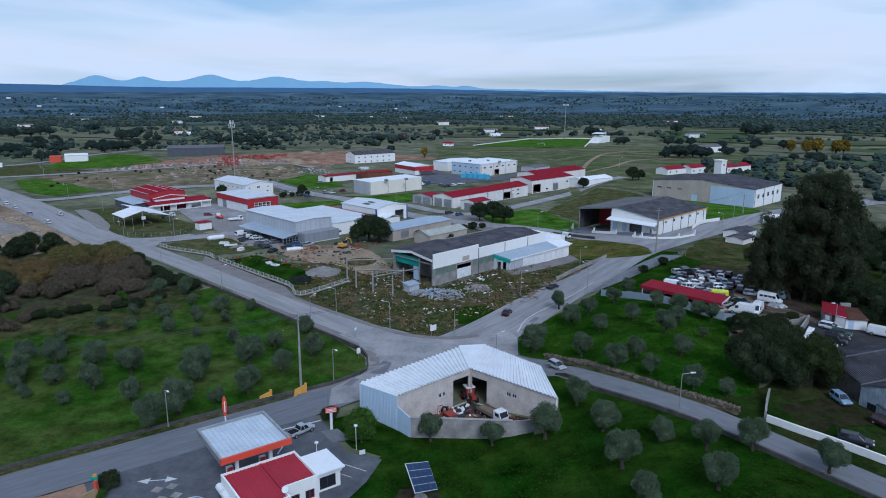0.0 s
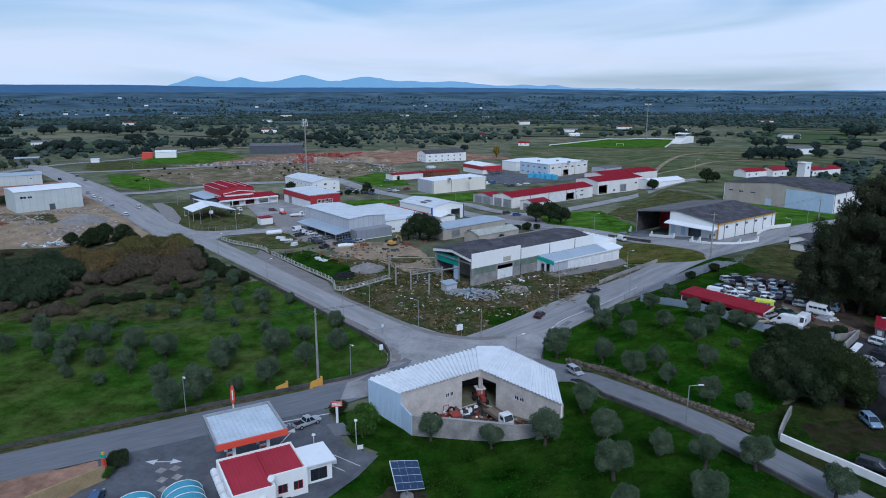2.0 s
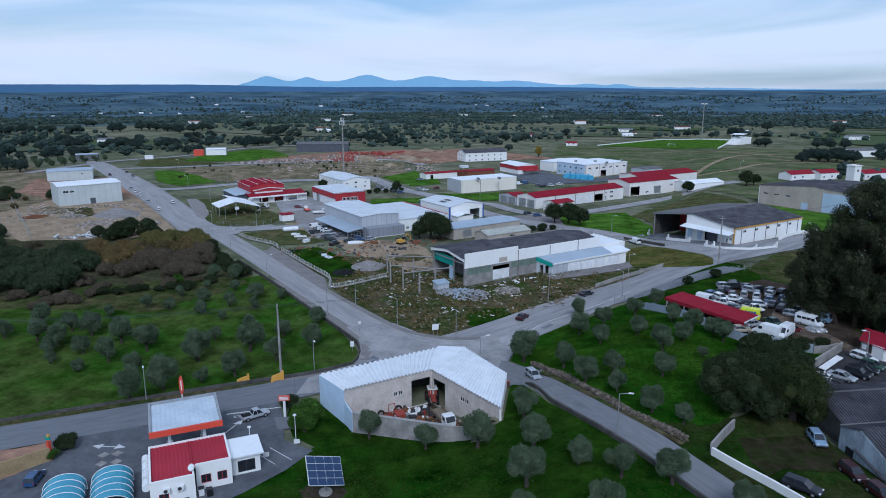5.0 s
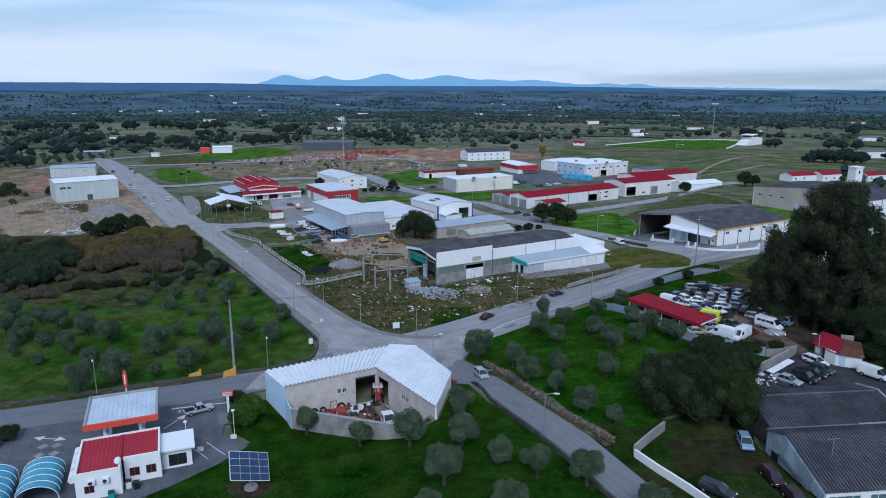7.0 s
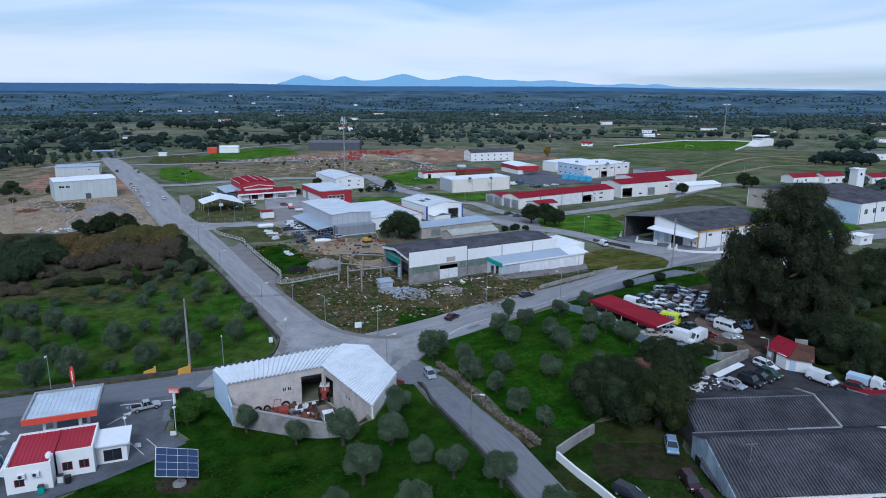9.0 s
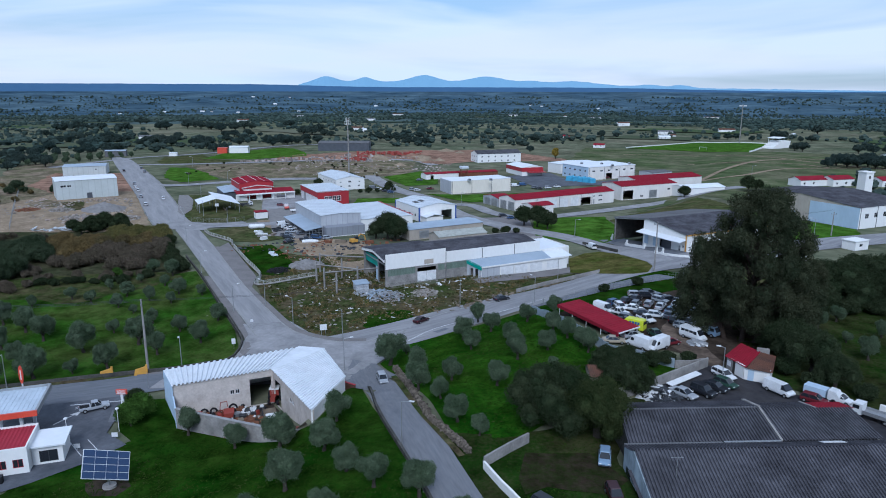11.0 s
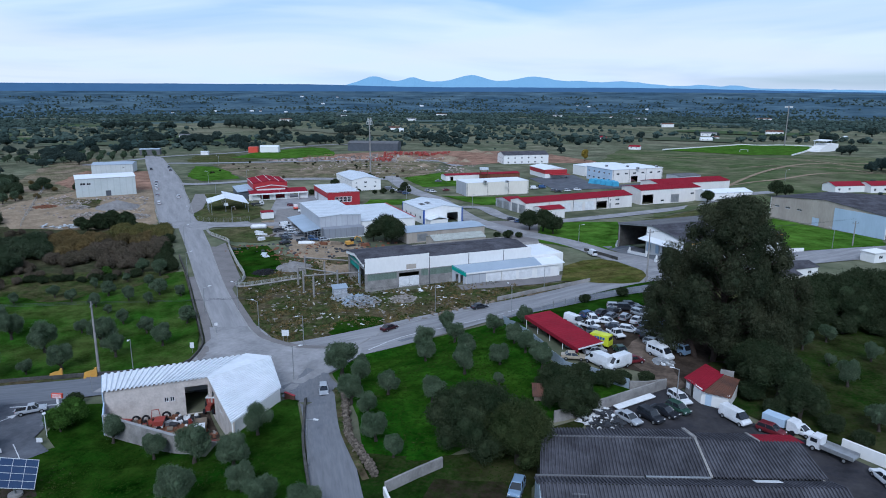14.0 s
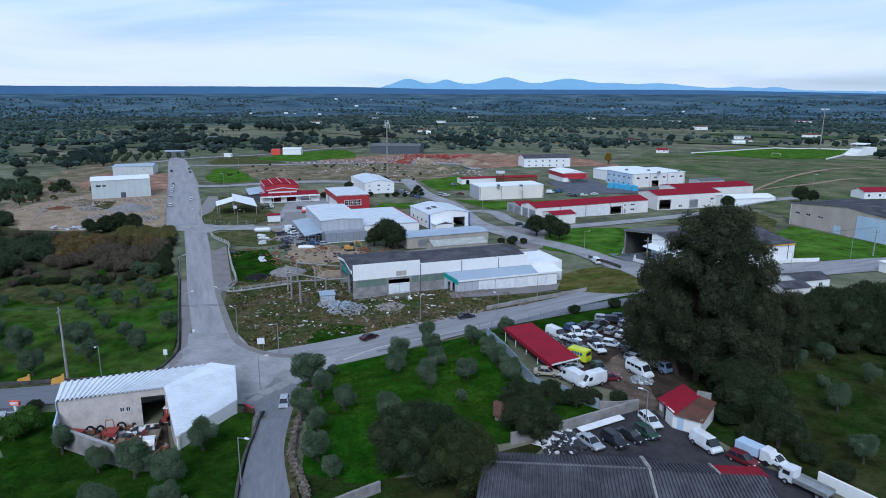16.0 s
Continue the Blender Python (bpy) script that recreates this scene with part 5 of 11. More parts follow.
# grey workshop with awning, and its low white extension
ob = hall("workshop", "grey metal-clad workshop with a pale roof", -81.6, 231.5, -0.7, 51.3, 15.5, 35, 7.8, M["greywall"], M["paleroof"], 0.5, "y", end=((4, 31, 0, 3.6, ""),))
part("canopy", slab(bmesh.new(), (-6.5, -1.5, 3.0), (-6.5, 30, 3.0), (-0.05, 30, 3.9), (-0.05, -1.5, 3.9), 0.15), M["zincroof"], ob, "zinc awning")
for y in (-1.2, 6.5, 14, 22, 29.6):
    part("post", tube(bmesh.new(), (-6.3, y, -2), (-6.3, y, 2.9), 0.09), M["steel"], ob)
part("panel", boxes((-6.35, -0.25, -1.52, -1.46, -1, 2.9)), M["glassdark"], ob, "dark glazed side screen")
for k in range(6):
    part("mullion", boxes((-6.4 + 1.22 * k, -6.28 + 1.22 * k, -1.6, -1.525, -1, 3.0)), M["steel"], ob)
for z in (0.9, 1.9, 2.85):
    part("mullion", boxes((-6.4, -0.2, -1.62, -1.605, z, z + 0.1)), M["steel"], ob)
# added dark sheet across the bay, for the shade inside
part("wall", boxes((0.3, 0.4, 4.05, 30.95, 0.0, 3.55)), M["interior"], ob, "dark sheet standing in for the open bay's dim inside")
part("wall", boxes((0.5, 15.5, -4.6, -0.02, -2, 0.6)), M["white"], ob, "white plinth")
part("wall", boxes((0.5, 15.5, -4.58, -0.02, 0.62, 4.0)), M["greylow"], ob, "darker grey lower block")
ob = hall("workshop", "low white flat-roofed workshop extension", -81.6 + 15.8 * 0.625, 231.5 + 15.8 * 0.78, -0.7, 51.3, 21.5, 36, 5.0, M["white"], M["paleroof"], 0, front=(W(3, 1.2), (8, 11, 0, 3, "door")))
part("parapet", boxes((21.3, 21.7, -0.2, 36, 5.19, 5.4)), M["redpaint"], ob, "red edge trim")
hall("workshop", "orange-red box-shaped workshop with pale roof", -123.7, 291.0, -1.4, 51, 15.5, 29, 6.4, M["redpaint"], M["paleroof"], 0, front=tuple((3.5 + 2 * k, 5.1 + 2 * k, 1.8, 4.2, "window") for k in range(4)), wall_end=M["whitepaint"], end=((20, 24, 0, 4.5, "door"),))
hall("workshop", "white gabled workshop with small windows", -145.0, 340.2, -1.6, 51, 16.5, 34, 5.6, M["white"], M["paleroof"], 1.6, "y", front=(W(2, 1.2), W(7, 1.2), W(12.5, 1.2), W(2, 3.6, 1.0, .7), W(13, 3.6, 1, .7), (7, 8.6, 3.6, 4.6, "window")), end=tuple(W(3 + 5 * k, 3.2) for k in range(6)))
# red workshop with several roofs
ob = hall("workshop", "red workshop with sloping red roofs and white fascias", -170.3, 291.0, -1.0, 51, 17, 22, 7.3, M["redpaint"], M["redroof"], 1.3, "y", pitch=0.8, front=(W(3, 4.3), W(9, 4.3)))
wall("wall", ob, (-3, -5.8), (26, -5.8), -2, 2.6, M["white"], [(5.5, 10, 2, 4.4), (13, 17.5, 2, 4.4), (20, 25, 2, 4.4)], label="white front wall with open bays")
part("wall", boxes((1.5, 15.5, -2.6, -0.02, 2.7, 4.8)), M["white"], ob, "white step under the gable")
part("gable", prism_side(bmesh.new(), [(1.0, 4.85), (16.0, 4.85), (16.0, 5.6), (8.5, 6.6), (1.0, 5.6)], -2.8, -0.05, "y"), M["redpaint"], ob, "stepped red gable")
for u0, z0, u1, z1 in ((0.6, 5.5, 8.5, 6.6), (16.4, 5.5, 8.5, 6.6)):
    part("trim", slab(bmesh.new(), (u0, -3.0, z0 + 0.12), (u0, -2.7, z0 + 0.12), (u1, -2.7, z1 + 0.12), (u1, -3.0, z1 + 0.12), 0.3), M["whitepaint"], ob)
for u, z in ((-0.2, 7.36), (4.1, 8.05), (8.5, 8.72), (12.8, 8.05), (17.1, 7.36)):
    part("trim", boxes((u - 0.09, u + 0.09, -0.3, 22.2, z, z + 0.13)), M["whitepaint"], ob, "white roof batten")
for u0, u1 in ((-2.8, 12), (12.2, 26)):
    ribbed("roof", (u0, -0.05, 4.4), (u1, -0.05, 4.4), (u1, -7.4, 3.2), (u0, -7.4, 3.2), 0.8, 0.08, M["redroof"], ob)
part("fascia", boxes((-3, 26.2, -7.6, -7.45, 2.5, 3.2)), M["white"], ob)
for u in (-2, 3, 9, 15, 21, 25.6):
    part("post", boxes((u, u + 0.35, -7.4, -7.05, -2, 3.0)), M["whitepaint"], ob)
ribbed("roof", (-8, 22, 3.6), (-8, -2, 3.6), (-0.05, -2, 4.4), (-0.05, 22, 4.4), 0.9, 0.06, M["zincroof"], ob)
part("wall", boxes((-7.6, -0.1, -1.5, 21.5, -2, 3.3)), M["greydark"], ob)
# red band and white frames of the box-shaped workshop
rb = thing("wall_band", "red cladding band round the box-shaped workshop", "cladding", -123.7, 291.0, -1.4, 51)
part("band", boxes((-0.2, -0.06, -0.2, 29.1, 3.9, 6.45)), M["redpaint"], rb)
part("coping", boxes((-0.26, 15.6, -0.26, -0.06, 6.58, 6.72)), M["redpaint"], rb)
for k in range(5):
    part("window_bar", boxes((3.4 + 2 * k - 0.06, 3.4 + 2 * k + 0.1, -0.16, -0.03, 1.7, 4.3)), M["whitepaint"], rb)
for z in (1.7, 2.95, 4.2):
    part("window_bar", boxes((3.36, 11.5, -0.13, -0.04, z, z + 0.12)), M["whitepaint"], rb)
# blue and white workshop
ob = hall("workshop", "white workshop with blue corners and gabled roof", -61.0, 272.2, -0.8, 53, 17.5, 23, 6.0, M["white"], M["paleroof"], 1.4, "y", front=((10.5, 15.5, 0, 4.2, ""),), end=tuple(W(3 + 5 * k, 1.8, 1.6, 1.2) for k in range(4)))
for x0, y0 in ((-0.1, -0.1), (17.1, -0.1), (-0.1, 22.6)):
    part("trim", boxes((x0, x0 + 0.55, y0, y0 + 0.55, -1, 6.0)), M["bluepaint"], ob, "blue corner cladding")
part("wall", boxes((0.8, 8.5, -5, -0.02, -1, 2.6)), M["white"], ob)
for x0, x1 in ((0.4, 4.65), (8.9, 4.65)):
    part("roof", slab(bmesh.new(), (x0, -5.4, 2.7), (x0, -0.05, 2.7), (x1, -0.05, 3.7), (x1, -5.4, 3.7), 0.12), M["whiteroof"], ob)
# low brick and grey sheds behind the white hall
hall("shed", "long low shed with pale roof and brick wall", -47.5, 236.5, 0.2, 53, 31, 11, 3.6, M["beige"], M["zincroof"], 0.5, "x", front=((4, 8, 0, 2.8, "door"),))
hall("shed", "low beige outbuilding with a pale sheet roof", -33.5, 231.5, 0.4, 51, 19, 8, 2.9, M["beige"], M["railpaint"], 1.2, "x", pitch=0.8)
# cream warehouse
hall("warehouse", "plain cream warehouse with a flat parapet roof", -81.5, 353.5, -1.7, 48, 36, 15, 6.7, M["cream"], M["whiteroof"], 0, wall_end=M["greywall"], over=0.05)
# row of garages with red roofs
ob = hall("garages", "row of cream garages with a long red roof", -33.4, 315.0, -1.5, 54, 60, 13, 5.4, M["offwhite"], M["redroof"], 1.5, "x", pitch=1.0, front=tuple((12.5 + 6.6 * k, 17.6 + 6.6 * k, 0, 4.0, "door", M["whitepaint"]) for k in range(4)) + ((39, 45, 0, 3.6, ""),) + (W(50, 3.4, 2.4, 0.8), W(50, 1.2, 2.4, 0.8), W(46.5, 3.4, 1, 0.8), (46.5, 47.4, 0, 2.2, "door")), end=((1, 6, 0, 4.2, "door"), (7, 12, 0, 4.2, "door")))
ob = hall("garages", "small gabled garage with red roof", -22.7, 308.0, -1.2, 54, 11, 8.5, 4.2, M["offwhite"], M["redroof"], 1.0, "x", end=((1.5, 6.5, 0, 3.4, "door"),))
hall("garages", "garage wing with red gabled roof", -44.5, 323.5, -1.5, 54, 8, 13, 4.2, M["greywall"], M["redroof"], 1.1, "x", end=((1, 6, 0, 3.6, "door"), (7, 12, 0, 3.6, "door")))
hall("garages", "second row of workshops with red roof", 4.3, 371.5, -1.7, 49, 36, 16, 6.8, M["offwhite"], M["redroof"], 1.4, "x", pitch=1.0, front=((1, 7.5, 0, 4.6, ""), (18, 23, 0, 4, "door"), W(12, .8, 2, .9), W(30, 3.4, 2, 1)))
hall("garages", "far row of workshops with red roof", 8, 398, -1.8, 49, 46, 16, 7.0, M["offwhite"], M["redroof"], 1.4, "x", pitch=1.2)
hall("shed", "white workshop with pale gabled roof", 33.5, 388.5, -1.4, 44, 25, 12, 5.0, M["white"], M["whiteroof"], 1.2, "x")
# pale blue office works
ob = hall("office_block", "pale two-storey works with a white flat roof", -27.8, 442.0, -2.3, 52, 38, 26, 8.2, M["offwhite"], M["whiteroof"], 0, wall_end=M["bluewall"], front=tuple(W(3 + 6.2 * k, 5.2, 2.2, 1.0) for k in range(6)) + ((14, 19, 0, 4, ""),), end=tuple(W(2.5 + 5 * k, z, 1.6, 1.1) for k in range(5) for z in (1.6, 5.2)))
hall("warehouse", "white low warehouse behind the works", -52, 468, -2.3, 52, 34, 14, 6.5, M["white"], M["whiteroof"], 0.6, "y")
hall("shed", "grey shed beside the works", 8, 462, -2.2, 52, 16, 12, 4.5, M["greywall"], M["greyroof2"], 0.6, "x")
# red-gabled workshop, two-storey house, low red-roofed shed
ob = hall("workshop", "white workshop with red upper walls", -71.1, 444.3, -2.2, 44, 15, 24, 5.6, M["white"], M["whiteroof"], 1.3, "y")
part("cladding", boxes((-0.2, 15.2, -0.12, -0.03, 3.0, 5.6)), M["redpaint"], ob)
part("cladding", boxes((-0.12, -0.03, 0, 24, 3.0, 5.6)), M["redpaint"], ob)
part("canopy", boxes((3, 15, -5, -0.15, 2.7, 2.95)), M["redpaint"], ob)
hall("house", "white two-storey building with a dark roof", -128, 512, -3, 42, 36, 15, 7.2, M["white"], M["greyroof"], 2.2, "x", front=tuple(W(3 + 5.4 * k, z, 1.3, 1.1) for k in range(6) for z in (1.2, 4.4)), end=tuple(W(2.5 + 4 * k, z, 1.2, 1.1) for k in range(3) for z in (1.2, 4.4)))
hall("shed", "low white shed with a red roof", -119.5, 402, -2, 47, 22, 9, 3.4, M["white"], M["redroof"], 0.6, "x", front=((3, 5, 0, 2.6, ""),))
hall("shed", "unfinished brick shed with rust-red roof", -103, 417, -2, 45, 26, 9, 3.6, M["rust"], M["redroof"], 0.6, "x")
# far grey warehouse at the right
ob = hall("warehouse", "beige and white warehouse with a grey gabled roof", 100.3, 311.0, 2.6, 50.5, 32, 49, 8.2, M["white"], M["greyroof"], 2.2, "x", wall_end=M["beige"], front=tuple(W(3.5 + 5.5 * k, 3.8, 2.2, 1.9) for k in range(5)), end=((4, 10, 0, 4.6, "door", M["bluewall"]), (26, 29, 0, 3, "door", M["bluewall"]), W(34, 4.4, 2.2, .8), W(39.5, 4.4, 2.2, .8), W(44.5, 4.4, 2.2, .8)))
part("cladding", boxes((-0.1, -0.03, 0.0, 20, 0, 8.1)), M["bluewall"], ob, "pale blue-white painted third")
# two long white sheds at the left
ob = hall("warehouse", "plain white metal shed on a building site", -240.2, 243.2, -0.2, 57, 27, 19, 9.6, M["shedwall"], M["whiteroof"], 0.7, "x", front=((13, 15.4, 0, 3.2, "door", M["greydark"]), W(2, 6.4, 2.4, 1.1), W(4.9, 6.4, 1.8, 1)))
hall("warehouse", "low white shed with blue-grey roof", -322, 309, -0.8, 44, 24, 18, 6.4, M["shedwall"], M["zincroof"], 0.8, "x", front=(W(18, 4, 1, .8),))
hall("warehouse", "long dark warehouse with grey roof", -298, 548, -3, 25, 46, 26, 7, M["greydark"], M["greyroof2"], 1.4, "x")
hall("house", "white cottage with pale roof", -352, 492, -2.4, 30, 16, 8, 5, M["white"], M["whiteroof"], 1.0, "x")
hall("shed", "orange container shed on bare land", -360.5, 486.5, -2.4, 30, 8, 6, 4.5, M["orange"], M["orange"], 0, over=0.02)

drape("yard", [(14, 266.5), (19.6, 261), (27, 251.6), (36, 239), (45, 233.6), (51.5, 235.4), (57, 240.4), (46, 241), (30, 262), (22, 272)], M["road_mid"], 0.12, 3, "grey asphalt yard before the open hall", "yard")
drape("yard", [(-34, 296), (-22, 299), (-8, 262), (-14, 258), (-44, 289)], M["pavement"], 0.12, 4, "concrete apron beside the street", "yard")
# real bare earth here, with the oak's shade painted in
drape("yard", [(36.5, 102), (40, 104.5), (46, 105), (50, 102), (48.5, 97), (45, 95.6), (42.5, 95.8), (40.6, 93.6), (38.6, 96)], M["shade_earth"], 0.10, 0.8, "bare earth darkened for shade under the old oak", "yard", ragged=2.2)
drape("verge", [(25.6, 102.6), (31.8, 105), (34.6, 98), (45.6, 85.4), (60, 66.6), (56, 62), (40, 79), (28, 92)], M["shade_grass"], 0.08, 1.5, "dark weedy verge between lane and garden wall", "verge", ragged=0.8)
hall("kiosk", "small white flat-roofed kiosk by the road", 94.5, 268, 3.4, 50, 6.5, 4.5, 2.8, M["white"], M["white"], 0, front=(W(2, 1, 1.6, 1),))

sk = thing("roof_lights", "grey skylight panels in the blue-cornered workshop's roof", "skylight", -61.0, 272.2, -0.8, 53)
for u in (2.6, 5.2):
    part("pane", slab(bmesh.new(), (u, 8, 6.2 + u * 0.16), (u, 12, 6.2 + u * 0.16), (u + 1.6, 12, 6.2 + (u + 1.6) * 0.16), (u + 1.6, 8, 6.2 + (u + 1.6) * 0.16), 0.05), M["greyroof2"], sk)

hall("house", "low white house with a dark grey roof", 73.0, 236.0, 3.4, 48, 10, 7, 2.8, M["white"], M["greyroof"], 0.9, "x", front=(W(2, 1), W(6.5, 1)))
hall("house", "low shed house under a dark roof", 70.5, 227.5, 3.6, 48, 8, 6, 2.2, M["offwhite"], M["greyroof"], 0.8, "x")


# ---- trees ----
def leaves(seed, blobs, n, size, squash=0.8, droop=0.0, shell=0.66):
    """Many small leaf sprays at all angles, in the outer shell of a few uneven balls."""
    g = np.random.default_rng(seed)
    b = np.array([q[:4] for q in blobs])
    pick = g.choice(len(b), n, p=b[:, 3] ** 2 / (b[:, 3] ** 2).sum())
    d = g.normal(size=(n, 3))
    d /= np.linalg.norm(d, axis=1)[:, None]
    ph = b[pick, :3] * 2.7
    lump = 1 + 0.10 * np.sin(4.3 * d[:, 0] + ph[:, 0]) * np.sin(4.9 * d[:, 1] + ph[:, 1]) + 0.09 * np.sin(8.1 * d[:, 2] + ph[:, 2] + 5.3 * d[:, 0])
    r = b[pick, 3] * lump * (shell + (1.06 - shell) * g.random(n) ** 0.6 + np.where(g.random(n) < 0.2, 0.32 * g.random(n) ** 1.5, 0.0))
    c = b[pick, :3] + d * r[:, None] * np.array((1, 1, squash))
    t1 = g.normal(size=(n, 3)) + np.array((0, 0, -droop))
    t1 /= np.linalg.norm(t1, axis=1)[:, None]
    t2 = np.cross(t1, g.normal(size=(n, 3)) + d * 0.4)
    t2 /= np.linalg.norm(t2, axis=1)[:, None] + 1e-6
    k = (size * g.uniform(0.6, 1.45, n))[:, None]
    v = np.stack((c - t1 * k, c + t2 * k * 0.5, c + t1 * k, c - t2 * k * 0.5), axis=1).reshape(-1, 3)
    return v.tolist(), np.arange(4 * n).reshape(-1, 4).tolist()


def core(rng, blobs, squash, k=0.62):
    """The dark inner mass that shows between the leaves."""
    bm = bmesh.new()
    for bx, by, bz, br in blobs:
        made = bmesh.ops.create_icosphere(bm, subdivisions=2, radius=br * k)
        for v in made["verts"]:
            v.co *= 1 + 0.35 * noise.noise(v.co * (1.7 / br) + Vector((bx, by, bz)))
            v.co.z *= squash
            v.co += Vector((bx, by, bz))
    return bm


def tree(seed, name, label, crown, trunk_h, blobs, n, size, leaf, bark, trunk_r=0.18, squash=0.8, stems=1, droop=0.0):
    """A tree as tall as its blobs make it: a tapered trunk with limbs, and a crown of leaf clumps."""
    rng = random.Random(seed)
    ob = thing(name, label, "tree", 0, 0, -50)
    bm = bmesh.new()
    for s in range(stems):
        lean = Vector((rng.uniform(-0.25, 0.25), rng.uniform(-0.25, 0.25), 0)) * trunk_h * 0.5
        foot = Vector((rng.uniform(-0.2, 0.2), rng.uniform(-0.2, 0.2), 0)) * (stems - 1)
        mid = foot + lean + Vector((0, 0, trunk_h * 0.6))
        tube(bm, foot + Vector((0, 0, -0.4)), foot + Vector((0, 0, 0.25)), trunk_r * 1.6, trunk_r * 1.1)
        tube(bm, foot + Vector((0, 0, 0.2)), mid, trunk_r * 1.1, trunk_r * 0.8)
        for b in sorted(blobs, key=lambda q: -q[3])[s:14:stems]:
            tube(bm, mid - Vector((0, 0, 0.1)), Vector(b[:3]), trunk_r * 0.55, trunk_r * 0.18, 6)
    part("trunk", bm, bark, ob)
    c = part("crown", core(rng, blobs, squash), leaf, ob)
    v, f = leaves(seed, blobs, n, size, squash, droop)
    raw("foliage", v, f, leaf, c)
    return ob


def olive_blobs(rng):
    """A rounded crown of one large ball and some lower, uneven lobes."""
    out = [(rng.uniform(-0.15, 0.15), rng.uniform(-0.15, 0.15), 2.2, rng.uniform(1.05, 1.2))]
    for k in range(rng.randint(11, 15)):
        u, a = rng.uniform(-0.45, 0.85), rng.uniform(0, 6.28)
        q = math.sqrt(1 - u * u) * rng.uniform(0.85, 1.4)
        out.append((q * math.cos(a), q * math.sin(a), 2.15 + 1.1 * u, rng.uniform(0.42, 0.8)))
    return out


OLIVES = [tree(40 + k, "olive_tree", "grey-green olive tree with a rounded crown", None, 1.4, olive_blobs(random.Random(90 + k)), 26000, 0.056, M["olive"], M["bark"], 0.2, 0.95) for k in range(7)]


def plant(kinds, spots, unit, rng, group, label=""):
    for x, y, r in spots:
        src = rng.choice(kinds)
        k = r / unit
        o = copy_thing(src, pose(x, y, ground(x, y), 0, 0, rng.uniform(0, 360)) @ Matrix.Diagonal((k, k, k * rng.uniform(1.02, 1.2), 1)))
        tagged(o, label, group=group)


rng = random.Random(5)
right_a = [(0.9, 132.4, 3.4), (9.8, 125.6, 2.3), (14.8, 116.3, 2.3), (7.6, 162.3, 2.2), (9.5, 148.8, 2.5), (13.8, 153.8, 2.2), (14.8, 139.9, 2.0), (19.0, 120.4, 2.1), (20.3, 113.0, 1.7), (21.7, 142.8, 2.0), (26.6, 132.5, 2.3), (27.0, 120.4, 2.1)]
right_b = [(25.9, 106.5, 2.1), (30.3, 104.0, 1.5), (30.3, 138.9, 2.1), (33.5, 131.2, 1.1), (20.2, 159.2, 2.0), (24.4, 165.7, 2.0), (28.2, 150.6, 2.0), (32.1, 146.4, 2.1), (35.9, 143.9, 2.0), (0.9, 139.1, 1.1), (37.4, 140.6, 1.9)]
near_a = [(7.2, 103.5, 2.3), (10.4, 95.4, 2.5), (11.7, 84.8, 2.7), (17.5, 89.9, 2.1), (23.0, 87.3, 2.2), (29.0, 87.6, 2.3), (2.0, 96.2, 2.8), (36.8, 82.8, 2.2), (22.0, 77.8, 2.2), (13.3, 75.4, 2.2), (-15.6, 96.2, 2.1), (-6.0, 95.8, 2.0)]
left_a = [(-98.9, 168.0, 2.2), (-94.3, 159.2, 1.3), (-91.3, 168.1, 2.5), (-85.4, 159.3, 1.7), (-86.8, 147.6, 2.1), (-96.0, 150.3, 1.5), (-90.6, 139.7, 1.7), (-81.0, 139.8, 2.0), (-78.7, 147.6, 2.0), (-75.8, 154.9, 2.4), (-71.6, 148.0, 1.5), (-67.9, 155.2, 1.7), (-97.5, 139.6, 1.9), (-101.6, 131.4, 1.5)]
left_b = [(-73.8, 138.0, 1.2), (-63.9, 134.7, 1.8), (-55.9, 123.2, 3.4), (-54.0, 133.2, 2.1), (-47.8, 120.6, 2.5), (-50.0, 141.2, 2.2), (-44.5, 129.6, 2.4), (-50.9, 111.0, 2.6), (-62.9, 115.2, 3.3), (-66.8, 126.2, 1.7), (-59.9, 101.9, 3.3), (-60.5, 94.6, 3.0), (-70.6, 106.0, 2.2), (-76.6, 116.2, 2.9)]
left_c = [(-85.2, 118.2, 2.8), (-94.6, 119.3, 2.8), (-101.5, 120.4, 2.4), (-97.2, 112.9, 2.5), (-103.8, 113.2, 2.7), (-88.3, 110.8, 2.2), (-79.8, 109.0, 2.5), (-81.7, 103.3, 1.5), (-90.3, 104.4, 1.5), (-54.9, 106.4, 1.7), (-94.6, 108.3, 2.0), (-112, 122, 2.4), (-112, 112, 2.2)]
east_a = [(80.8, 180.5, 2.0), (83.5, 157.5, 2.4), (87.7, 172.4, 1.9), (76.8, 172.7, 2.0), (86.8, 142.5, 2.2), (95, 164, 2.1), (98, 149, 2.3), (93, 184, 2.2), (104, 176, 2.2), (106, 160, 2.3), (81, 166, 1.3), (100, 190, 2.0)]
plant(OLIVES, east_a, 2.15, rng, "olives behind the gum trees")
for spots, g in ((right_a + right_b, "olives of the walled grove"), (near_a, "olives on the mown grass"), (left_a + left_b + left_c, "olives of the low orchard")):
    plant(OLIVES, spots, 1.98, rng, g)

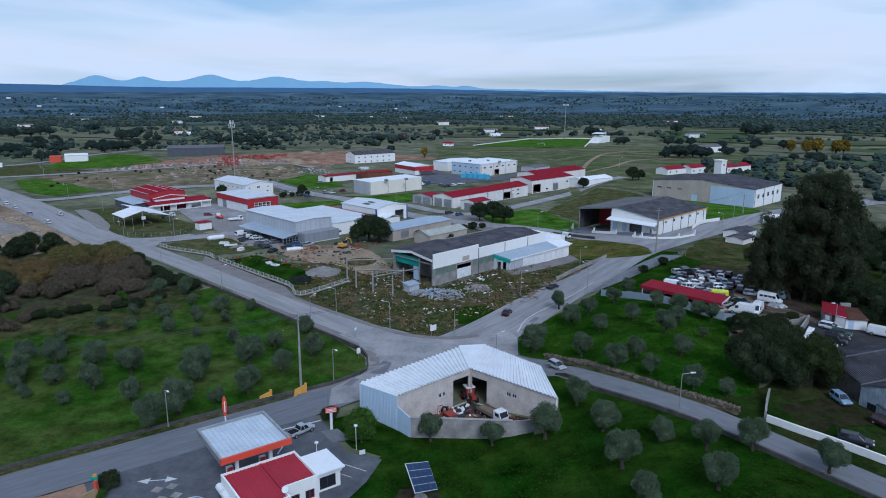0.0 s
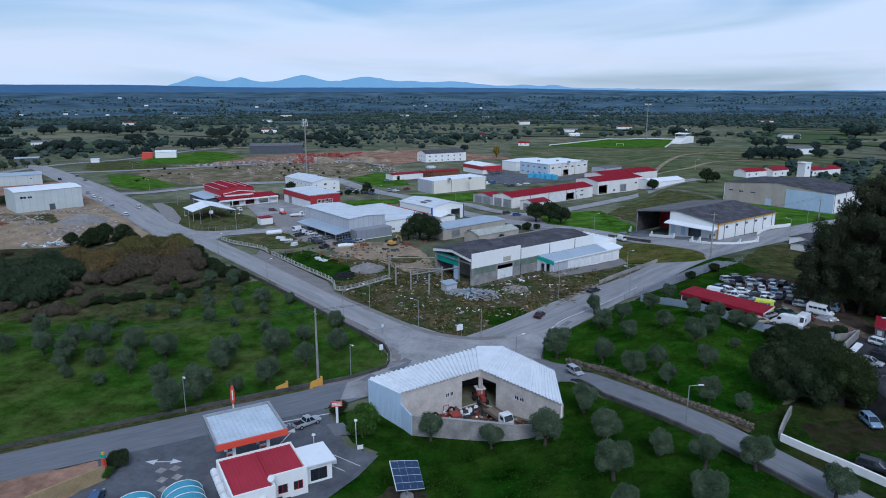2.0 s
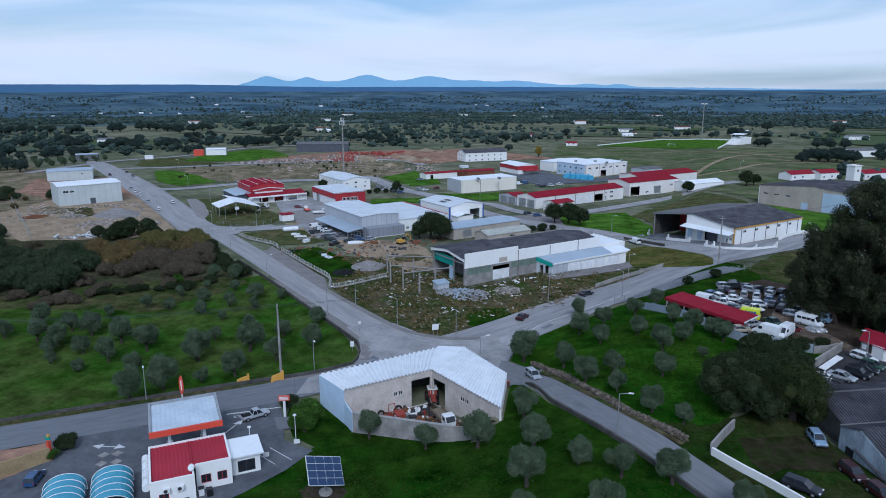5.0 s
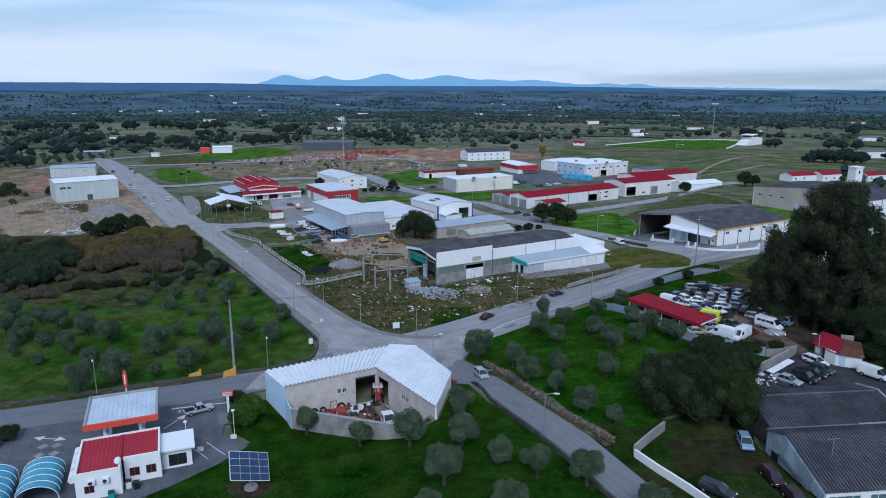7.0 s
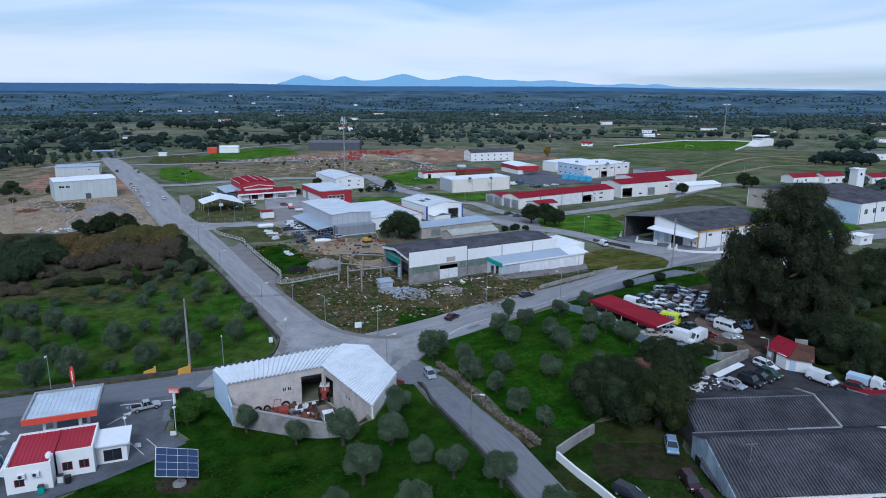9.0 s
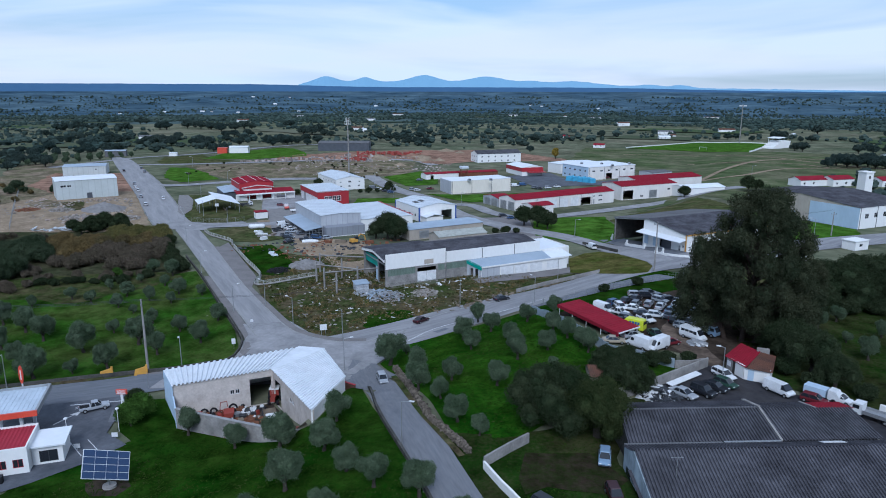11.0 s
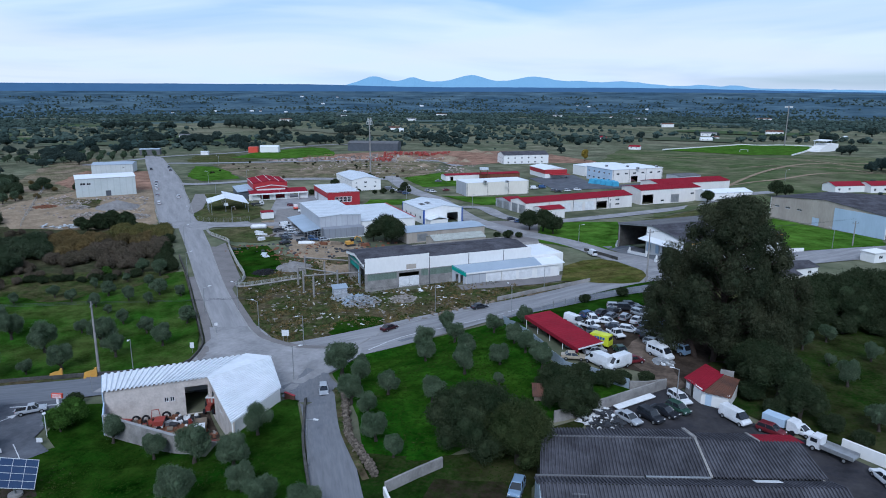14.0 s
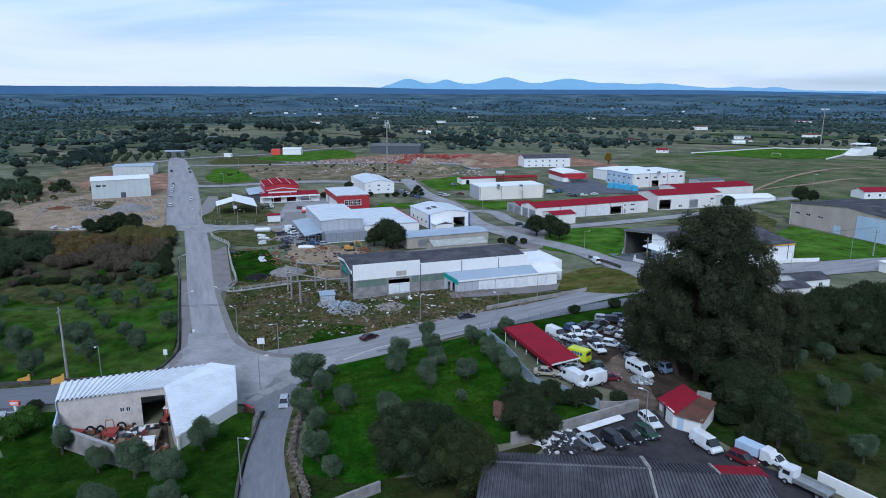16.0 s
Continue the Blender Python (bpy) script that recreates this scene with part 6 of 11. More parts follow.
# tall gum trees and dark broadleaf trees
def dome_blobs(rng, wide, low, high, n, size):
    """Lobes over a broad dome, with a few inside it."""
    out = [(0, 0, low + (high - low) * 0.45, min(wide, high - low) * 0.55)]
    for k in range(n):
        u, a = rng.uniform(-0.25, 1) ** 1.0, rng.uniform(0, 6.28)
        r = size * rng.uniform(0.65, 1.25)
        q = max(0.2, wide - r) * math.sqrt(1 - u * u) * rng.uniform(0.75, 1.05)
        out.append((q * math.cos(a), q * math.sin(a), max(low + r * 0.7, low + (high - low) * 0.35 + ((high - low) * 0.65 - r) * u), r))
    return out


def column_blobs(rng, cx, cy, low, high, wide, n):
    """Ragged foliage masses round one tall stem."""
    out = []
    for k in range(n):
        u, a = (k + rng.random()) / n, rng.uniform(0, 6.28)
        w_ = wide * min(0.66 + 1.1 * u, math.sqrt(max(0.05, 1 - (max(0.0, u - 0.42) / 0.64) ** 2)))
        q = w_ * math.sqrt(rng.uniform(0.12, 1.0))
        out.append((cx + q * math.cos(a), cy + q * math.sin(a), low + (high - low) * u, rng.uniform(0.85, 1.75) * (1.1 - 0.2 * u)))
    return out


def gum(seed, columns, n, label):
    """A clump of tall gum stems: each a long pale trunk with rising limbs and hanging foliage."""
    rng = random.Random(seed)
    ob = thing("gum_tree", label, "tree", 0, 0, -50)
    bm, blobs = bmesh.new(), []
    for cx, cy, low, high, wide, count in columns:
        mine = column_blobs(rng, cx, cy, low, high, wide, count)
        foot = Vector((cx * 0.3, cy * 0.3, -0.5))
        knee, top = Vector((cx * 0.75, cy * 0.75, high * 0.45)), Vector((cx, cy, high * 0.93))
        tube(bm, foot, knee, 0.5, 0.34), tube(bm, knee, top, 0.34, 0.07)
        for q in mine:
            z = max(2.0, q[2] - 2.5 - 0.3 * math.hypot(q[0] - cx, q[1] - cy))
            on = foot.lerp(knee, z / (high * 0.45)) if z < high * 0.45 else knee.lerp(top, (z - high * 0.45) / (high * 0.48))
            tube(bm, on, Vector(q[:3]), 0.12, 0.04, 5)
        blobs += mine
    part("trunk", bm, M["redbark"], ob)
    c = part("crown", core(rng, blobs, 1.1, 0.42), M["gumleaf"], ob)
    v, f = leaves(seed, blobs, n, 0.125, 1.15, 0.9, 0.5)
    raw("foliage", v, f, M["gumleaf"], c)
    return ob


GUM = [gum(200, ((2.4, 0, 4.0, 26.8, 8.0, 230), (-6.6, 1.5, 3.0, 17.6, 4.8, 74), (8.8, 1.0, 3.0, 16.5, 4.2, 50)), 280000, "clump of tall dark gum trees with peeling trunks"),
       gum(201, ((0, 0, 3.0, 17.0, 4.4, 60), (3.5, 2.0, 2.5, 13.0, 3.6, 36)), 70000, "dark gum tree with ragged hanging foliage")]
OAK = [tree(220 + k, "oak_tree", "dark evergreen oak with a broad crown", None, 3.2, dome_blobs(random.Random(320 + k), 4.7, 1.6, 8.2, 26, 1.5), 30000, 0.11, M["leaf"], M["bark"], 0.34, 0.9, 2) for k in range(3)]
def shrubs(seed, label, leaf, count=2, wide=2.6, high=3.3):
    return [tree(seed + k, "bush", label, None, 0.8, dome_blobs(random.Random(seed + 100 + k), wide, 0.3, high, 22, 0.8), 20000, 0.07, leaf, M["bark"], 0.08, 1.0, 4) for k in range(count)]


BUSH = shrubs(240, "orange-brown half-bare bush of the thicket", M["brush"])
TWIG = shrubs(244, "bare purplish-brown brush of the thicket", M["twigs"])
OCHRE = shrubs(247, "yellow-brown leafy bush of the thicket", M["ochreleaf"])
GREYB = shrubs(254, "grey-green leafy tree at the thicket's edge", M["greyleaf"], 2, 2.7, 3.6)
GBUSH = [tree(250 + k, "bush", "dark green leafy bush in the scrub", None, 0.8, dome_blobs(random.Random(350 + k), 2.5, 0.4, 3.2, 16, 0.85), 9000, 0.12, M["leaf"], M["bark"], 0.08, 0.9, 3) for k in range(2)]
FRESH = [tree(260, "shrub", "bright green leafy shrub by the road", None, 0.8, dome_blobs(random.Random(360), 2.3, 0.3, 3.7, 12, 0.8), 9000, 0.09, M["fresh"], M["bark"], 0.1, 0.9, 2)]
FAR = [tree(270 + k, "tree", "dark round tree by the workshops", None, 2.0, dome_blobs(random.Random(370 + k), 3.8, 1.4, 7.0, 14, 1.4), 6000, 0.22, M["leaf"], M["bark"], 0.25, 0.85, 1) for k in range(3)]


def put(src, rows, group=""):
    for x, y, k, t in rows:
        tagged(copy_thing(src[t % len(src)], pose(x, y, ground(x, y), 0, 0, t * 77) @ Matrix.Diagonal((k, k, k, 1))), group=group)


put(GUM[:1], [(62.0, 158.5, 1.06, 0)], "gum trees by the yard")
put(GUM[1:], [(58.5, 169, 0.8, 3), (74, 172, 0.8, 1)], "gum trees by the yard")
DOME = [tree(231, "oak_tree", "old dense evergreen oak with foliage down to the ground", None, 3.0, dome_blobs(random.Random(333), 6.6, 0.6, 8.6, 60, 1.45), 80000, 0.10, M["leaf"], M["bark"], 0.4, 1.0, 2, 0.6)]
DOME.append(tree(232, "oak_tree", "old oak with yellowing dense foliage", None, 3.0, dome_blobs(random.Random(334), 5.0, 0.6, 9.0, 46, 1.35), 60000, 0.10, M["oldleaf"], M["bark"], 0.4, 1.0, 2, 0.6))
put(DOME[:1], [(38.4, 111.6, 1.05, 0), (46.8, 127.2, 0.66, 1), (42.6, 133.4, 0.56, 2)], "evergreen oaks")
put(DOME[1:], [(45.2, 110.4, 1.0, 0)], "evergreen oaks")
put(OAK, [ (70.5, 151, 1.0, 6), (73.5, 146, 1.05, 7), (77, 141.5, 0.75, 8), (70, 157, 0.9, 9), (77, 195, 1.15, 10), (84, 199, 1.3, 11), (91, 204, 1.4, 12), (98, 209, 1.5, 13), (106, 205, 1.5, 14), (88, 211, 1.3, 15), (80, 206, 1.1, 16), (114, 214, 1.6, 17), (72, 186, 1.0, 18), (122, 200, 1.5, 19)], "evergreen oaks")
put(FAR, [(-19, 282, 1.2, 1), (-13.5, 282, 1.3, 0), (-8.5, 279.5, 1.15, 2), (33, 386.5, 0.9, 0), (62.5, 403, 1.2, 1), (66.5, 406, 1.0, 2), (-160, 345, 0.8, 0), (-155, 372, 0.9, 0), (-118, 352, 0.8, 1)], "trees by the workshops")
put(OAK, [(-56, 236, 1.25, 3), (-52, 234.5, 1.1, 1), (-60, 234, 0.8, 2)], "trees by the workshops")
b = random.Random(11)
put(OAK, [(-167, 203, 0.8, 0), (-167, 208, 0.85, 1), (-160, 209.5, 0.85, 2), (-154, 207, 0.6, 0), (-166, 197, 0.6, 2), (-173, 199, 0.6, 1)], "thicket trees")


def clump(src, spots, low, high, group, spread=2.5, each=3):
    """A few overlapping bushes round each spot."""
    rows = []
    for x, y in spots:
        rows += [(x + b.uniform(-spread, spread), y + b.uniform(-spread, spread), b.uniform(low, high), b.randint(0, 9)) for _ in range(each)]
    put(src, rows, group)


clump(BUSH, [(-148.7, 173.3), (-146.8, 180.1), (-144.1, 185.3), (-138.4, 185.4), (-139.4, 169.0), (-152, 178), (-150, 188), (-134, 190), (-156, 184), (-141, 177), (-130, 194)], 0.9, 1.5, "thicket bushes")
clump(OCHRE, [(-145.6, 203.3), (-141.8, 205.3), (-138, 206.8), (-142.6, 197.0), (-136, 201), (-149, 197), (-134, 205), (-128, 202)], 1.0, 1.7, "thicket bushes")
clump(TWIG, [(-126.9, 166.4), (-124.2, 171.0), (-121.1, 183.5), (-119.7, 188.1), (-119.0, 176.6), (-125.6, 160.1), (-112.4, 165.1), (-131, 175), (-128, 181), (-124, 194), (-113, 172), (-132, 162), (-135, 181), (-114, 181), (-106, 171)], 0.8, 1.3, "thicket bushes")
clump(GBUSH, [(-109.5, 185.3), (-104, 180), (-116, 191), (-98.5, 176), (-122, 197), (-92, 173.5), (-129, 201)], 0.7, 1.1, "thicket bushes", 1.2, 3)
clump(GBUSH, [(-118.4, 146.2), (-113.0, 148.2), (-108.6, 151.3), (-104.2, 154.4), (-99.6, 157.6), (-98.0, 164.2)], 0.45, 0.75, "thicket bushes", 2.0, 3)
clump(GBUSH, [(-167, 203), (-167, 208), (-161, 208), (-154, 206)], 0.8, 1.1, "thicket bushes", 2.0, 3)
clump(TWIG, [(-108, 158), (-116, 154), (-122, 150), (-102, 162)], 0.5, 0.8, "thicket bushes", 3.0, 3)
clump(GREYB, [(-134.6, 147.3), (-147, 152.2), (-144.3, 163.5), (-144.5, 143.6), (-132.1, 140.6), (-156.5, 170.1)], 1.3, 2.0, "thicket bushes", 3.0, 3)
clump(GREYB, [(-163.8, 162.8), (-171.8, 166.3), (-163.7, 155), (-176, 158), (-184, 168), (-192, 176), (-160, 140), (-175, 145), (-190, 155), (-205, 165), (-150, 132), (-207, 185)], 0.9, 1.6, "thicket bushes", 4.0, 3)
clump(TWIG, [(-133.8, 136.2), (-124.5, 132.0), (-120.0, 134.7), (-121.9, 140.8), (-128, 152), (-140, 158), (-138, 134), (-164, 178), (-172, 184), (-180, 178)], 0.5, 0.9, "thicket bushes", 3.0, 3)
west = [(b.uniform(-330, -205), b.uniform(130, 250)) for _ in range(110)]
plant(OLIVES, [(x, y, b.uniform(2.0, 3.2)) for x, y in west if y < 215 - (x + 240) * 0.5 and y < 200 + (-235 - x) * 0.9 + 8], 1.9, b, "olives below the building site")
wb = random.Random(88)
put(GREYB, [(wb.uniform(-345, -262), wb.uniform(200, 262), wb.uniform(0.8, 1.7), wb.randint(0, 5)) for _ in range(40)], "bushes below the building site")
put(BUSH, [(wb.uniform(-320, -255), wb.uniform(205, 275), wb.uniform(0.5, 0.9), wb.randint(0, 5)) for _ in range(16)], "bushes below the building site")
put(FRESH, [(-27.0, 97.0, 1.25, 0), (-26.2, 94.6, 1.15, 2), (-105.6, 160.7, 0.8, 1), (-57.2, 75.6, 0.5, 3)], "shrubs")
put(OAK, [(79, 190, 0.8, 1), (86, 193, 0.9, 2), (93, 197, 0.9, 3), (100, 200, 1.0, 4), (108, 196, 1.0, 5), (83, 204, 1.2, 6), (95, 213, 1.3, 7), (75, 200, 0.9, 8)], "evergreen oaks")
put(GBUSH, [(78, 187, 1.0, 1), (84, 189, 1.1, 0), (90, 192, 1.1, 1), (96, 195, 1.0, 0), (103, 194, 1.1, 1), (70, 145, 1.0, 0), (74, 141, 0.9, 1), (67, 155, 1.0, 0), (64, 163, 1.0, 1), (70, 160, 1.1, 0)], "bushes")
put(GBUSH, [(-33.0, 101.6, 0.7, 1), (-57.6, 78.6, 0.8, 0), (31.6, 185.8, 0.65, 1), (38.2, 193.8, 0.75, 0), (54.4, 143.2, 0.7, 0), (44.2, 140.6, 0.8, 1), (46.4, 138.4, 0.75, 0), (48.8, 139.4, 0.85, 1), (51, 141, 0.8, 0), (41.6, 138.6, 0.7, 1), (81, 139.5, 0.8, 1), (84.5, 137, 0.7, 0)], "bushes")


put(GBUSH, [(-127.5, 336.5, 0.7, 0), (-124.5, 340, 0.9, 1), (-121, 343.5, 0.7, 0), (-118, 347.5, 0.9, 1), (-115, 351, 0.7, 0), (-150, 322, 1.0, 1), (-146, 326, 1.2, 0), (-141, 330, 1.0, 1), (-155, 318, 0.9, 0), (-137, 334, 0.8, 1), (-40, 246, 0.8, 0), (-27.5, 240, 0.9, 1), (-24, 262, 0.7, 0), (-20.5, 264, 0.9, 1), (-17, 266, 0.7, 0)], "bushes by the workshops")


vr = random.Random(91)
spots = []
while len(spots) < 44:
    x, y = vr.uniform(-300, -150), vr.uniform(330, 470)
    u, v = (x + 222) * 0.78 + (y - 400) * 0.62, -(x + 222) * 0.62 + (y - 400) * 0.78
    if abs(u) < 62 and abs(v) < 46 and noise.noise((x * 0.03, y * 0.03, 4.4)) > 0.02:
        spots.append((x, y, vr.uniform(0.22, 0.5), vr.randint(0, 9)))
put(TWIG, spots[::2], "low bushes on the vacant land")
put(GBUSH, spots[1::2], "low bushes on the vacant land")


# ---- far countryside: many small trees and bushes, and fields ----
def far_woods():
    rng = random.Random(21)
    verts, faces = [], []
    base = [(0, 0, 1)] + [(math.cos(a) * 1.0, math.sin(a) * 1.0, 0.62) for a in [k * 2 * math.pi / 6 for k in range(6)]] + [(math.cos(a) * 0.8, math.sin(a) * 0.8, 0.05) for a in [(k + 0.5) * 2 * math.pi / 6 for k in range(6)]]
    bf = [(0, 1 + k, 1 + (k + 1) % 6) for k in range(6)] + [(1 + k, 7 + k, 1 + (k + 1) % 6) for k in range(6)] + [(1 + (k + 1) % 6, 7 + k, 7 + (k + 1) % 6) for k in range(6)]
    sph = bmesh.new()
    bmesh.ops.create_icosphere(sph, subdivisions=3, radius=1)
    fine, fine_f = [tuple(v.co) for v in sph.verts], [tuple(v.index for v in f.verts) for f in sph.faces]
    sph.free()
    made = 0
    while made < 32000:
        r = 330 * math.exp(rng.random() ** 0.85 * 2.5)
        a = radians(rng.uniform(-88, 62))
        x, y = 20 + r * math.sin(a), 40 + r * math.cos(a)
        if r > 4300:
            continue
        dens = 1.4 * noise.noise((x * 0.0035, y * 0.0052, 3.3)) + 0.6 * noise.noise((x * 0.016, y * 0.016, 7.7))
        if dens < rng.uniform(-0.05, 0.35) - min(0.25, max(0, r - 900) / 6000):
            continue
        # keep clear of the built-up land
        if -420 < x < 175 and y < 640 and -0.62 * (x + 200) - 0.78 * (y - 230) < 20 and x < 150 - 0.1 * y:
            continue
        if -100 < x < 160 and 480 < y < 900:
            continue
        if y < 210 and x > -225:
            continue
        if rng.random() < (0.9 if r < 800 else 0.72 if r < 1250 else 0.0):
            continue
        s = rng.choice((1.2, 1.5, 1.8, 2.3, 2.9, 3.8)) * rng.uniform(0.8, 1.15) * (1 + r / 7000)
        h = s * rng.uniform(1.1, 1.7)
        z = ground(x, y)
        i = len(verts)
        if r < 950:
            for bx, by, bz in fine:
                q = 1 + 0.5 * noise.noise((bx * 1.9 + x, by * 1.9 + y, bz * 1.9))
                verts.append((x + bx * s * q, y + by * s * q, z + (0.55 + 0.5 * bz * q) * h))
            faces += [tuple(i + q for q in f) for f in fine_f]
            made += 1
            continue
        for bx, by, bz in base:
            k = rng.uniform(0.75, 1.2)
            verts.append((x + bx * s * k, y + by * s * k, z + bz * h * rng.uniform(0.85, 1.15)))
        faces += [tuple(i + q for q in f) for f in bf]
        made += 1
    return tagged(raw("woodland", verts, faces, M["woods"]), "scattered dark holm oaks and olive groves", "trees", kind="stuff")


far_woods()
# holm oaks of the open pasture beyond the estate
pr = random.Random(63)
spots = []
while len(spots) < 130:
    a, r = radians(pr.uniform(-72, 22)), pr.uniform(390, 900)
    x, y = 20 + r * math.sin(a), 40 + r * math.cos(a)
    if (-430 < x < 175 and y < 600 and x > -430 + 0.55 * max(0, 430 - y)) or (-110 < x < 170 and y < 900) or noise.noise((x * 0.008, y * 0.008, 1.2)) < pr.uniform(-0.4, 0.3):
        continue
    spots.append((x, y, pr.uniform(0.8, 1.6), len(spots)))
near_oaks = [(-647.7, 555.1), (-691.5, 616.2), (-756.8, 617.7), (-657.7, 618.2), (-557.6, 512.1), (-485.0, 479.9), (-580.4, 575.4), (-517.3, 545.0), (-527.3, 565.9), (-526.0, 576.1), (-491.3, 552.2), (-477.3, 580.1), (-477.1, 590.2), (-420.3, 537.4), (-428.0, 594.4), (-379.7, 503.1), (-532.8, 734.5), (-397.9, 630.2), (-382.8, 591.8), (-392.6, 648.5), (-334.9, 729.2), (-331.1, 743.5), (-305.5, 721.3), (-304.1, 741.0), (-261.4, 678.0), (-276.2, 598.8)]
far_oaks = [(-953.2, 945.7), (-748.6, 795.5), (-738.6, 798.8), (-775.0, 744.9), (-811.8, 732.8), (-859.5, 743.0), (-867.1, 715.6), (-628.4, 821.8), (-643.5, 859.1), (-639.7, 951.8), (-483.2, 786.2), (-499.2, 827.3), (-741.4, 843.9), (-707.6, 836.3), (-673.8, 821.7), (-632.2, 796.7)]
broad = [(x + dx, y + dy, pr.uniform(0.8, 1.15) * k) for x, y, k in [(*p, 1.5) for p in near_oaks] + [(*p, 2.0) for p in far_oaks] for dx, dy in ((0, 0), (7 * k - 3, 4))[:1 + (int(x) % 2)]]
# these oaks use the haze-tinted leaf colour
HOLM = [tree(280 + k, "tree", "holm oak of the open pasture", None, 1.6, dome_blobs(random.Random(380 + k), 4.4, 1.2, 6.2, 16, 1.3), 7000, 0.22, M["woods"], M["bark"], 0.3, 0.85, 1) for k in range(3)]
put(HOLM, spots + [(x, y, k, i) for i, (x, y, k) in enumerate(broad)], "holm oaks of the pasture")
# rows of young olives west of the end street
plant(OLIVES, [(-466 + 9 * i + pr.uniform(-1, 1), 322 + 10 * j + 3 * i + pr.uniform(-1, 1), pr.uniform(1.8, 2.6)) for i in range(9) for j in range(9) if pr.random() < 0.85], 1.98, pr, "olives west of the end street")


# ---- the corner barn with the white ribbed roof ----
def barn():
    ob = thing("barn", "angled barn with white ribbed roof and grey block walls", "barn")
    P1, P2, V, T, T2, R2, R1 = (-21.3, 99.1), (-28.6, 104.3), (-10.5, 110.8), (-13.2, 122.6), (-8.6, 124.0), (1.8, 114.9), (4.1, 101.5)
    lo, hi = 5.45, 6.25
    sheet = M["barnroof"]
    ribbed("roof", (*P1, 6.0), (*V, hi), (*T, lo + 0.1), (*P2, lo), 0.64, 0.24, sheet, ob, "white ribbed sheet roof")
    ribbed("roof", (*V, hi), (*R1, 5.8), (*R2, lo + 0.1), (*T2, lo + 0.1), 0.70, 0.17, sheet, ob)
    part("ridge_cap", slab(bmesh.new(), (V[0] - 0.4, V[1] - 0.1, hi + 0.16), (V[0] + 0.5, V[1] + 0.1, hi + 0.15), (T2[0] + 0.1, T2[1] + 0.1, lo + 0.28), (T[0] - 0.3, T[1] + 0.2, lo + 0.3), 0.14), sheet, ob)
    inset = lambda p, q, d: (p[0] + (q[0] - p[0]) * d, p[1] + (q[1] - p[1]) * d)
    a, b = inset(P1, P2, 0.04), inset(V, T, 0.03)
    L1 = (Vector(b) - Vector(a)).length
    h1 = [(L1 - 3.9, L1 - 0.3, 0.8, 5.7), (9.0, 9.7, 3.5, 4.3), (9.9, 10.6, 3.5, 4.3)]
    wall("wall", ob, a, b, -0.8, 5.9, M["block"], h1, tops=(5.9, 6.15), label="grey-beige block wall")
    for h in h1[1:]:
        opening(ob, a, b, -0.8, h)
    c, d = inset(V, T, 0.03), inset(R1, R2, 0.03)
    h2 = [(0.3, 3.6, 0.8, 5.5), (7.6, 8.5, 4.0, 4.8), (8.7, 9.6, 4.0, 4.8)]
    wall("wall", ob, c, d, -0.8, 5.7, M["block"], h2, tops=(6.1, 5.7))
    for h in h2[1:]:
        opening(ob, c, d, -0.8, h)
    wall("wall", ob, d, inset(R2, R1, 0.03), -0.8, 5.5, M["white"], tops=(5.7, 5.4))
    wall("wall", ob, inset(R2, R1, 0.03), T2, -0.8, 5.4, M["white"])
    wall("wall", ob, T2, T, -0.8, 5.4, M["white"])
    wall("wall", ob, T, P2, -0.8, 5.4, M["white"])
    # pale ribbed end wall that runs on as a screen of the yard
    n = 26
    e = (Vector(P1) - Vector(P2)) / n
    bm = bmesh.new()
    for k in range(n):
        p = Vector(P2) + e * k
        z = 5.4 + 0.55 * k / n
        q, r = p + e * 0.55, p + e * 0.97
        nr = Vector((e.y, -e.x)).normalized() * 0.07
        for u, w in ((p, q), (q, r)):
            o = nr if u is p else nr * 0.2
            v = [bm.verts.new((s.x + f.x, s.y + f.y, zz)) for s, f, zz in ((u, o, -0.8), (w, o, -0.8), (w, o, z), (u, o, z), (u, o * 0 - nr, -0.8), (w, o * 0 - nr, -0.8), (w, o * 0 - nr, z), (u, o * 0 - nr, z))]
            for f in ((0, 1, 2, 3), (5, 4, 7, 6), (3, 2, 6, 7), (0, 3, 7, 4), (1, 5, 6, 2)):
                bm.faces.new([v[i] for i in f])
    part("cladding", bm, M["bluewall"], ob, "pale blue-white ribbed cladding")
    part("screen", slab(bmesh.new(), (*P1, 4.2), (P1[0] + 0.1, P1[1] + 0.12, 4.2), (-18.8, 97.2, 3.4), (-18.9, 97.0, 3.4), 4.4), M["bluewall"], ob)
    return ob


barn()
yard = thing("yard_wall", "grey concrete wall round the barn's yard", "wall")
wall("wall", yard, (-18.8, 97.05), (-3, 98.3), -0.6, 3.3, M["concrete"], t=0.3, tops=(3.4, 3.1))
wall("wall", yard, (-3, 98.3), (3.6, 100.3), -0.6, 3.1, M["concrete"], t=0.3)
part("coping", slab(bmesh.new(), (-18.9, 97.5, 3.5), (-18.9, 96.95, 3.5), (-3, 98.2, 3.25), (-3, 98.75, 3.25), 0.1), M["kerb"], yard)
tagged(yard, kind="structure")
drape("yard", [(-20.5, 99.5), (-18.6, 97.6), (-3, 98.9), (3.6, 101), (-6, 107.5), (-10.4, 110.5)], M["dirt"], 0.09, 3, "reddish earth of the barn's yard", "yard")


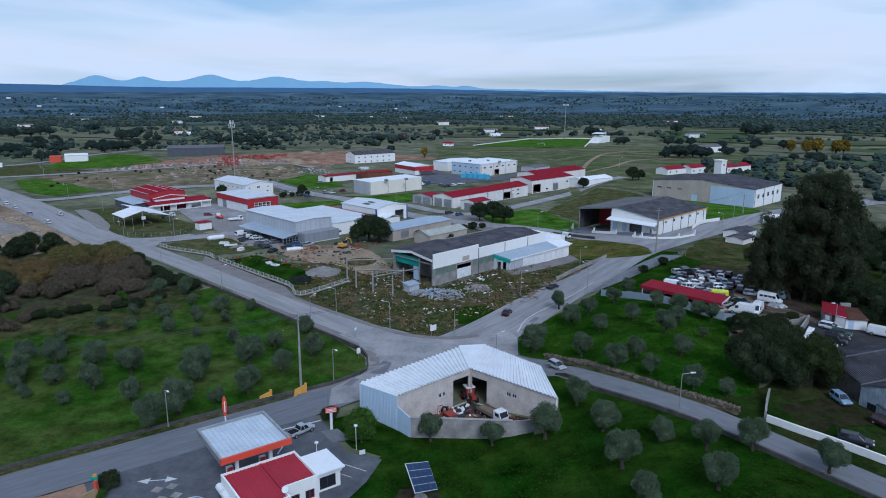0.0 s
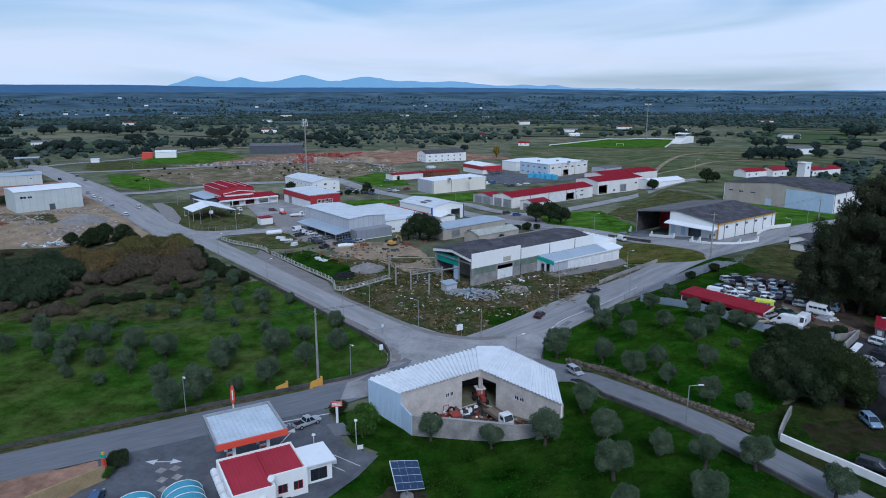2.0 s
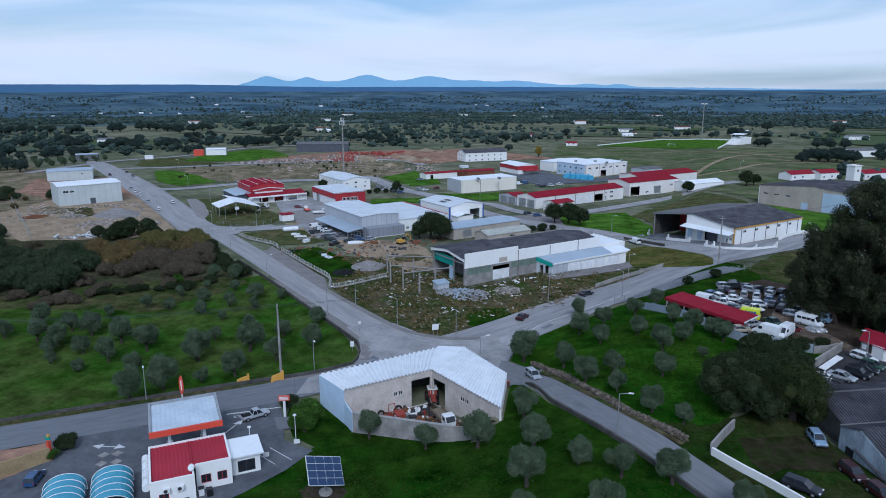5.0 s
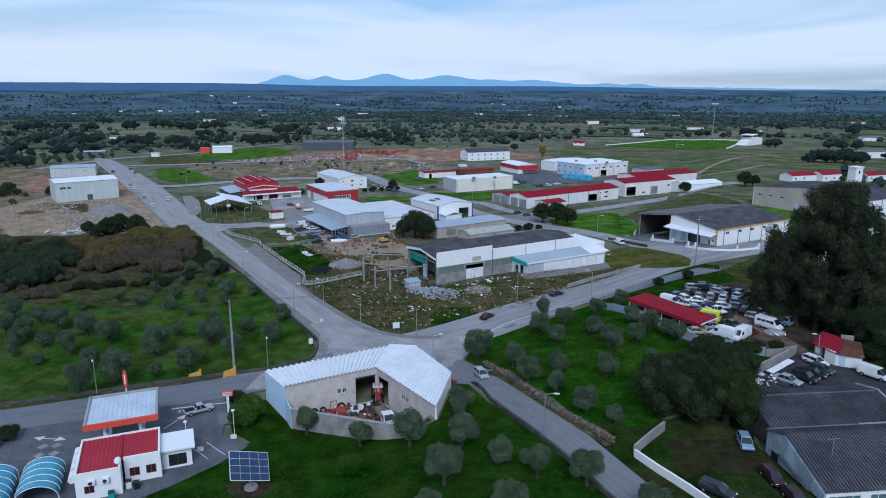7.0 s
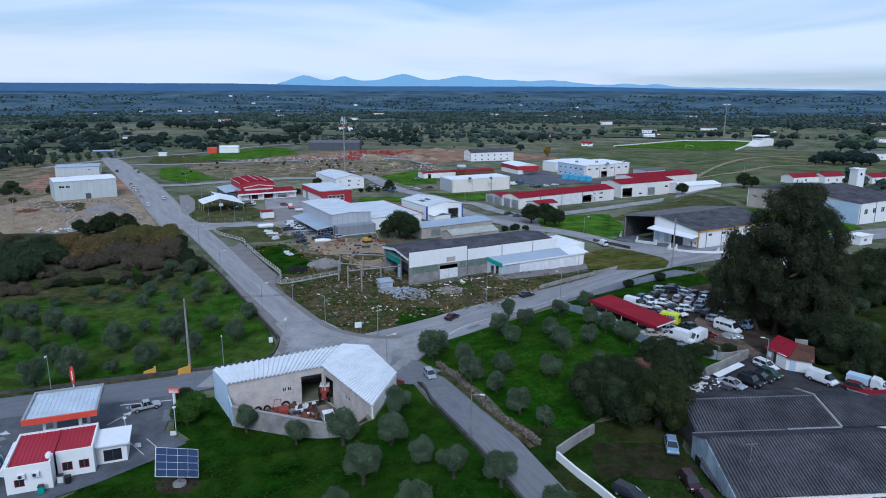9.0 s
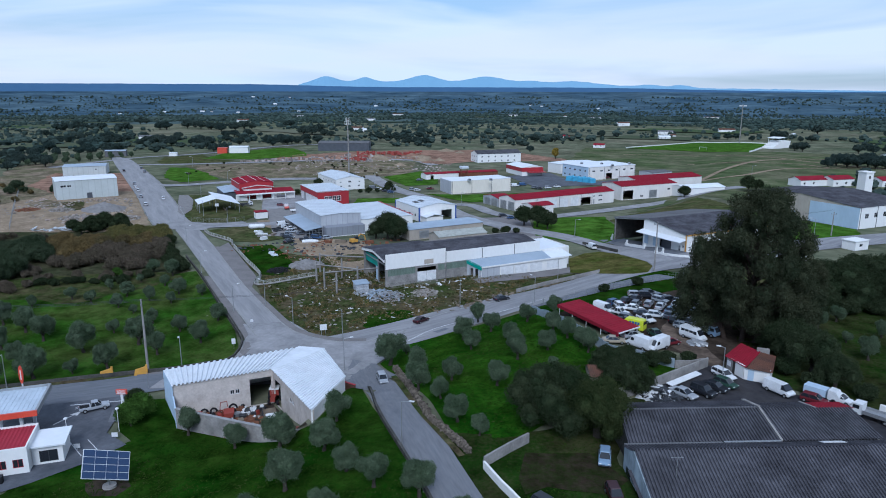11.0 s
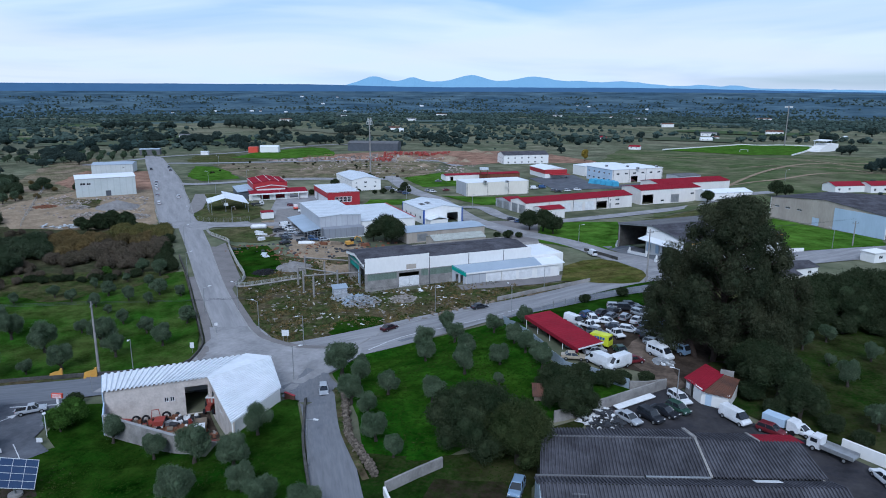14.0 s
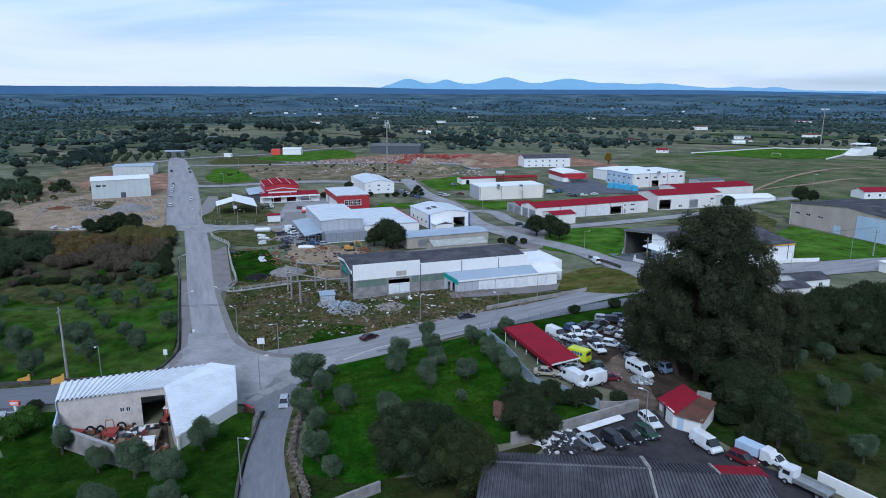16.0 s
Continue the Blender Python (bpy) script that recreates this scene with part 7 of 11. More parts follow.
def tractor(x, y, turn):
    ob = thing("tractor", "old red tractor with a white cab", "tractor", x, y, ground(x, y) + 0.1, turn)
    part("bonnet", boxes((0.3, 2.0, -0.4, 0.4, 0.8, 1.5)), M["farmred"], ob)
    part("cab", boxes((-1.1, 0.3, -0.75, 0.75, 1.2, 2.3)), M["farmred"], ob)
    part("roof", boxes((-1.25, 0.45, -0.85, 0.85, 2.31, 2.5)), M["whitepaint"], ob)
    for xx, yy, r in ((-0.6, 0.95, 0.8), (-0.6, -0.95, 0.8), (1.5, 0.75, 0.45), (1.5, -0.75, 0.45)):
        t = part("wheel", tube(bmesh.new(), (xx, yy - 0.2, r), (xx, yy + 0.2, r), r, n=16), M["rubber"], ob)
        part("rim", tube(bmesh.new(), (xx, yy - 0.22, r), (xx, yy + 0.22, r), r * 0.5, n=12), M["redpaint"], t)
    return ob


tractor(-10.6, 111.4, -62)


def flatbed(x, y, turn, cab="white", load="wood", long=3.2):
    ob = thing("truck", "small white-cabbed flatbed truck", "truck", x, y, ground(x, y) + 0.1, turn)
    bm = bmesh.new()
    prism_side(bm, [(1.0, 0.45), (2.7, 0.45), (2.75, 1.2), (2.3, 2.05), (1.0, 2.1)], -0.9, 0.9, "y")
    part("cab", bm, CAR[cab], ob)
    part("windscreen", slab(bmesh.new(), (2.36, -0.78, 2.0), (2.36, 0.78, 2.0), (2.8, 0.78, 1.25), (2.8, -0.78, 1.25), 0.02), M["glassdark"], ob)
    for s in (-0.915, 0.9):
        part("side_window", boxes((1.4, 2.3, s, s + 0.015, 1.3, 1.85)), M["glassdark"], ob)
    part("bed", boxes((-long, 0.95, -1.0, 1.0, 0.75, 0.95)), M[load], ob)
    for s in (-1.0, 0.94):
        part("sideboard", boxes((-long, 0.95, s, s + 0.06, 0.96, 1.3)), M[load], ob)
    for xx in (-long * 0.66, 1.85):
        for s in (-0.85, 0.85):
            t = part("wheel", tube(bmesh.new(), (xx, s - 0.12, 0.38), (xx, s + 0.12, 0.38), 0.38, n=14), M["rubber"], ob)
            part("rim", tube(bmesh.new(), (xx, s - 0.14, 0.38), (xx, s + 0.14, 0.38), 0.2, n=10), M["steel"], t)
    return ob


flatbed(-6.2, 104.7, -46)


# ---- vehicles ----
def loft(bm, stations):
    """stations: (x, half width, z low, z high, tumblehome) from tail to nose."""
    rings = []
    for x, hw, z0, z1, th in stations:
        m = (z0 + z1) / 2
        ring = [(-hw * 0.86, z0), (hw * 0.86, z0), (hw, z0 + 0.18 * (z1 - z0)), (hw, m), (hw * th, z1 - 0.05), (hw * th * 0.9, z1), (-hw * th * 0.9, z1), (-hw * th, z1 - 0.05), (-hw, m), (-hw, z0 + 0.18 * (z1 - z0))]
        rings.append([bm.verts.new((x, y, z)) for y, z in ring])
    n = len(rings[0])
    for a, b in zip(rings, rings[1:]):
        for k in range(n):
            bm.faces.new((a[k], a[(k + 1) % n], b[(k + 1) % n], b[k]))
    bm.faces.new(rings[0][::-1]), bm.faces.new(rings[-1])
    return bm


SHAPES = dict(  # body stations, cabin (x rear low, x rear top, x front top, x front low), roof height, wheels, half width
    hatch=(([-1.85, .30, .86], [-1.6, .26, .92], [-0.6, .24, .92], [0.75, .24, .90], [1.55, .28, .78], [1.9, .32, .62]), (-1.85, -1.55, 0.25, 1.0), 1.45, (-1.2, 1.25), 0.80),
    sedan=(([-2.15, .34, .86], [-1.9, .28, .92], [-0.9, .25, .92], [0.75, .25, .90], [1.7, .28, .80], [2.15, .34, .64]), (-1.55, -0.95, 0.25, 1.05), 1.42, (-1.3, 1.35), 0.84),
    wagon=(([-2.15, .34, .88], [-1.9, .28, .92], [-0.9, .25, .92], [0.75, .25, .90], [1.7, .28, .80], [2.15, .34, .64]), (-2.12, -1.9, 0.25, 1.05), 1.44, (-1.3, 1.35), 0.84),
    suv=(([-2.0, .42, 1.0], [-1.8, .36, 1.06], [-0.6, .34, 1.06], [0.8, .34, 1.04], [1.7, .36, .96], [2.05, .42, .78]), (-1.98, -1.75, 0.35, 1.0), 1.72, (-1.25, 1.3), 0.88),
    pickup=(([-2.35, .45, .92], [-2.0, .40, .95], [-0.6, .38, .96], [0.9, .38, .98], [1.9, .40, .92], [2.25, .45, .78]), (-0.6, -0.4, 0.55, 1.15), 1.62, (-1.5, 1.5), 0.84),
    van=(([-2.4, .38, 1.15], [-2.2, .30, 1.2], [-0.6, .28, 1.2], [1.2, .28, 1.14], [1.95, .32, .98], [2.3, .38, .74]), (-2.39, -2.32, 0.95, 1.75), 1.95, (-1.5, 1.55), 0.92),
)


def car(kind, colour, label=""):
    st, cab, roof, wheels, hw = SHAPES[kind]
    ob = thing({"van": "van", "pickup": "pickup"}.get(kind, "car"), label or f"parked {colour} {'panel van' if kind == 'van' else kind + ' car'} with dark windows", {"van": "van", "pickup": "pickup"}.get(kind, "car"), 0, 0, -60)
    paint = CAR[colour]
    bm = bmesh.new()
    loft(bm, [(x, hw * (0.93 if i in (0, len(st) - 1) else 1.0), a, b, 0.93) for i, (x, a, b) in enumerate(st)])
    body = part("body", bm, paint, ob)
    x0, x1, x2, x3 = cab
    zb, w0, w1 = st[2][2] - 0.06, hw * 0.93, hw * 0.74
    bm = bmesh.new()
    q = [bm.verts.new(p) for p in ((x0, -w0, zb), (x3, -w0, zb), (x3, w0, zb), (x0, w0, zb), (x1, -w1, roof - 0.06), (x2, -w1, roof - 0.06), (x2, w1, roof - 0.06), (x1, w1, roof - 0.06))]
    for f in ((4, 5, 6, 7), (0, 1, 5, 4), (1, 2, 6, 5), (2, 3, 7, 6), (3, 0, 4, 7), (3, 2, 1, 0)):
        bm.faces.new([q[i] for i in f])
    part("window_glass", bm, M["glassdark"], ob)
    bm = bmesh.new()
    o = 0.03
    lo = [bm.verts.new(p) for p in ((x1 - o, -w1 - o, roof - 0.07), (x2 + o, -w1 - o, roof - 0.07), (x2 + o, w1 + o, roof - 0.07), (x1 - o, w1 + o, roof - 0.07))]
    up = [bm.verts.new((v.co.x * 0.93 + 0.07 * (x1 + x2) / 2, v.co.y * 0.86, roof)) for v in lo]
    bm.faces.new(up), bm.faces.new(lo[::-1])
    for k in range(4):
        bm.faces.new((lo[k], lo[(k + 1) % 4], up[(k + 1) % 4], up[k]))
    part("roof", bm, paint, ob)
    if kind == "van":
        for s in (-1, 1):
            bm = bmesh.new()
            v = [bm.verts.new(p) for p in ((x0 + 0.0, s * (w0 + 0.012), zb), (0.75, s * (w0 + 0.012), zb), (0.75, s * (w1 + 0.012), roof - 0.06), (x1, s * (w1 + 0.012), roof - 0.06))]
            v2 = [bm.verts.new((p.co.x, p.co.y - s * 0.01, p.co.z)) for p in v]
            bm.faces.new(v), bm.faces.new(v2[::-1])
            for k in range(4):
                bm.faces.new((v[k], v2[k], v2[(k + 1) % 4], v[(k + 1) % 4]))
            part("side_panel", bm, paint, ob)
    else:
        for xa, xb in ((x0, x1), (x3, x2), ((x0 + x3) / 2 - 0.05, (x1 + x2) / 2 - 0.05)):
            for s in (-1, 1):
                part("pillar", tube(bmesh.new(), (xa, s * w0, zb), (xb, s * w1, roof - 0.05), 0.045, n=4), paint, ob)
    if kind == "pickup":
        part("bed_liner", boxes((-2.25, -0.75, -hw * 0.78, hw * 0.78, 0.90, 0.965)), M["rubber"], ob)
    for xx in wheels:
        for s in (-1, 1):
            r = 0.31 if kind in ("hatch", "sedan", "wagon") else 0.36
            t = part("wheel", tube(bmesh.new(), (xx, s * (hw - 0.2), r), (xx, s * (hw + 0.015), r), r, n=14), M["rubber"], ob)
            part("rim", tube(bmesh.new(), (xx, s * (hw - 0.1), r), (xx, s * (hw + 0.03), r), r * 0.58, n=10), M["steel"], t)
    n0, t0 = st[-1], st[0]
    for s in (-1, 1):
        part("headlight", boxes((n0[0] - 0.22, n0[0] - 0.005, s * hw * 0.7 - 0.16, s * hw * 0.7 + 0.16, n0[2] - 0.06, n0[2] + 0.05)), M["whitepaint"], ob, "clear headlight")
        part("tail_light", boxes((t0[0] - 0.02, t0[0] + 0.1, s * hw * 0.78 - 0.09, s * hw * 0.78 + 0.09, t0[2] - 0.22, t0[2] - 0.02)), M["redpaint"], ob, "red tail light")
    part("bumper", boxes((n0[0] - 0.1, n0[0] + 0.05, -hw * 0.86, hw * 0.86, n0[1], n0[1] + 0.16)), M["darksteel"], ob)
    return ob


FLEET = {}


def park(kind, colour, x, y, turn, group="", label=""):
    key = (kind, colour)
    if key not in FLEET:
        FLEET[key] = car(kind, colour)
        o = FLEET[key]
        o.matrix_world = pose(x, y, ground(x, y) + 0.1, 0, 0, turn)
    else:
        o = copy_thing(FLEET[key], pose(x, y, ground(x, y) + 0.1, 0, 0, turn))
    return tagged(o, label, group=group)


WRECKS = [("van", "white", 35.3, 165.7, -27), ("hatch", "white", 38.3, 168.9, -54), ("pickup", "white", 38.6, 164.6, -17), ("sedan", "white", 41.2, 168.9, -8), ("hatch", "silver", 43.6, 174, 84), ("sedan", "white", 46.2, 173.2, 82), ("sedan", "paleblue", 48.6, 171, 75), ("hatch", "white", 46.2, 166.2, 5), ("pickup", "white", 44.6, 162.4, -42)]
WRECKS += [("hatch", "grey", 41.0, 173.0, 80), ("suv", "black", 42.2, 180.9, 20), ("hatch", "silver", 45.5, 178.8, -23), ("sedan", "white", 49.4, 176.8, 70), ("hatch", "red", 35.2, 161.8, -15), ("hatch", "grey", 41.0, 161.6, -6), ("sedan", "silver", 43.4, 151.8, 45), ("sedan", "green", 47.6, 154.2, -51), ("hatch", "red", 50.6, 150.8, 40)]
WRECKS += [("sedan", "tan", 40.8, 147.4, 19), ("hatch", "grey", 39.4, 152.9, 53), ("suv", "black", 50.4, 164.2, 67), ("hatch", "silver", 52.0, 161.0, -17), ("hatch", "silver", 35.4, 157.6, -54), ("hatch", "white", 32.0, 161.4, -55), ("sedan", "black", 43.6, 166.1, 8), ("sedan", "black", 40.2, 177.2, 75), ("hatch", "blue", 51.6, 173.0, 72)]
WRECKS += [("hatch", "black", 42.4, 184.4, 30), ("sedan", "grey", 44.8, 182.0, 35), ("hatch", "black", 47.4, 180.6, 40), ("suv", "grey", 49.8, 179.2, 60), ("sedan", "black", 38.6, 174.4, 70), ("hatch", "blue", 36.4, 171.8, 60), ("sedan", "grey", 48.9, 167.4, 70), ("hatch", "black", 51.2, 169.0, 75), ("sedan", "silver", 54.0, 176.0, 70), ("hatch", "black", 52.4, 180.0, 60), ("sedan", "black", 41.6, 159.4, -10), ("hatch", "green", 37.6, 160.2, -30), ("sedan", "black", 53.2, 164.8, 70), ("hatch", "grey", 54.4, 161.8, 60), ("hatch", "silver", 39.8, 181.0, 20)]
for k in WRECKS:
    park(*k, group="scrapped cars in the yard")
LOWER = [("wagon", "white", 60.4, 138.9, -43), ("sedan", "silver", 55.0, 128.6, -30), ("suv", "black", 57.7, 130.6, -31), ("sedan", "black", 59.2, 133.2, -22), ("hatch", "green", 60.8, 135.3, -30), ("van", "white", 68.6, 136.0, -37), ("hatch", "red", 73.4, 134.6, -19), ("hatch", "white", 77.0, 136.4, -28), ("sedan", "white", 86.5, 127.8, 120)]
for k in LOWER:
    park(*k, group="cars in the garage yard")
# both maroon hatchbacks: red paint darkened for the deep shade by the wall
for k in (("wagon", "black", 43.7, 91.2, -25), ("hatch", "paleblue", 47.4, 104.4, -80), ("hatch", "maroon", 50.1, 96.6, -64), ("hatch", "maroon", 52.2, 92.6, -64)):
    park(*k, group="cars behind the white garden wall")
park("sedan", "maroon", -5.0, 158.3, 75, label="dark red saloon with a black bonnet, parked by the road")
park("sedan", "black", 6.9, 180.6, 55, label="black saloon parked beside the low wall")
park("hatch", "silver", 5.0, 121.8, -50, label="silver hatchback parked beside the stone wall")
park("pickup", "silver", -36.3, 96.2, 55, label="silver pickup with an open bed on the forecourt")
park("hatch", "blue", -54.5, 70.2, 117, label="dark blue hatchback beside the ochre wall")
for i, (x, y) in enumerate(((-252.8, 300.4), (-241.1, 290.8), (-229.6, 281.7), (-210.9, 266.4), (-191.8, 251.5))):
    park(("hatch", "sedan", "hatch", "hatch", "wagon")[i], ("silver", "white", "white", "silver", "white")[i], x, y, 142, "cars parked along the avenue")
park("hatch", "white", -198.6, 268.7, 142, label="white hatchback driving on the avenue")
park("sedan", "grey", -292.0, 344.0, 142, "cars parked along the avenue")
park("hatch", "black", -308.6, 342.5, 142, "cars parked along the avenue")
park("hatch", "grey", -309.5, 357.5, 142, "cars parked along the avenue")
FARCARS = [(-102.3, 238.1, 60), (-98.0, 235.0, 60), (-106.0, 240.5, 60), (-94, 230, 20), (-138.3, 281.9, 30), (-112.5, 343.1, 50), (-117.2, 346.0, 50), (-129.3, 353.4, 50), (-124, 349.5, 50), (-103.1, 356.2, 50), (-106.9, 357.8, 50), (-99.6, 365.3, 50), (-57.3, 401.9, 40), (-44.3, 391.3, 40), (-47.8, 394.3, 40), (-40.8, 396.6, 40), (-37.2, 403.1, 40), (-12.4, 463.9, 50), (-19.5, 456.0, 50), (-28.5, 294.6, 40), (-33.5, 298.5, 40), (-121.3, 396.3, 40), (-60, 396, 40)]
for i, (x, y, t) in enumerate(FARCARS):
    park(("hatch", "sedan", "van", "pickup", "hatch")[i % 5], ("grey", "white", "white", "silver", "red", "blue", "black")[i % 7], x, y, t, "cars by the workshops")
for i, (x, y, t) in enumerate(((-88.6, 221.0, 20), (-88.7, 228.7, 60), (-81.1, 220.7, 40), (-79.0, 224.4, 10), (-75.5, 225.8, 60), (-84.5, 215.4, 75), (-92.4, 224.6, 35))):
    park(("hatch", "sedan", "pickup", "suv")[i % 4], ("black", "grey", "black", "blue", "silver")[i % 5], x, y, t, "cars before the grey workshop")
park("van", "white", 14.6, 251.5, 130, label="white panel van driving past the hall")


def ambulance(x, y, turn):
    ob = thing("ambulance", "lime-yellow ambulance van with dark stripes", "ambulance", x, y, ground(x, y) + 0.1, turn)
    st, cab, roof, wheels, hw = SHAPES["van"]
    part("body", loft(bmesh.new(), [(u * 1.12, 1.0, a, b, 0.95) for u, a, b in st]), M["limeyellow"], ob)
    bm = bmesh.new()
    v = [bm.verts.new(p) for p in ((-2.66, -0.96, 1.1), (1.95, -0.96, 1.1), (1.95, 0.96, 1.1), (-2.66, 0.96, 1.1), (-2.6, -0.86, 2.4), (0.95, -0.86, 2.4), (0.95, 0.86, 2.4), (-2.6, 0.86, 2.4))]
    for f in ((4, 5, 6, 7), (0, 1, 5, 4), (1, 2, 6, 5), (2, 3, 7, 6), (3, 0, 4, 7)):
        bm.faces.new([v[i] for i in f])
    part("box_body", bm, M["limeyellow"], ob)
    part("windscreen", slab(bmesh.new(), (1.05, -0.8, 2.33), (1.05, 0.8, 2.33), (1.9, 0.85, 1.25), (1.9, -0.85, 1.25), 0.02), M["glassdark"], ob)
    for s in (-1, 1):
        for u0, u1, z0, z1 in ((-1.9, -1.5, 1.5, 2.0), (-1.35, -0.95, 1.5, 2.0), (-0.8, -0.4, 1.5, 2.0), (-0.25, 0.15, 1.5, 2.0)):
            y = 0.955
            part("bar", boxes((u0, u1, s * y - 0.02, s * y + 0.02, z0, z1)), M["bluepaint"], ob)
    part("rear_window", boxes((-2.69, -2.62, -0.7, 0.7, 1.5, 2.1)), M["glassdark"], ob)
    for xx in wheels:
        for s in (-1, 1):
            t = part("wheel", tube(bmesh.new(), (xx, s * 0.8, 0.36), (xx, s * 1.0, 0.36), 0.36, n=14), M["rubber"], ob)
            part("rim", tube(bmesh.new(), (xx, s * 0.9, 0.36), (xx, s * 1.02, 0.36), 0.2, n=10), M["steel"], t)
    return ob


ambulance(42.6, 156.4, 168)


def box_van(x, y, turn, label):
    ob = thing("van", label, "van", x, y, ground(x, y) + 0.1, turn)
    bm = bmesh.new()
    loft(bm, [(-2.7, 0.95, 0.4, 2.3, 0.86), (-2.5, 1.0, 0.35, 2.42, 0.86), (0.4, 1.0, 0.35, 2.42, 0.86), (1.0, 0.98, 0.35, 2.2, 0.84), (1.7, 0.95, 0.36, 1.25, 0.92), (2.4, 0.88, 0.45, 0.85, 0.92)])
    part("body", bm, CAR["white"], ob)
    part("windscreen", slab(bmesh.new(), (1.06, -0.72, 2.16), (1.06, 0.72, 2.16), (1.7, 0.78, 1.3), (1.7, -0.78, 1.3), 0.03), M["glassdark"], ob)
    for s in (-1, 1):
        part("side_window", boxes((0.45, 1.15, s * 0.965 - 0.02, s * 0.965 + 0.02, 1.35, 1.95)), M["glassdark"], ob)
        for xx in (-1.6, 1.6):
            t = part("wheel", tube(bmesh.new(), (xx, s * 0.8, 0.36), (xx, s * 1.01, 0.36), 0.36, n=14), M["rubber"], ob)
            part("rim", tube(bmesh.new(), (xx, s * 0.9, 0.36), (xx, s * 1.03, 0.36), 0.2, n=10), M["steel"], t)
    return ob


box_van(45.4, 147.0, 152, "white high-roofed delivery van in the yard")
box_van(48.6, 147.2, -120, "white delivery van nose-out in the yard")
minibus = box_van(54.4, 155.6, -31, "white minibus beside scrap metal")
for u in (-2.2, -1.3, -0.4):
    for s in (-1, 1):
        part("side_window", boxes((u, u + 0.75, s * 0.955 - 0.03, s * 0.955 + 0.03, 1.4, 1.95)), M["glassdark"], minibus)
flatbed(56.3, 159.6, -30, "paleblue", "steel")
flatbed(80.6, 132.0, 154, "white", "steel", 3.2)
trailer = thing("trailer", "pale blue box trailer with faded paint", "trailer", 74.2, 137.0, ground(74.2, 137.0) + 0.1, -24)
part("box_body", boxes((-2.0, 1.2, -0.9, 0.9, 0.6, 1.75)), M["bluewall"], trailer)
part("cab", prism_side(bmesh.new(), [(1.5, 0.5), (3.1, 0.5), (3.1, 1.2), (2.6, 1.9), (1.5, 2.0)], -0.9, 0.9, "y"), CAR["white"], trailer)
for xx in (-1.6, 2.4):
    for s in (-0.85, 0.85):
        part("wheel", tube(bmesh.new(), (xx, s - 0.12, 0.38), (xx, s + 0.12, 0.38), 0.38, n=14), M["rubber"], trailer)


# ---- filling station ----
def station():
    turn = 42.5
    can = thing("canopy", "filling-station canopy with pale roof and orange fascia", "canopy", -41.0, 77.8, 0, turn)
    Lc, Dc, z = 10.0, 10.4, 5.3
    bm = bmesh.new()
    part("roof", boxes((0.35, Lc - 0.35, 0.35, Dc - 0.35, z, z + 0.18)), mat("dull_sheet", (0.50, 0.56, 0.62), 0.5, other=(0.36, 0.41, 0.46), big=0.35, fine=2.0, amount=0.6, stretch=(1, 1, 1)), can, "stained pale sheet roof")
    for k in range(1, 14):
        part("seam", boxes((0.36 + k * 0.66, 0.385 + k * 0.66, 0.36, Dc - 0.36, z + 0.181, z + 0.21)), M["zincroof"], can)
    for nm, r, m in (("fascia", (0, Lc, 0, 0.34, z - 0.35, z + 0.5), M["orange"]), ("fascia", (0, Lc, Dc - 0.34, Dc, z - 0.35, z + 0.5), M["steel"]), ("fascia", (0, 0.34, 0.345, Dc - 0.345, z - 0.35, z + 0.5), M["steel"]), ("fascia", (Lc - 0.34, Lc, 0.345, Dc - 0.345, z - 0.35, z + 0.5), M["steel"])):
        part(nm, boxes(r), m, can)
    part("ceiling_panel", boxes((0.36, Lc - 0.36, 0.36, Dc - 0.36, z - 0.3, z - 0.2)), M["whitepaint"], can)
    for x in (2.6, 7.4):
        part("post", boxes((x - 0.22, x + 0.22, 1.4, 1.84, -0.3, z - 0.31)), M["whitepaint"], can)
        part("post", boxes((x - 0.22, x + 0.22, 8.2, 8.64, -0.3, z - 0.31)), M["whitepaint"], can)
        pump = thing("fuel_pump", "orange and white fuel pump under the canopy", "fuel pump", 0, 0, 0)
        pump.matrix_world = can.matrix_world @ pose(x, 5.0, 0.1)
        part("cabinet", boxes((-0.45, 0.45, -0.25, 0.25, 0, 1.5)), M["whitepaint"], pump)
        part("panel", boxes((-0.4, 0.4, -0.27, -0.252, 0.8, 1.4)), M["orange"], pump)
        part("plinth", boxes((-0.7, 0.7, -0.5, 0.5, -0.1, 0.0)), M["kerb"], pump)
    st = thing("shop", "white filling-station shop with a dark red sheet roof", "shop", -34.2, 70.0, 0, turn)
    # front of the shop runs along x, its depth along y
    L, D, h = 10.4, 10.0, 3.6
    holes = [(4.5, 6.0, 1.3, 2.4), (7.4, 8.9, 1.3, 2.4)]
    P = [(0, 0), (5.5, 0), (5.5, 2.4), (L, 2.4), (L, D), (0, D)]
    wall("wall", st, P[0], P[1], -0.5, h + 0.4, M["white"], [(1.0, 2.2, 1.5, 2.6)])
    wall("wall", st, (5.5, 0.25), P[2], -0.5, h + 0.4, M["white"])
    wall("wall", st, (5.75, 2.4), P[3], -0.5, h + 0.4, M["white"], [(0.6, 1.9, 1.5, 2.8), (2.7, 4.0, 1.5, 2.8)])
    for hh in ((0.6, 1.9, 1.5, 2.8), (2.7, 4.0, 1.5, 2.8)):
        opening(st, (5.75, 2.4), P[3], -0.5, hh, "window", M["redpaint"])
    opening(st, P[0], P[1], -0.5, (1.0, 2.2, 1.5, 2.6), "window", M["redpaint"])
    wall("wall", st, (L, 2.65), (L, D - 0.25), -0.5, h + 0.4, M["white"])
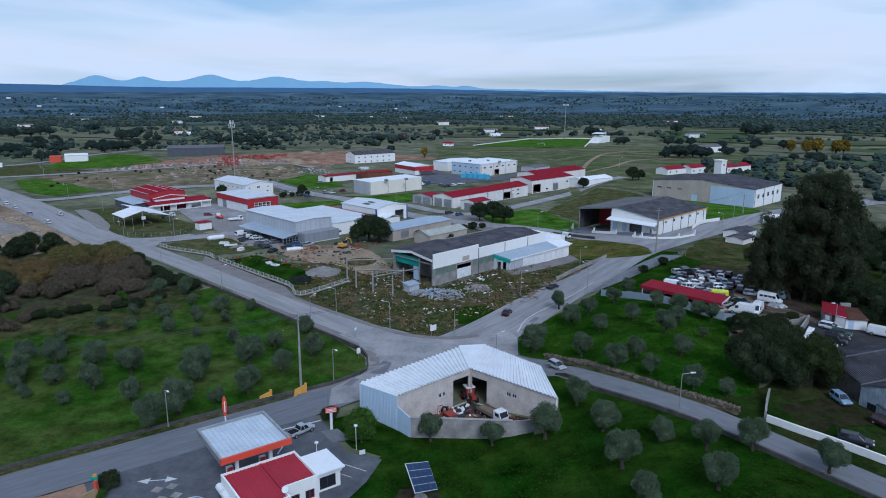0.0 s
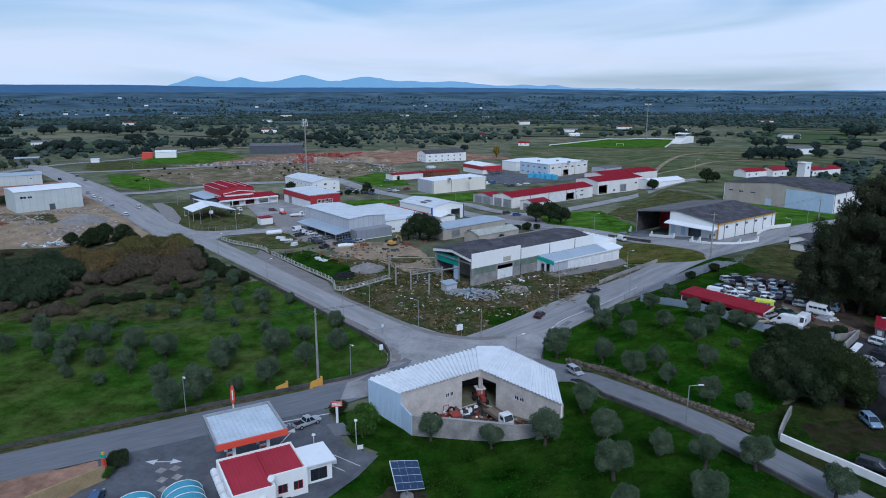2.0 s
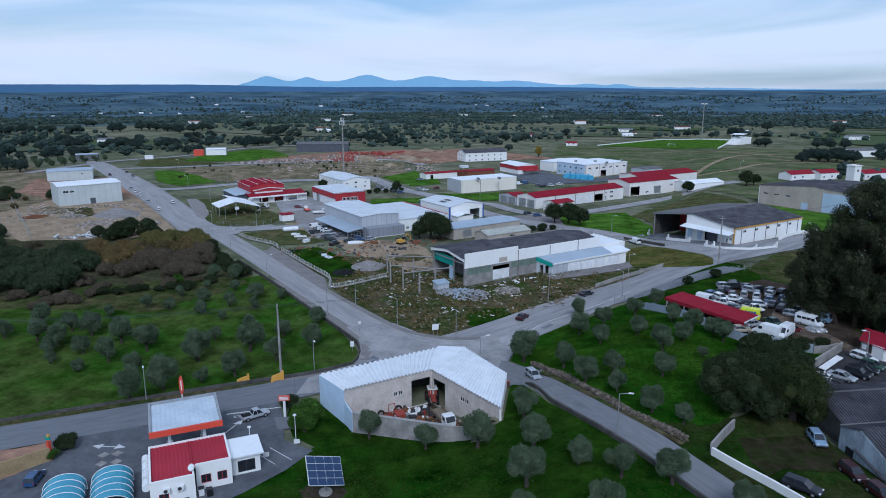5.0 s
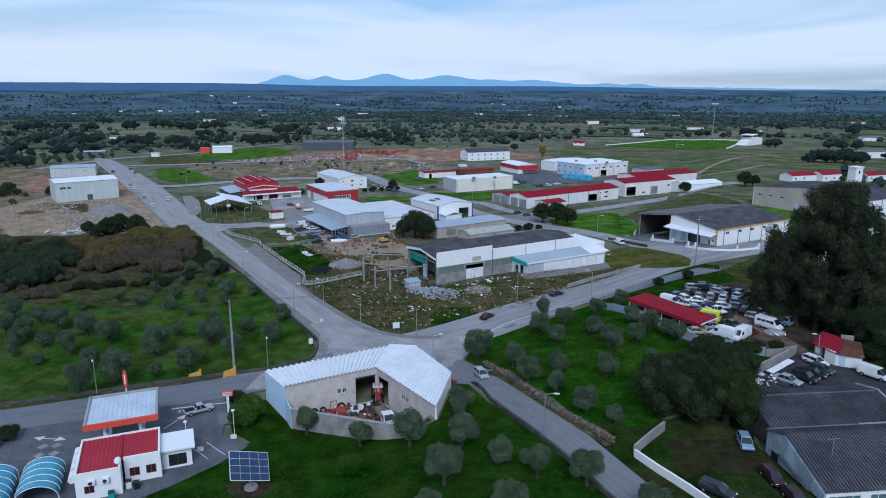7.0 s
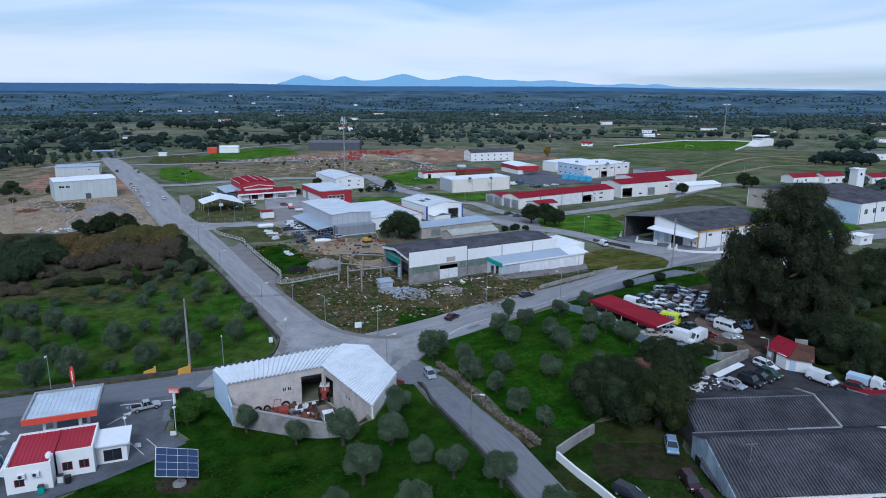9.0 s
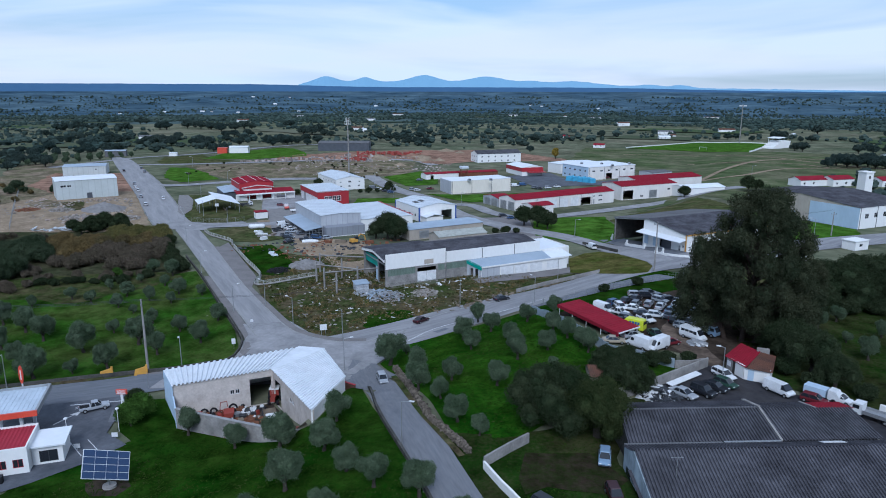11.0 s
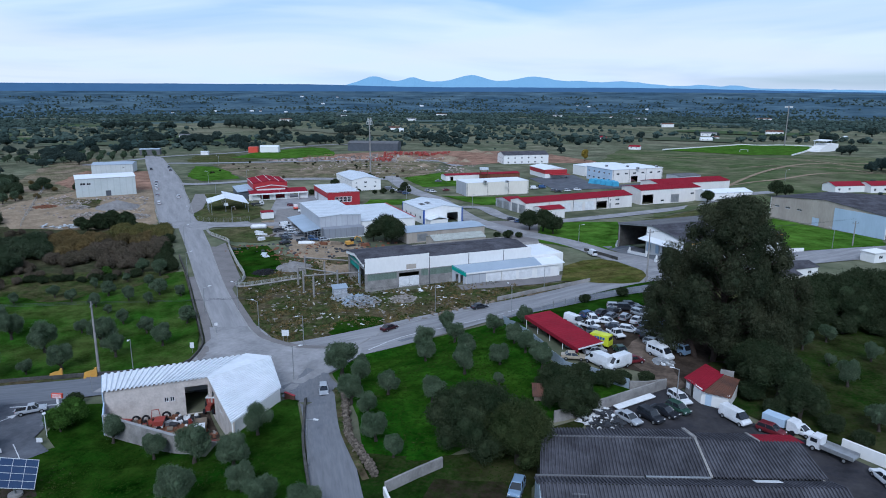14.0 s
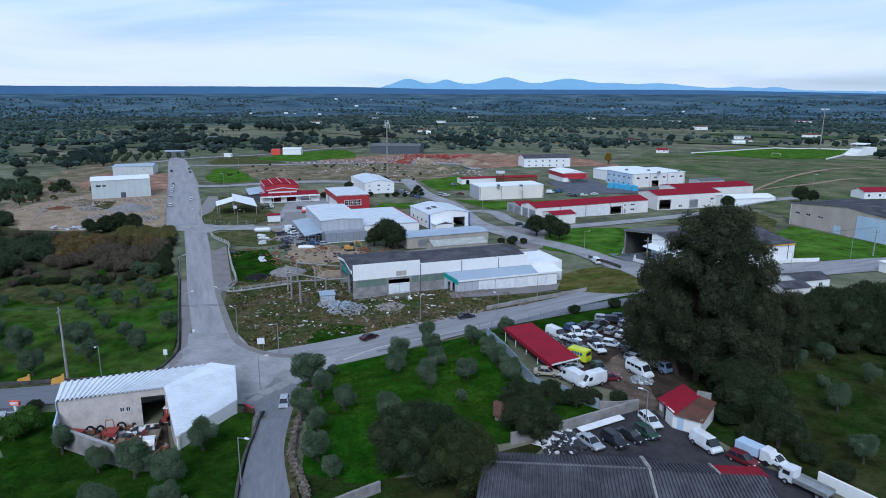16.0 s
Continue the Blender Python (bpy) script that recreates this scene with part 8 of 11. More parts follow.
    wall("wall", st, (L, D), (0, D), -0.5, h + 0.4, M["white"])
    wall("wall", st, (0, D - 0.25), (0, 0.25), -0.5, h + 0.4, M["white"], [(2, 4, 0.5, 2.9), (5, 7, 0.5, 2.9)])
    ribbed("roof", (0.2, D - 0.2, h + 0.15), (5.35, D - 0.2, h + 0.15), (5.35, 0.2, h - 0.1), (0.2, 0.2, h - 0.1), 0.5, 0.05, M["stationroof"], st)
    ribbed("roof", (5.4, D - 0.2, h + 0.15), (L - 0.2, D - 0.2, h + 0.15), (L - 0.2, 2.6, h - 0.05), (5.4, 2.6, h - 0.05), 0.5, 0.05, M["stationroof"], st)
    part("flashing", boxes((5.3, 5.48, 2.6, D - 0.2, h + 0.0, h + 0.26)), M["stationroof"], st)
    for x, y in ((1.5, -0.5), (3.2, -0.5)):
        ac = part("air_conditioner", boxes((x, x + 0.9, -0.42, -0.03, 2.3, 2.95)), M["whitepaint"], st)
        part("fan_grille", tube(bmesh.new(), (x + 0.35, -0.45, 2.62), (x + 0.35, -0.4, 2.62), 0.25, n=14), M["darksteel"], ac)
    dish = bmesh.new()
    tube(dish, (5.2, 1.0, h + 0.9), (5.12, 0.9, h + 0.98), 0.5, 0.42, 16)
    part("dish", dish, M["whitepaint"], st, "white satellite dish")
    part("mast", tube(bmesh.new(), (5.3, 1.1, h), (5.3, 1.1, h + 0.9), 0.03, n=6), M["steel"], st)
    for k in range(4):
        part("awning", tube(bmesh.new(), (-0.45, 1.2 + k * 2.2, 2.7), (-0.45, 2.9 + k * 2.2, 2.7), 0.5, n=12), M["whitepaint"], st, "white curved awning")
    ki = thing("kiosk", "small white flat-roofed annexe with a glazed front", "kiosk", 0, 0, 0)
    ki.matrix_world = st.matrix_world @ pose(L + 0.06, 4.2, 0)
    wall("wall", ki, (0, 0), (4.0, 0), -0.5, 2.9, M["white"], [(0.9, 3.3, 0.9, 2.7)])
    opening(ki, (0, 0), (4.0, 0), -0.5, (0.9, 3.3, 0.9, 2.7), "window", M["darksteel"])
    wall("wall", ki, (4.0, 0.25), (4.0, 4.6), -0.5, 2.9, M["white"])
    wall("wall", ki, (4.0, 4.85), (0, 4.85), -0.5, 2.9, M["white"])
    part("roof", boxes((-0.05, 4.5, -0.5, 5.1, 2.905, 3.15)), M["whiteroof"], ki)
    for name, x, y, m in (("wheelie_bin", 7.2, 0.6, M["rubber"]), ("waste_bin", 6.2, 1.2, M["whitepaint"]), ("waste_bin", 4.2, -0.8, M["teal"])):
        b_ = thing(name, "bin standing against the shop wall", "bin", 0, 0, 0)
        b_.matrix_world = st.matrix_world @ pose(x, y, 0.1)
        part("body", boxes((-0.35, 0.35, -0.35, 0.35, 0.0, 1.0)), m, b_)
        part("lid", boxes((-0.38, 0.38, -0.4, 0.38, 1.0, 1.08)), M["darksteel"], b_)


station()


def carwash_tent(x, y, turn, r, L):
    ob = thing("car_wash_bay", "arched car-wash bay with blue-green sheeting", "car wash", x, y, 0.1, turn)
    verts, faces = [], []
    n = 12
    for xx in (0, L):
        for k in range(n + 1):
            a = math.pi * k / n
            for rr in (r, r - 0.06):
                verts.append((xx, rr * math.cos(a), 0.9 + rr * 0.75 * math.sin(a)))
    m = 2 * (n + 1)
    for k in range(n):
        i = 2 * k
        faces += [(i, i + 2, m + i + 2, m + i), (i + 1, m + i + 1, m + i + 3, i + 3), (i, i + 1, i + 3, i + 2), (m + i, m + i + 2, m + i + 3, m + i + 1)]
    raw("cover", verts, faces, mat("blue_sheeting", (0.03, 0.20, 0.30), 0.25, other=(0.05, 0.28, 0.36), big=0.5, fine=3, amount=0.4, spec=0.6), ob)
    for j in range(6):
        xx = L * j / 5
        part("hoop", sweep([(xx, (r + 0.03) * math.cos(math.pi * k / n), 0.9 + (r + 0.03) * 0.75 * math.sin(math.pi * k / n)) for k in range(n + 1)], 0.05, 5), M["whitepaint"], ob)
    for s in (-r, r):
        for xx in (0.1, L - 0.1):
            part("post", tube(bmesh.new(), (xx, s, -0.3), (xx, s, 0.95), 0.07), M["whitepaint"], ob)
    return ob


carwash_tent(-43.6, 73.2, -47, 2.6, 8)
carwash_tent(-48.0, 69.4, -47, 2.6, 8)


def totem():
    ob = thing("price_totem", "tall orange and white filling-station price sign", "sign", -31.9, 98.2, 0, 25)
    part("pole", boxes((-0.2, 0.2, -0.12, 0.12, -0.3, 3.4)), M["whitepaint"], ob)
    part("panel", boxes((-0.9, 0.9, -0.18, 0.18, 3.0, 3.8)), M["orange"], ob)
    for k in range(3):
        part("bar", boxes((-0.75, 0.75, -0.2, -0.185, 3.12 + 0.22 * k, 3.24 + 0.22 * k)), M["whitepaint"], ob)
    return ob


totem()
flag = thing("oval_sign", "tall red oval sign on a white pole behind the canopy", "sign", -46.2, 91.0, ground(-46.2, 91.0), 30)
part("pole", tube(bmesh.new(), (0, 0, -0.4), (0, 0, 5.6), 0.12), M["whitepaint"], flag)
part("panel", prism_side(bmesh.new(), [(0.34 * math.cos(a), 6.75 + 1.6 * math.sin(a)) for a in [2 * math.pi * k / 20 for k in range(20)]], -0.12, 0.12, "y"), M["orange"], flag, "red-orange oval board")
part("stripe", boxes((-0.08, 0.08, -0.14, -0.125, 5.9, 7.6)), M["whitepaint"], flag)


# ---- solar panel on a post ----
def solar():
    ob = thing("solar_panel", "large blue solar panel tilted on a concrete footing", "solar panel", -14.7, 80.9, ground(-14.7, 80.9))
    ux, uy = Vector((2.28, 5.34, -2.64)).normalized(), Vector((-1.82, 1.59, 3.09)).normalized()
    uz = ux.cross(uy).normalized()
    uy = uz.cross(ux)
    tilt = Matrix.Translation((0, -0.25, 3.55)) @ Matrix((ux, uy, uz)).transposed().to_4x4()
    w, h = 6.3, 3.9
    back = part("frame", box(bmesh.new(), -w / 2, w / 2, -h / 2, h / 2, -0.08, 0, tilt), M["whitepaint"], ob)
    for i in range(4):
        for j in range(4):
            x0, y0 = -w / 2 + 0.05 + i * (w - 0.1) / 4, -h / 2 + 0.05 + j * (h - 0.1) / 4
            part("cell", box(bmesh.new(), x0 + 0.03, x0 + (w - 0.1) / 4 - 0.03, y0 + 0.03, y0 + (h - 0.1) / 4 - 0.03, 0.004, 0.03, tilt), M["solar"], back)
    part("post", tube(bmesh.new(), (-0.2, 0, -0.4), (-0.1, -0.15, 3.4), 0.16, n=12), M["steel"], ob)
    part("footing", tube(bmesh.new(), (-0.2, 0, -0.3), (-0.2, 0, 0.35), 1.0, 0.9, 14), M["concrete"], ob)


solar()
drape("yard", [(-18.5, 80), (-15.5, 78.3), (-12.5, 79.5), (-12.2, 82), (-15, 83.5), (-18, 82.5)], M["dirt"], 0.06, 2, "bare earth round the solar panel's foot", "yard", ragged=0.6)


# ---- old grey-roofed garages ----
def grey_garages():
    ob = thing("garage_block", "old garage block with ribbed dark grey roofs", "garage", 50.3, 104.3, 5.6, 26.4)
    L, s = 19.6, 3.9
    fc = M["greyroof"]
    R = lambda a, b, c, d, lab="": ribbed("roof", a, b, c, d, 0.42, 0.19, fc, ob, lab)
    R((0, 0.1, s), (L, 0.1, s), (L, 6.4, s + 1.5), (0.6, 6.4, s + 1.5), "ribbed fibre-cement roof")
    R((1.0, 10.6, s + 0.4), (L, 10.6, s + 0.4), (L, 6.45, s + 1.52), (0.6, 6.45, s + 1.52))
    R((L + 0.3, 0.1, s), (33.2, 0.1, s), (32.6, 6.4, s + 1.25), (L + 0.3, 6.4, s + 1.25))
    R((L + 0.3, 10.0, s + 0.3), (27.5, 10.0, s + 0.3), (27.5, 6.45, s + 1.27), (L + 0.3, 6.45, s + 1.27))
    R((-0.8, -0.35, s), (33.2, -0.35, s), (33.2, -3.6, s + 1.2), (-0.8, -3.6, s + 1.2))
    R((-0.5, -12.2, s - 1.6), (33.2, -12.2, s - 1.6), (33.2, -3.65, s + 1.22), (-0.5, -3.65, s + 1.22))
    part("ridge_cap", boxes((0.4, L, 6.25, 6.6, s + 1.55, s + 1.66)), M["greyroof2"], ob)
    part("gutter", boxes((-0.6, 12, -0.32, 0.05, s - 0.12, s + 0.14)), M["greyroof2"], ob)
    part("gutter", boxes((12.2, L, -0.32, 0.05, s - 0.1, s + 0.2)), M["steel"], ob, "pale metal valley gutter")
    part("flashing", slab(bmesh.new(), (L - 0.1, 10.8, s + 0.7), (L + 0.4, 10.8, s + 0.7), (L + 0.4, 6.4, s + 1.8), (L - 0.1, 6.4, s + 1.8), 0.25), M["concrete"], ob)
    part("flashing", slab(bmesh.new(), (27.5, 10.2, s + 0.5), (27.8, 10.2, s + 0.5), (27.8, 6.4, s + 1.45), (27.5, 6.4, s + 1.45), 0.25), M["concrete"], ob)
    part("flashing", slab(bmesh.new(), (L + 0.0, 6.4, s + 1.75), (L + 0.3, 6.4, s + 1.75), (L + 0.3, 0, s + 0.25), (L + 0.0, 0, s + 0.25), 0.2), M["concrete"], ob)
    part("skylight", slab(bmesh.new(), (24, -0.8, s + 0.42), (27, -0.8, s + 0.42), (27, -1.9, s + 0.82), (24, -1.9, s + 0.82), 0.05), M["whitepaint"], ob)
    ribbed("roof", (27.85, 10.1, s + 0.3), (33.4, 10.1, s + 0.3), (33.3, 6.5, s + 1.15), (27.85, 6.5, s + 1.2), 0.5, 0.05, M["redroof"], ob, "red sheet over the end bay")
    # pale end wall
    bm = bmesh.new()
    prism_side(bm, [(-12.0, -3), (-0.2, -3), (-0.2, s - 0.1), (-3.6, s + 1.05), (-12.0, s - 1.75)], -0.6, -0.3, "x")
    part("wall", bm, mat("stained_pale_render", (0.36, 0.42, 0.46), 0.9, other=(0.17, 0.20, 0.22), big=0.5, fine=2.5, amount=0.7, stretch=(1, 1, 0.3)), ob, "stained pale blue end wall")
    for y0, y1, z0, z1 in ((-3.0, -1.6, 0.4, 1.8), (-11.2, -9.6, -0.6, 1.0)):
        part("window", boxes((-0.68, -0.55, y0, y1, z0, z1)), M["glassdark"], ob)
    part("ledge", slab(bmesh.new(), (-1.0, -3.2, 2.3), (-0.6, -3.2, 2.3), (-0.6, -8.8, 1.2), (-1.0, -8.8, 1.2), 0.14), M["greyroof"], ob)
    part("wall", prism_side(bmesh.new(), [(0.1, -3), (10.5, -3), (10.5, s + 0.3), (6.4, s + 1.4), (0.1, s - 0.1)], 0.4, 0.7, "x"), M["darkwall"], ob)
    part("wall", boxes((0.8, L, 10.1, 10.4, -3, s + 0.3)), M["concrete"], ob)
    part("wall", boxes((L + 0.4, 28.8, 9.5, 9.8, -3, s + 0.2)), M["concrete"], ob)
    # shop front under the near eave
    wall("wall", ob, (-0.4, -11.9), (33, -11.9), -3, s - 1.85, M["white"], [(0.6 + 5.2 * k, 4.6 + 5.2 * k, 2.6, 4.6) for k in range(6)])
    part("wall", prism_side(bmesh.new(), [(-11.7, -3), (9.4, -3), (9.4, s + 0.2), (6.4, s + 1.1), (0, s - 0.15), (-3.6, s + 1.0), (-11.7, s - 1.75)], 32.5, 32.8, "x"), M["concrete"], ob)
    for k in range(6):
        opening(ob, (-0.4, -11.9), (33, -11.9), -3, (0.6 + 5.2 * k, 4.6 + 5.2 * k, 2.6, 4.6), "window", M["whitepaint"], mat("greenish_glass", (0.10, 0.17, 0.17), 0.2, big=0.6, fine=3, amount=0.5), bars=3)
    a = part("aerial", tube(bmesh.new(), (3.2, -7.5, s - 0.4), (3.2, -7.5, s + 2.6), 0.04, n=5), M["steel"], ob)
    part("arm", tube(bmesh.new(), (2.4, -7.5, s + 2.5), (3.9, -7.5, s + 2.5), 0.03, n=5), M["steel"], a)


grey_garages()


def hut():
    ob = thing("outbuilding", "white hut under red sheet and brown tile roofs", "outbuilding", 0, 0, 0)
    g = 6.2
    wall("wall", ob, (60.6, 142.9), (61.6, 141.7), g - 1, g + 2.5, M["concrete"])
    wall("wall", ob, (62.0, 141.2), (63.3, 139.7), g - 1, g + 2.5, M["white"])
    # dark upright sheet stands in for the shade in the doorway
    part("door", slab(bmesh.new(), (61.2, 142.2, g + 2.3), (61.3, 142.3, g + 2.3), (62.3, 141.1, g + 2.3), (62.2, 141.0, g + 2.3), 2.3), M["interior"], ob, "dark sheet standing in for an open doorway")
    w = part("window", slab(bmesh.new(), (60.72, 142.62, g + 2.0), (60.75, 142.65, g + 2.0), (61.3, 142.0, g + 2.0), (61.27, 141.97, g + 2.0), 0.9), M["whitepaint"], ob)
    wall("wall", ob, (63.4, 139.6), (67.3, 139.1), g - 1, g + 2.2, M["white"])
    part("door", slab(bmesh.new(), (64.0, 139.45, g + 2.0), (64.9, 139.35, g + 2.0), (64.9, 139.4, g + 2.0), (64.0, 139.5, g + 2.0), 2.0), M["bluewall"], ob, "pale blue door")
    wall("wall", ob, (67.3, 139.3), (68.0, 145), g - 1, g + 2.4, M["white"])
    wall("wall", ob, (68.0, 145.2), (62.9, 149.2), g - 1, g + 2.6, M["concrete"])
    wall("wall", ob, (62.7, 149.2), (60.6, 143.1), g - 1, g + 2.4, M["concrete"])
    ribbed("roof", (60.2, 143.0, g + 2.5), (63.6, 139.2, g + 2.4), (65.8, 146.2, g + 2.95), (62.6, 149.4, g + 2.95), 0.5, 0.05, M["redroof"], ob, "dark red sheet roof")
    ribbed("roof", (63.65, 139.1, g + 2.4), (67.6, 138.8, g + 2.3), (68.2, 145.4, g + 2.85), (65.85, 146.2, g + 2.9), 0.35, 0.08, M["tile"], ob, "weathered brown tile roof")
    part("chimney", boxes((65.2, 67.2, 146.3, 146.9, g + 2.3, g + 3.5)), M["concrete"], ob)


hut()


def carport():
    ob = thing("carport", "long red-roofed carport over scrapped cars", "carport", 0, 0, 0)
    a, b, c, d = (26.4, 160.8), (29.9, 165.7), (44.6, 152.9), (41.5, 147.9)
    ribbed("roof", (*a, 8.15), (*d, 8.25), (*c, 8.45), (*b, 8.35), 0.9, 0.06, M["redroof"], ob, "dark red sheet roof")
    part("fascia", slab(bmesh.new(), (a[0] - 0.1, a[1] - 0.1, 8.2), (d[0] - 0.1, d[1] - 0.1, 8.3), (d[0], d[1], 8.3), (a[0], a[1], 8.2), 0.7), M["redroof"], ob)
    part("fascia", slab(bmesh.new(), (d[0], d[1] - 0.05, 8.35), (c[0], c[1] - 0.05, 8.5), (c[0] + 0.1, c[1] - 0.1, 8.5), (d[0] + 0.1, d[1] - 0.1, 8.35), 0.25), M["whitepaint"], ob)
    for k in range(5):
        for p, q in ((a, d), (b, c)):
            x, y = p[0] + (q[0] - p[0]) * (0.03 + 0.235 * k), p[1] + (q[1] - p[1]) * (0.03 + 0.235 * k)
            part("post", tube(bmesh.new(), (x, y, ground(x, y) - 0.3), (x, y, 8.2), 0.07), M["whitepaint"], ob)


carport()

# ---- walls, kerbs, fences ----
strip("kerb", [(-103, 198.5), (-66, 168.3), (-43.6, 151.4), (-30.6, 142.4), (-24.5, 140.2), (-16.5, 139.8), (-10.5, 142.3), (-6.2, 147.8), (-6.0, 152.5)], 0.3, M["kerb"], 0.0, 0.22, "stone kerb round the corner plot", "kerb", step=2)
strip("pavement", [(-103, 199.5), (-66, 169.2), (-43.3, 152.4), (-30.2, 143.4), (-24.2, 141.3), (-16.9, 141.0), (-11, 143.4)], 1.5, M["pavement"], 0.0, 0.2, "narrow concrete pavement round the corner plot", "pavement", step=2)
strip("kerb", [(-5.6, 153.5), (-5.6, 157.5), (-1.5, 167.6), (8.6, 183)], 0.3, M["kerb"], 0.0, 0.2, "stone kerb of the plot", "kerb", step=2)
lowwall = [(-78.8, 78.2), (-58.6, 95.8), (-46.5, 106.4), (-36.4, 114.7), (-32.4, 120.6), (-32.2, 126), (-34.4, 131.2), (-41, 137), (-58.5, 150.8), (-80, 168), (-102, 184.5)]
strip("garden_wall", [(-110, 50), *lowwall], 0.35, M["darkwall"], 0.0, 0.75, "dark mossy orchard wall beside the road", "wall", kind="structure", step=2)
strip("verge", [(-110, 50), *lowwall[:3]], 1.3, M["weeds"], 0.2, label="grassy dirt verge under the orchard wall", category="verge", shift=-0.95, step=2)
strip("pavement", [(-41.8, 110.3), (-34.8, 115.6), (-31.2, 121), (-30.8, 126.5), (-33, 132), (-39.8, 138.1), (-57.3, 152), (-79, 169)], 2.0, M["pavement"], 0.0, 0.16, "concrete pavement beside the orchard wall", "pavement", step=2)
strip("verge", [(-78, 76.5), (-57.8, 94.4), (-46, 104.8), (-41.8, 108.6)], 1.6, M["grass_dull"], 0.12, label="weedy verge along the road", category="verge")
strip("retaining_wall", [(4.6, 117.6), (10.2, 110.3), (15.4, 103.8), (21, 97.5), (27, 91.2), (36, 81.5), (52, 64)], 0.35, M["darkwall"], 0.0, 0.7, "dark low wall beside the lane", "wall", step=2)
strip("garden_wall", [(33.8, 96.4), (37.2, 93.2), (40.3, 90.6), (46, 85), (60, 70)], 0.3, M["white"], 0.0, 1.15, "whitewashed garden wall beside the lane", "wall", step=2)
strip("garden_wall", [(33.7, 96.8), (35.4, 101.3), (37, 105)], 0.3, M["concrete"], 0.0, 1.5, "bare concrete garden wall", "wall", step=2)
strip("garden_wall", [(45.5, 123.5), (48.4, 127.2), (53, 134.9), (57.6, 142.8)], 0.3, M["concrete"], 0.0, 1.7, "grey concrete wall of the garage yard", "wall", step=2)
strip("garden_wall", [(52.5, 139.8), (55, 141), (57.2, 143.2)], 0.3, M["concrete"], 0.0, 1.4, "grey concrete wall with brick coping", "wall", step=2)
strip("garden_wall", [(8.3, 188.3), (14.5, 199), (20, 206.5), (25, 213)], 0.3, M["concrete"], 0.0, 1.1, "pale concrete wall beside the road", "wall", step=2)
strip("garden_wall", [(82, 134.5), (88, 131.5), (96, 127.5)], 0.3, M["white"], 0.0, 1.6, "pale wall of the garage yard", "wall", step=2)
strip("garden_wall", [(60.4, 253), (66.8, 266), (75.9, 274.7)], 0.3, M["white"], 0.0, 1.1, "white wall running past the hall", "wall", step=2)
strip("garden_wall", [(37.6, 238.4), (41, 235.2), (45.1, 233.4), (51.5, 235.2), (58.1, 240.8)], 0.3, M["white"], 0.0, 0.75, "low white wall before the hall", "wall", step=2)
strip("garden_wall", [(26.0, 256.0), (32.3, 248.9)], 0.3, M["white"], 0.0, 1.0, "low white wall of the hall's yard", "wall", step=2)
for x, y, h_ in ((18.7, 268.1, 2.4), (25.6, 256.5, 2.2), (32.5, 248.6, 1.9), (37.5, 238.5, 2.2), (39.6, 236.4, 2.2), (51.8, 235.4, 1.9), (58.2, 240.9, 2.0)):
    gp = thing("gate_pillar", "white flared gate pillar of the hall's yard", "gate pillar", x, y, ground(x, y), -50, "gate pillars")
    part("pillar", prism_side(bmesh.new(), [(-0.9, -0.3), (0.35, -0.3), (0.35, h_), (-0.05, h_), (-0.3, h_ * 0.6), (-0.9, h_ * 0.4)], -0.18, 0.18, "y"), M["white"], gp)
strip("garden_wall", [(10.5, 256.6), (14.5, 254.0), (18.5, 251.6), (24.7, 244.6)], 0.25, M["darkwall"], 0.0, 1.1, "dark concrete wall along the side street", "wall", step=2)
strip("kerb", [(18.9, 246.8), (25.3, 242.2), (31.1, 233.9), (36.6, 225.8), (39.0, 219.5), (38.9, 211.1), (34.9, 208.4), (28, 209.8)], 0.3, M["kerb"], 0.0, 0.26, "kerb of the grass island", "kerb", step=2)
drape("lawn", [(16.6, 213.6), (11.5, 231.9), (14.3, 242.4), (18.9, 246.5), (25.2, 241.9), (30.9, 233.7), (36.4, 225.7), (38.8, 219.5), (38.6, 211.3), (34.9, 208.8), (30.2, 209.8), (23.3, 212.3)], M["island_grass"], 0.2, 2.5, "yellowing rough grass island beside the annex", "grass")
# ochre gateposts and wall at the orchard entrance
for x, y, t in ((-46.2, 106.8, 40), (-41.0, 110.2, 40)):
    gp = thing("gate_wing", "ochre-painted flared entrance wall", "gate wall", x, y, 0, t)
    part("wall", prism_side(bmesh.new(), [(-1.3, -0.5), (1.0, -0.5), (1.0, 1.6), (-0.9, 1.1)], -0.15, 0.15, "y"), M["yellow"], gp)
    part("post", boxes((0.9, 1.25, -0.2, 0.2, -0.5, 1.9)), M["yellow"], gp)
# ochre wall beside the station
ow = thing("boundary_wall", "ochre rendered wall with a loose stone bank", "wall", 0, 0, 0, kind="structure")
wall("wall", ow, (-57.2, 75.2), (-61.5, 66), -0.5, 2.2, mat("ochre_render", (0.36, 0.27, 0.15), 0.9, big=0.5, fine=3, amount=0.5), t=0.3, tops=(2.2, 2.4))
part("post", boxes((-57.4, -57.0, 75.0, 75.5, -0.4, 3.2)), M["orange"], ow)
sg = thing("lantern_sign", "small green and yellow sign on the wall's end", "sign", -57.4, 75.4, 3.2)
part("board", boxes((-0.5, 0.4, -0.1, 0.1, 0.0, 0.5)), M["teal"], sg)
part("lamp", boxes((-0.1, 0.3, -0.15, 0.15, 0.5, 0.85)), M["yellow"], sg)


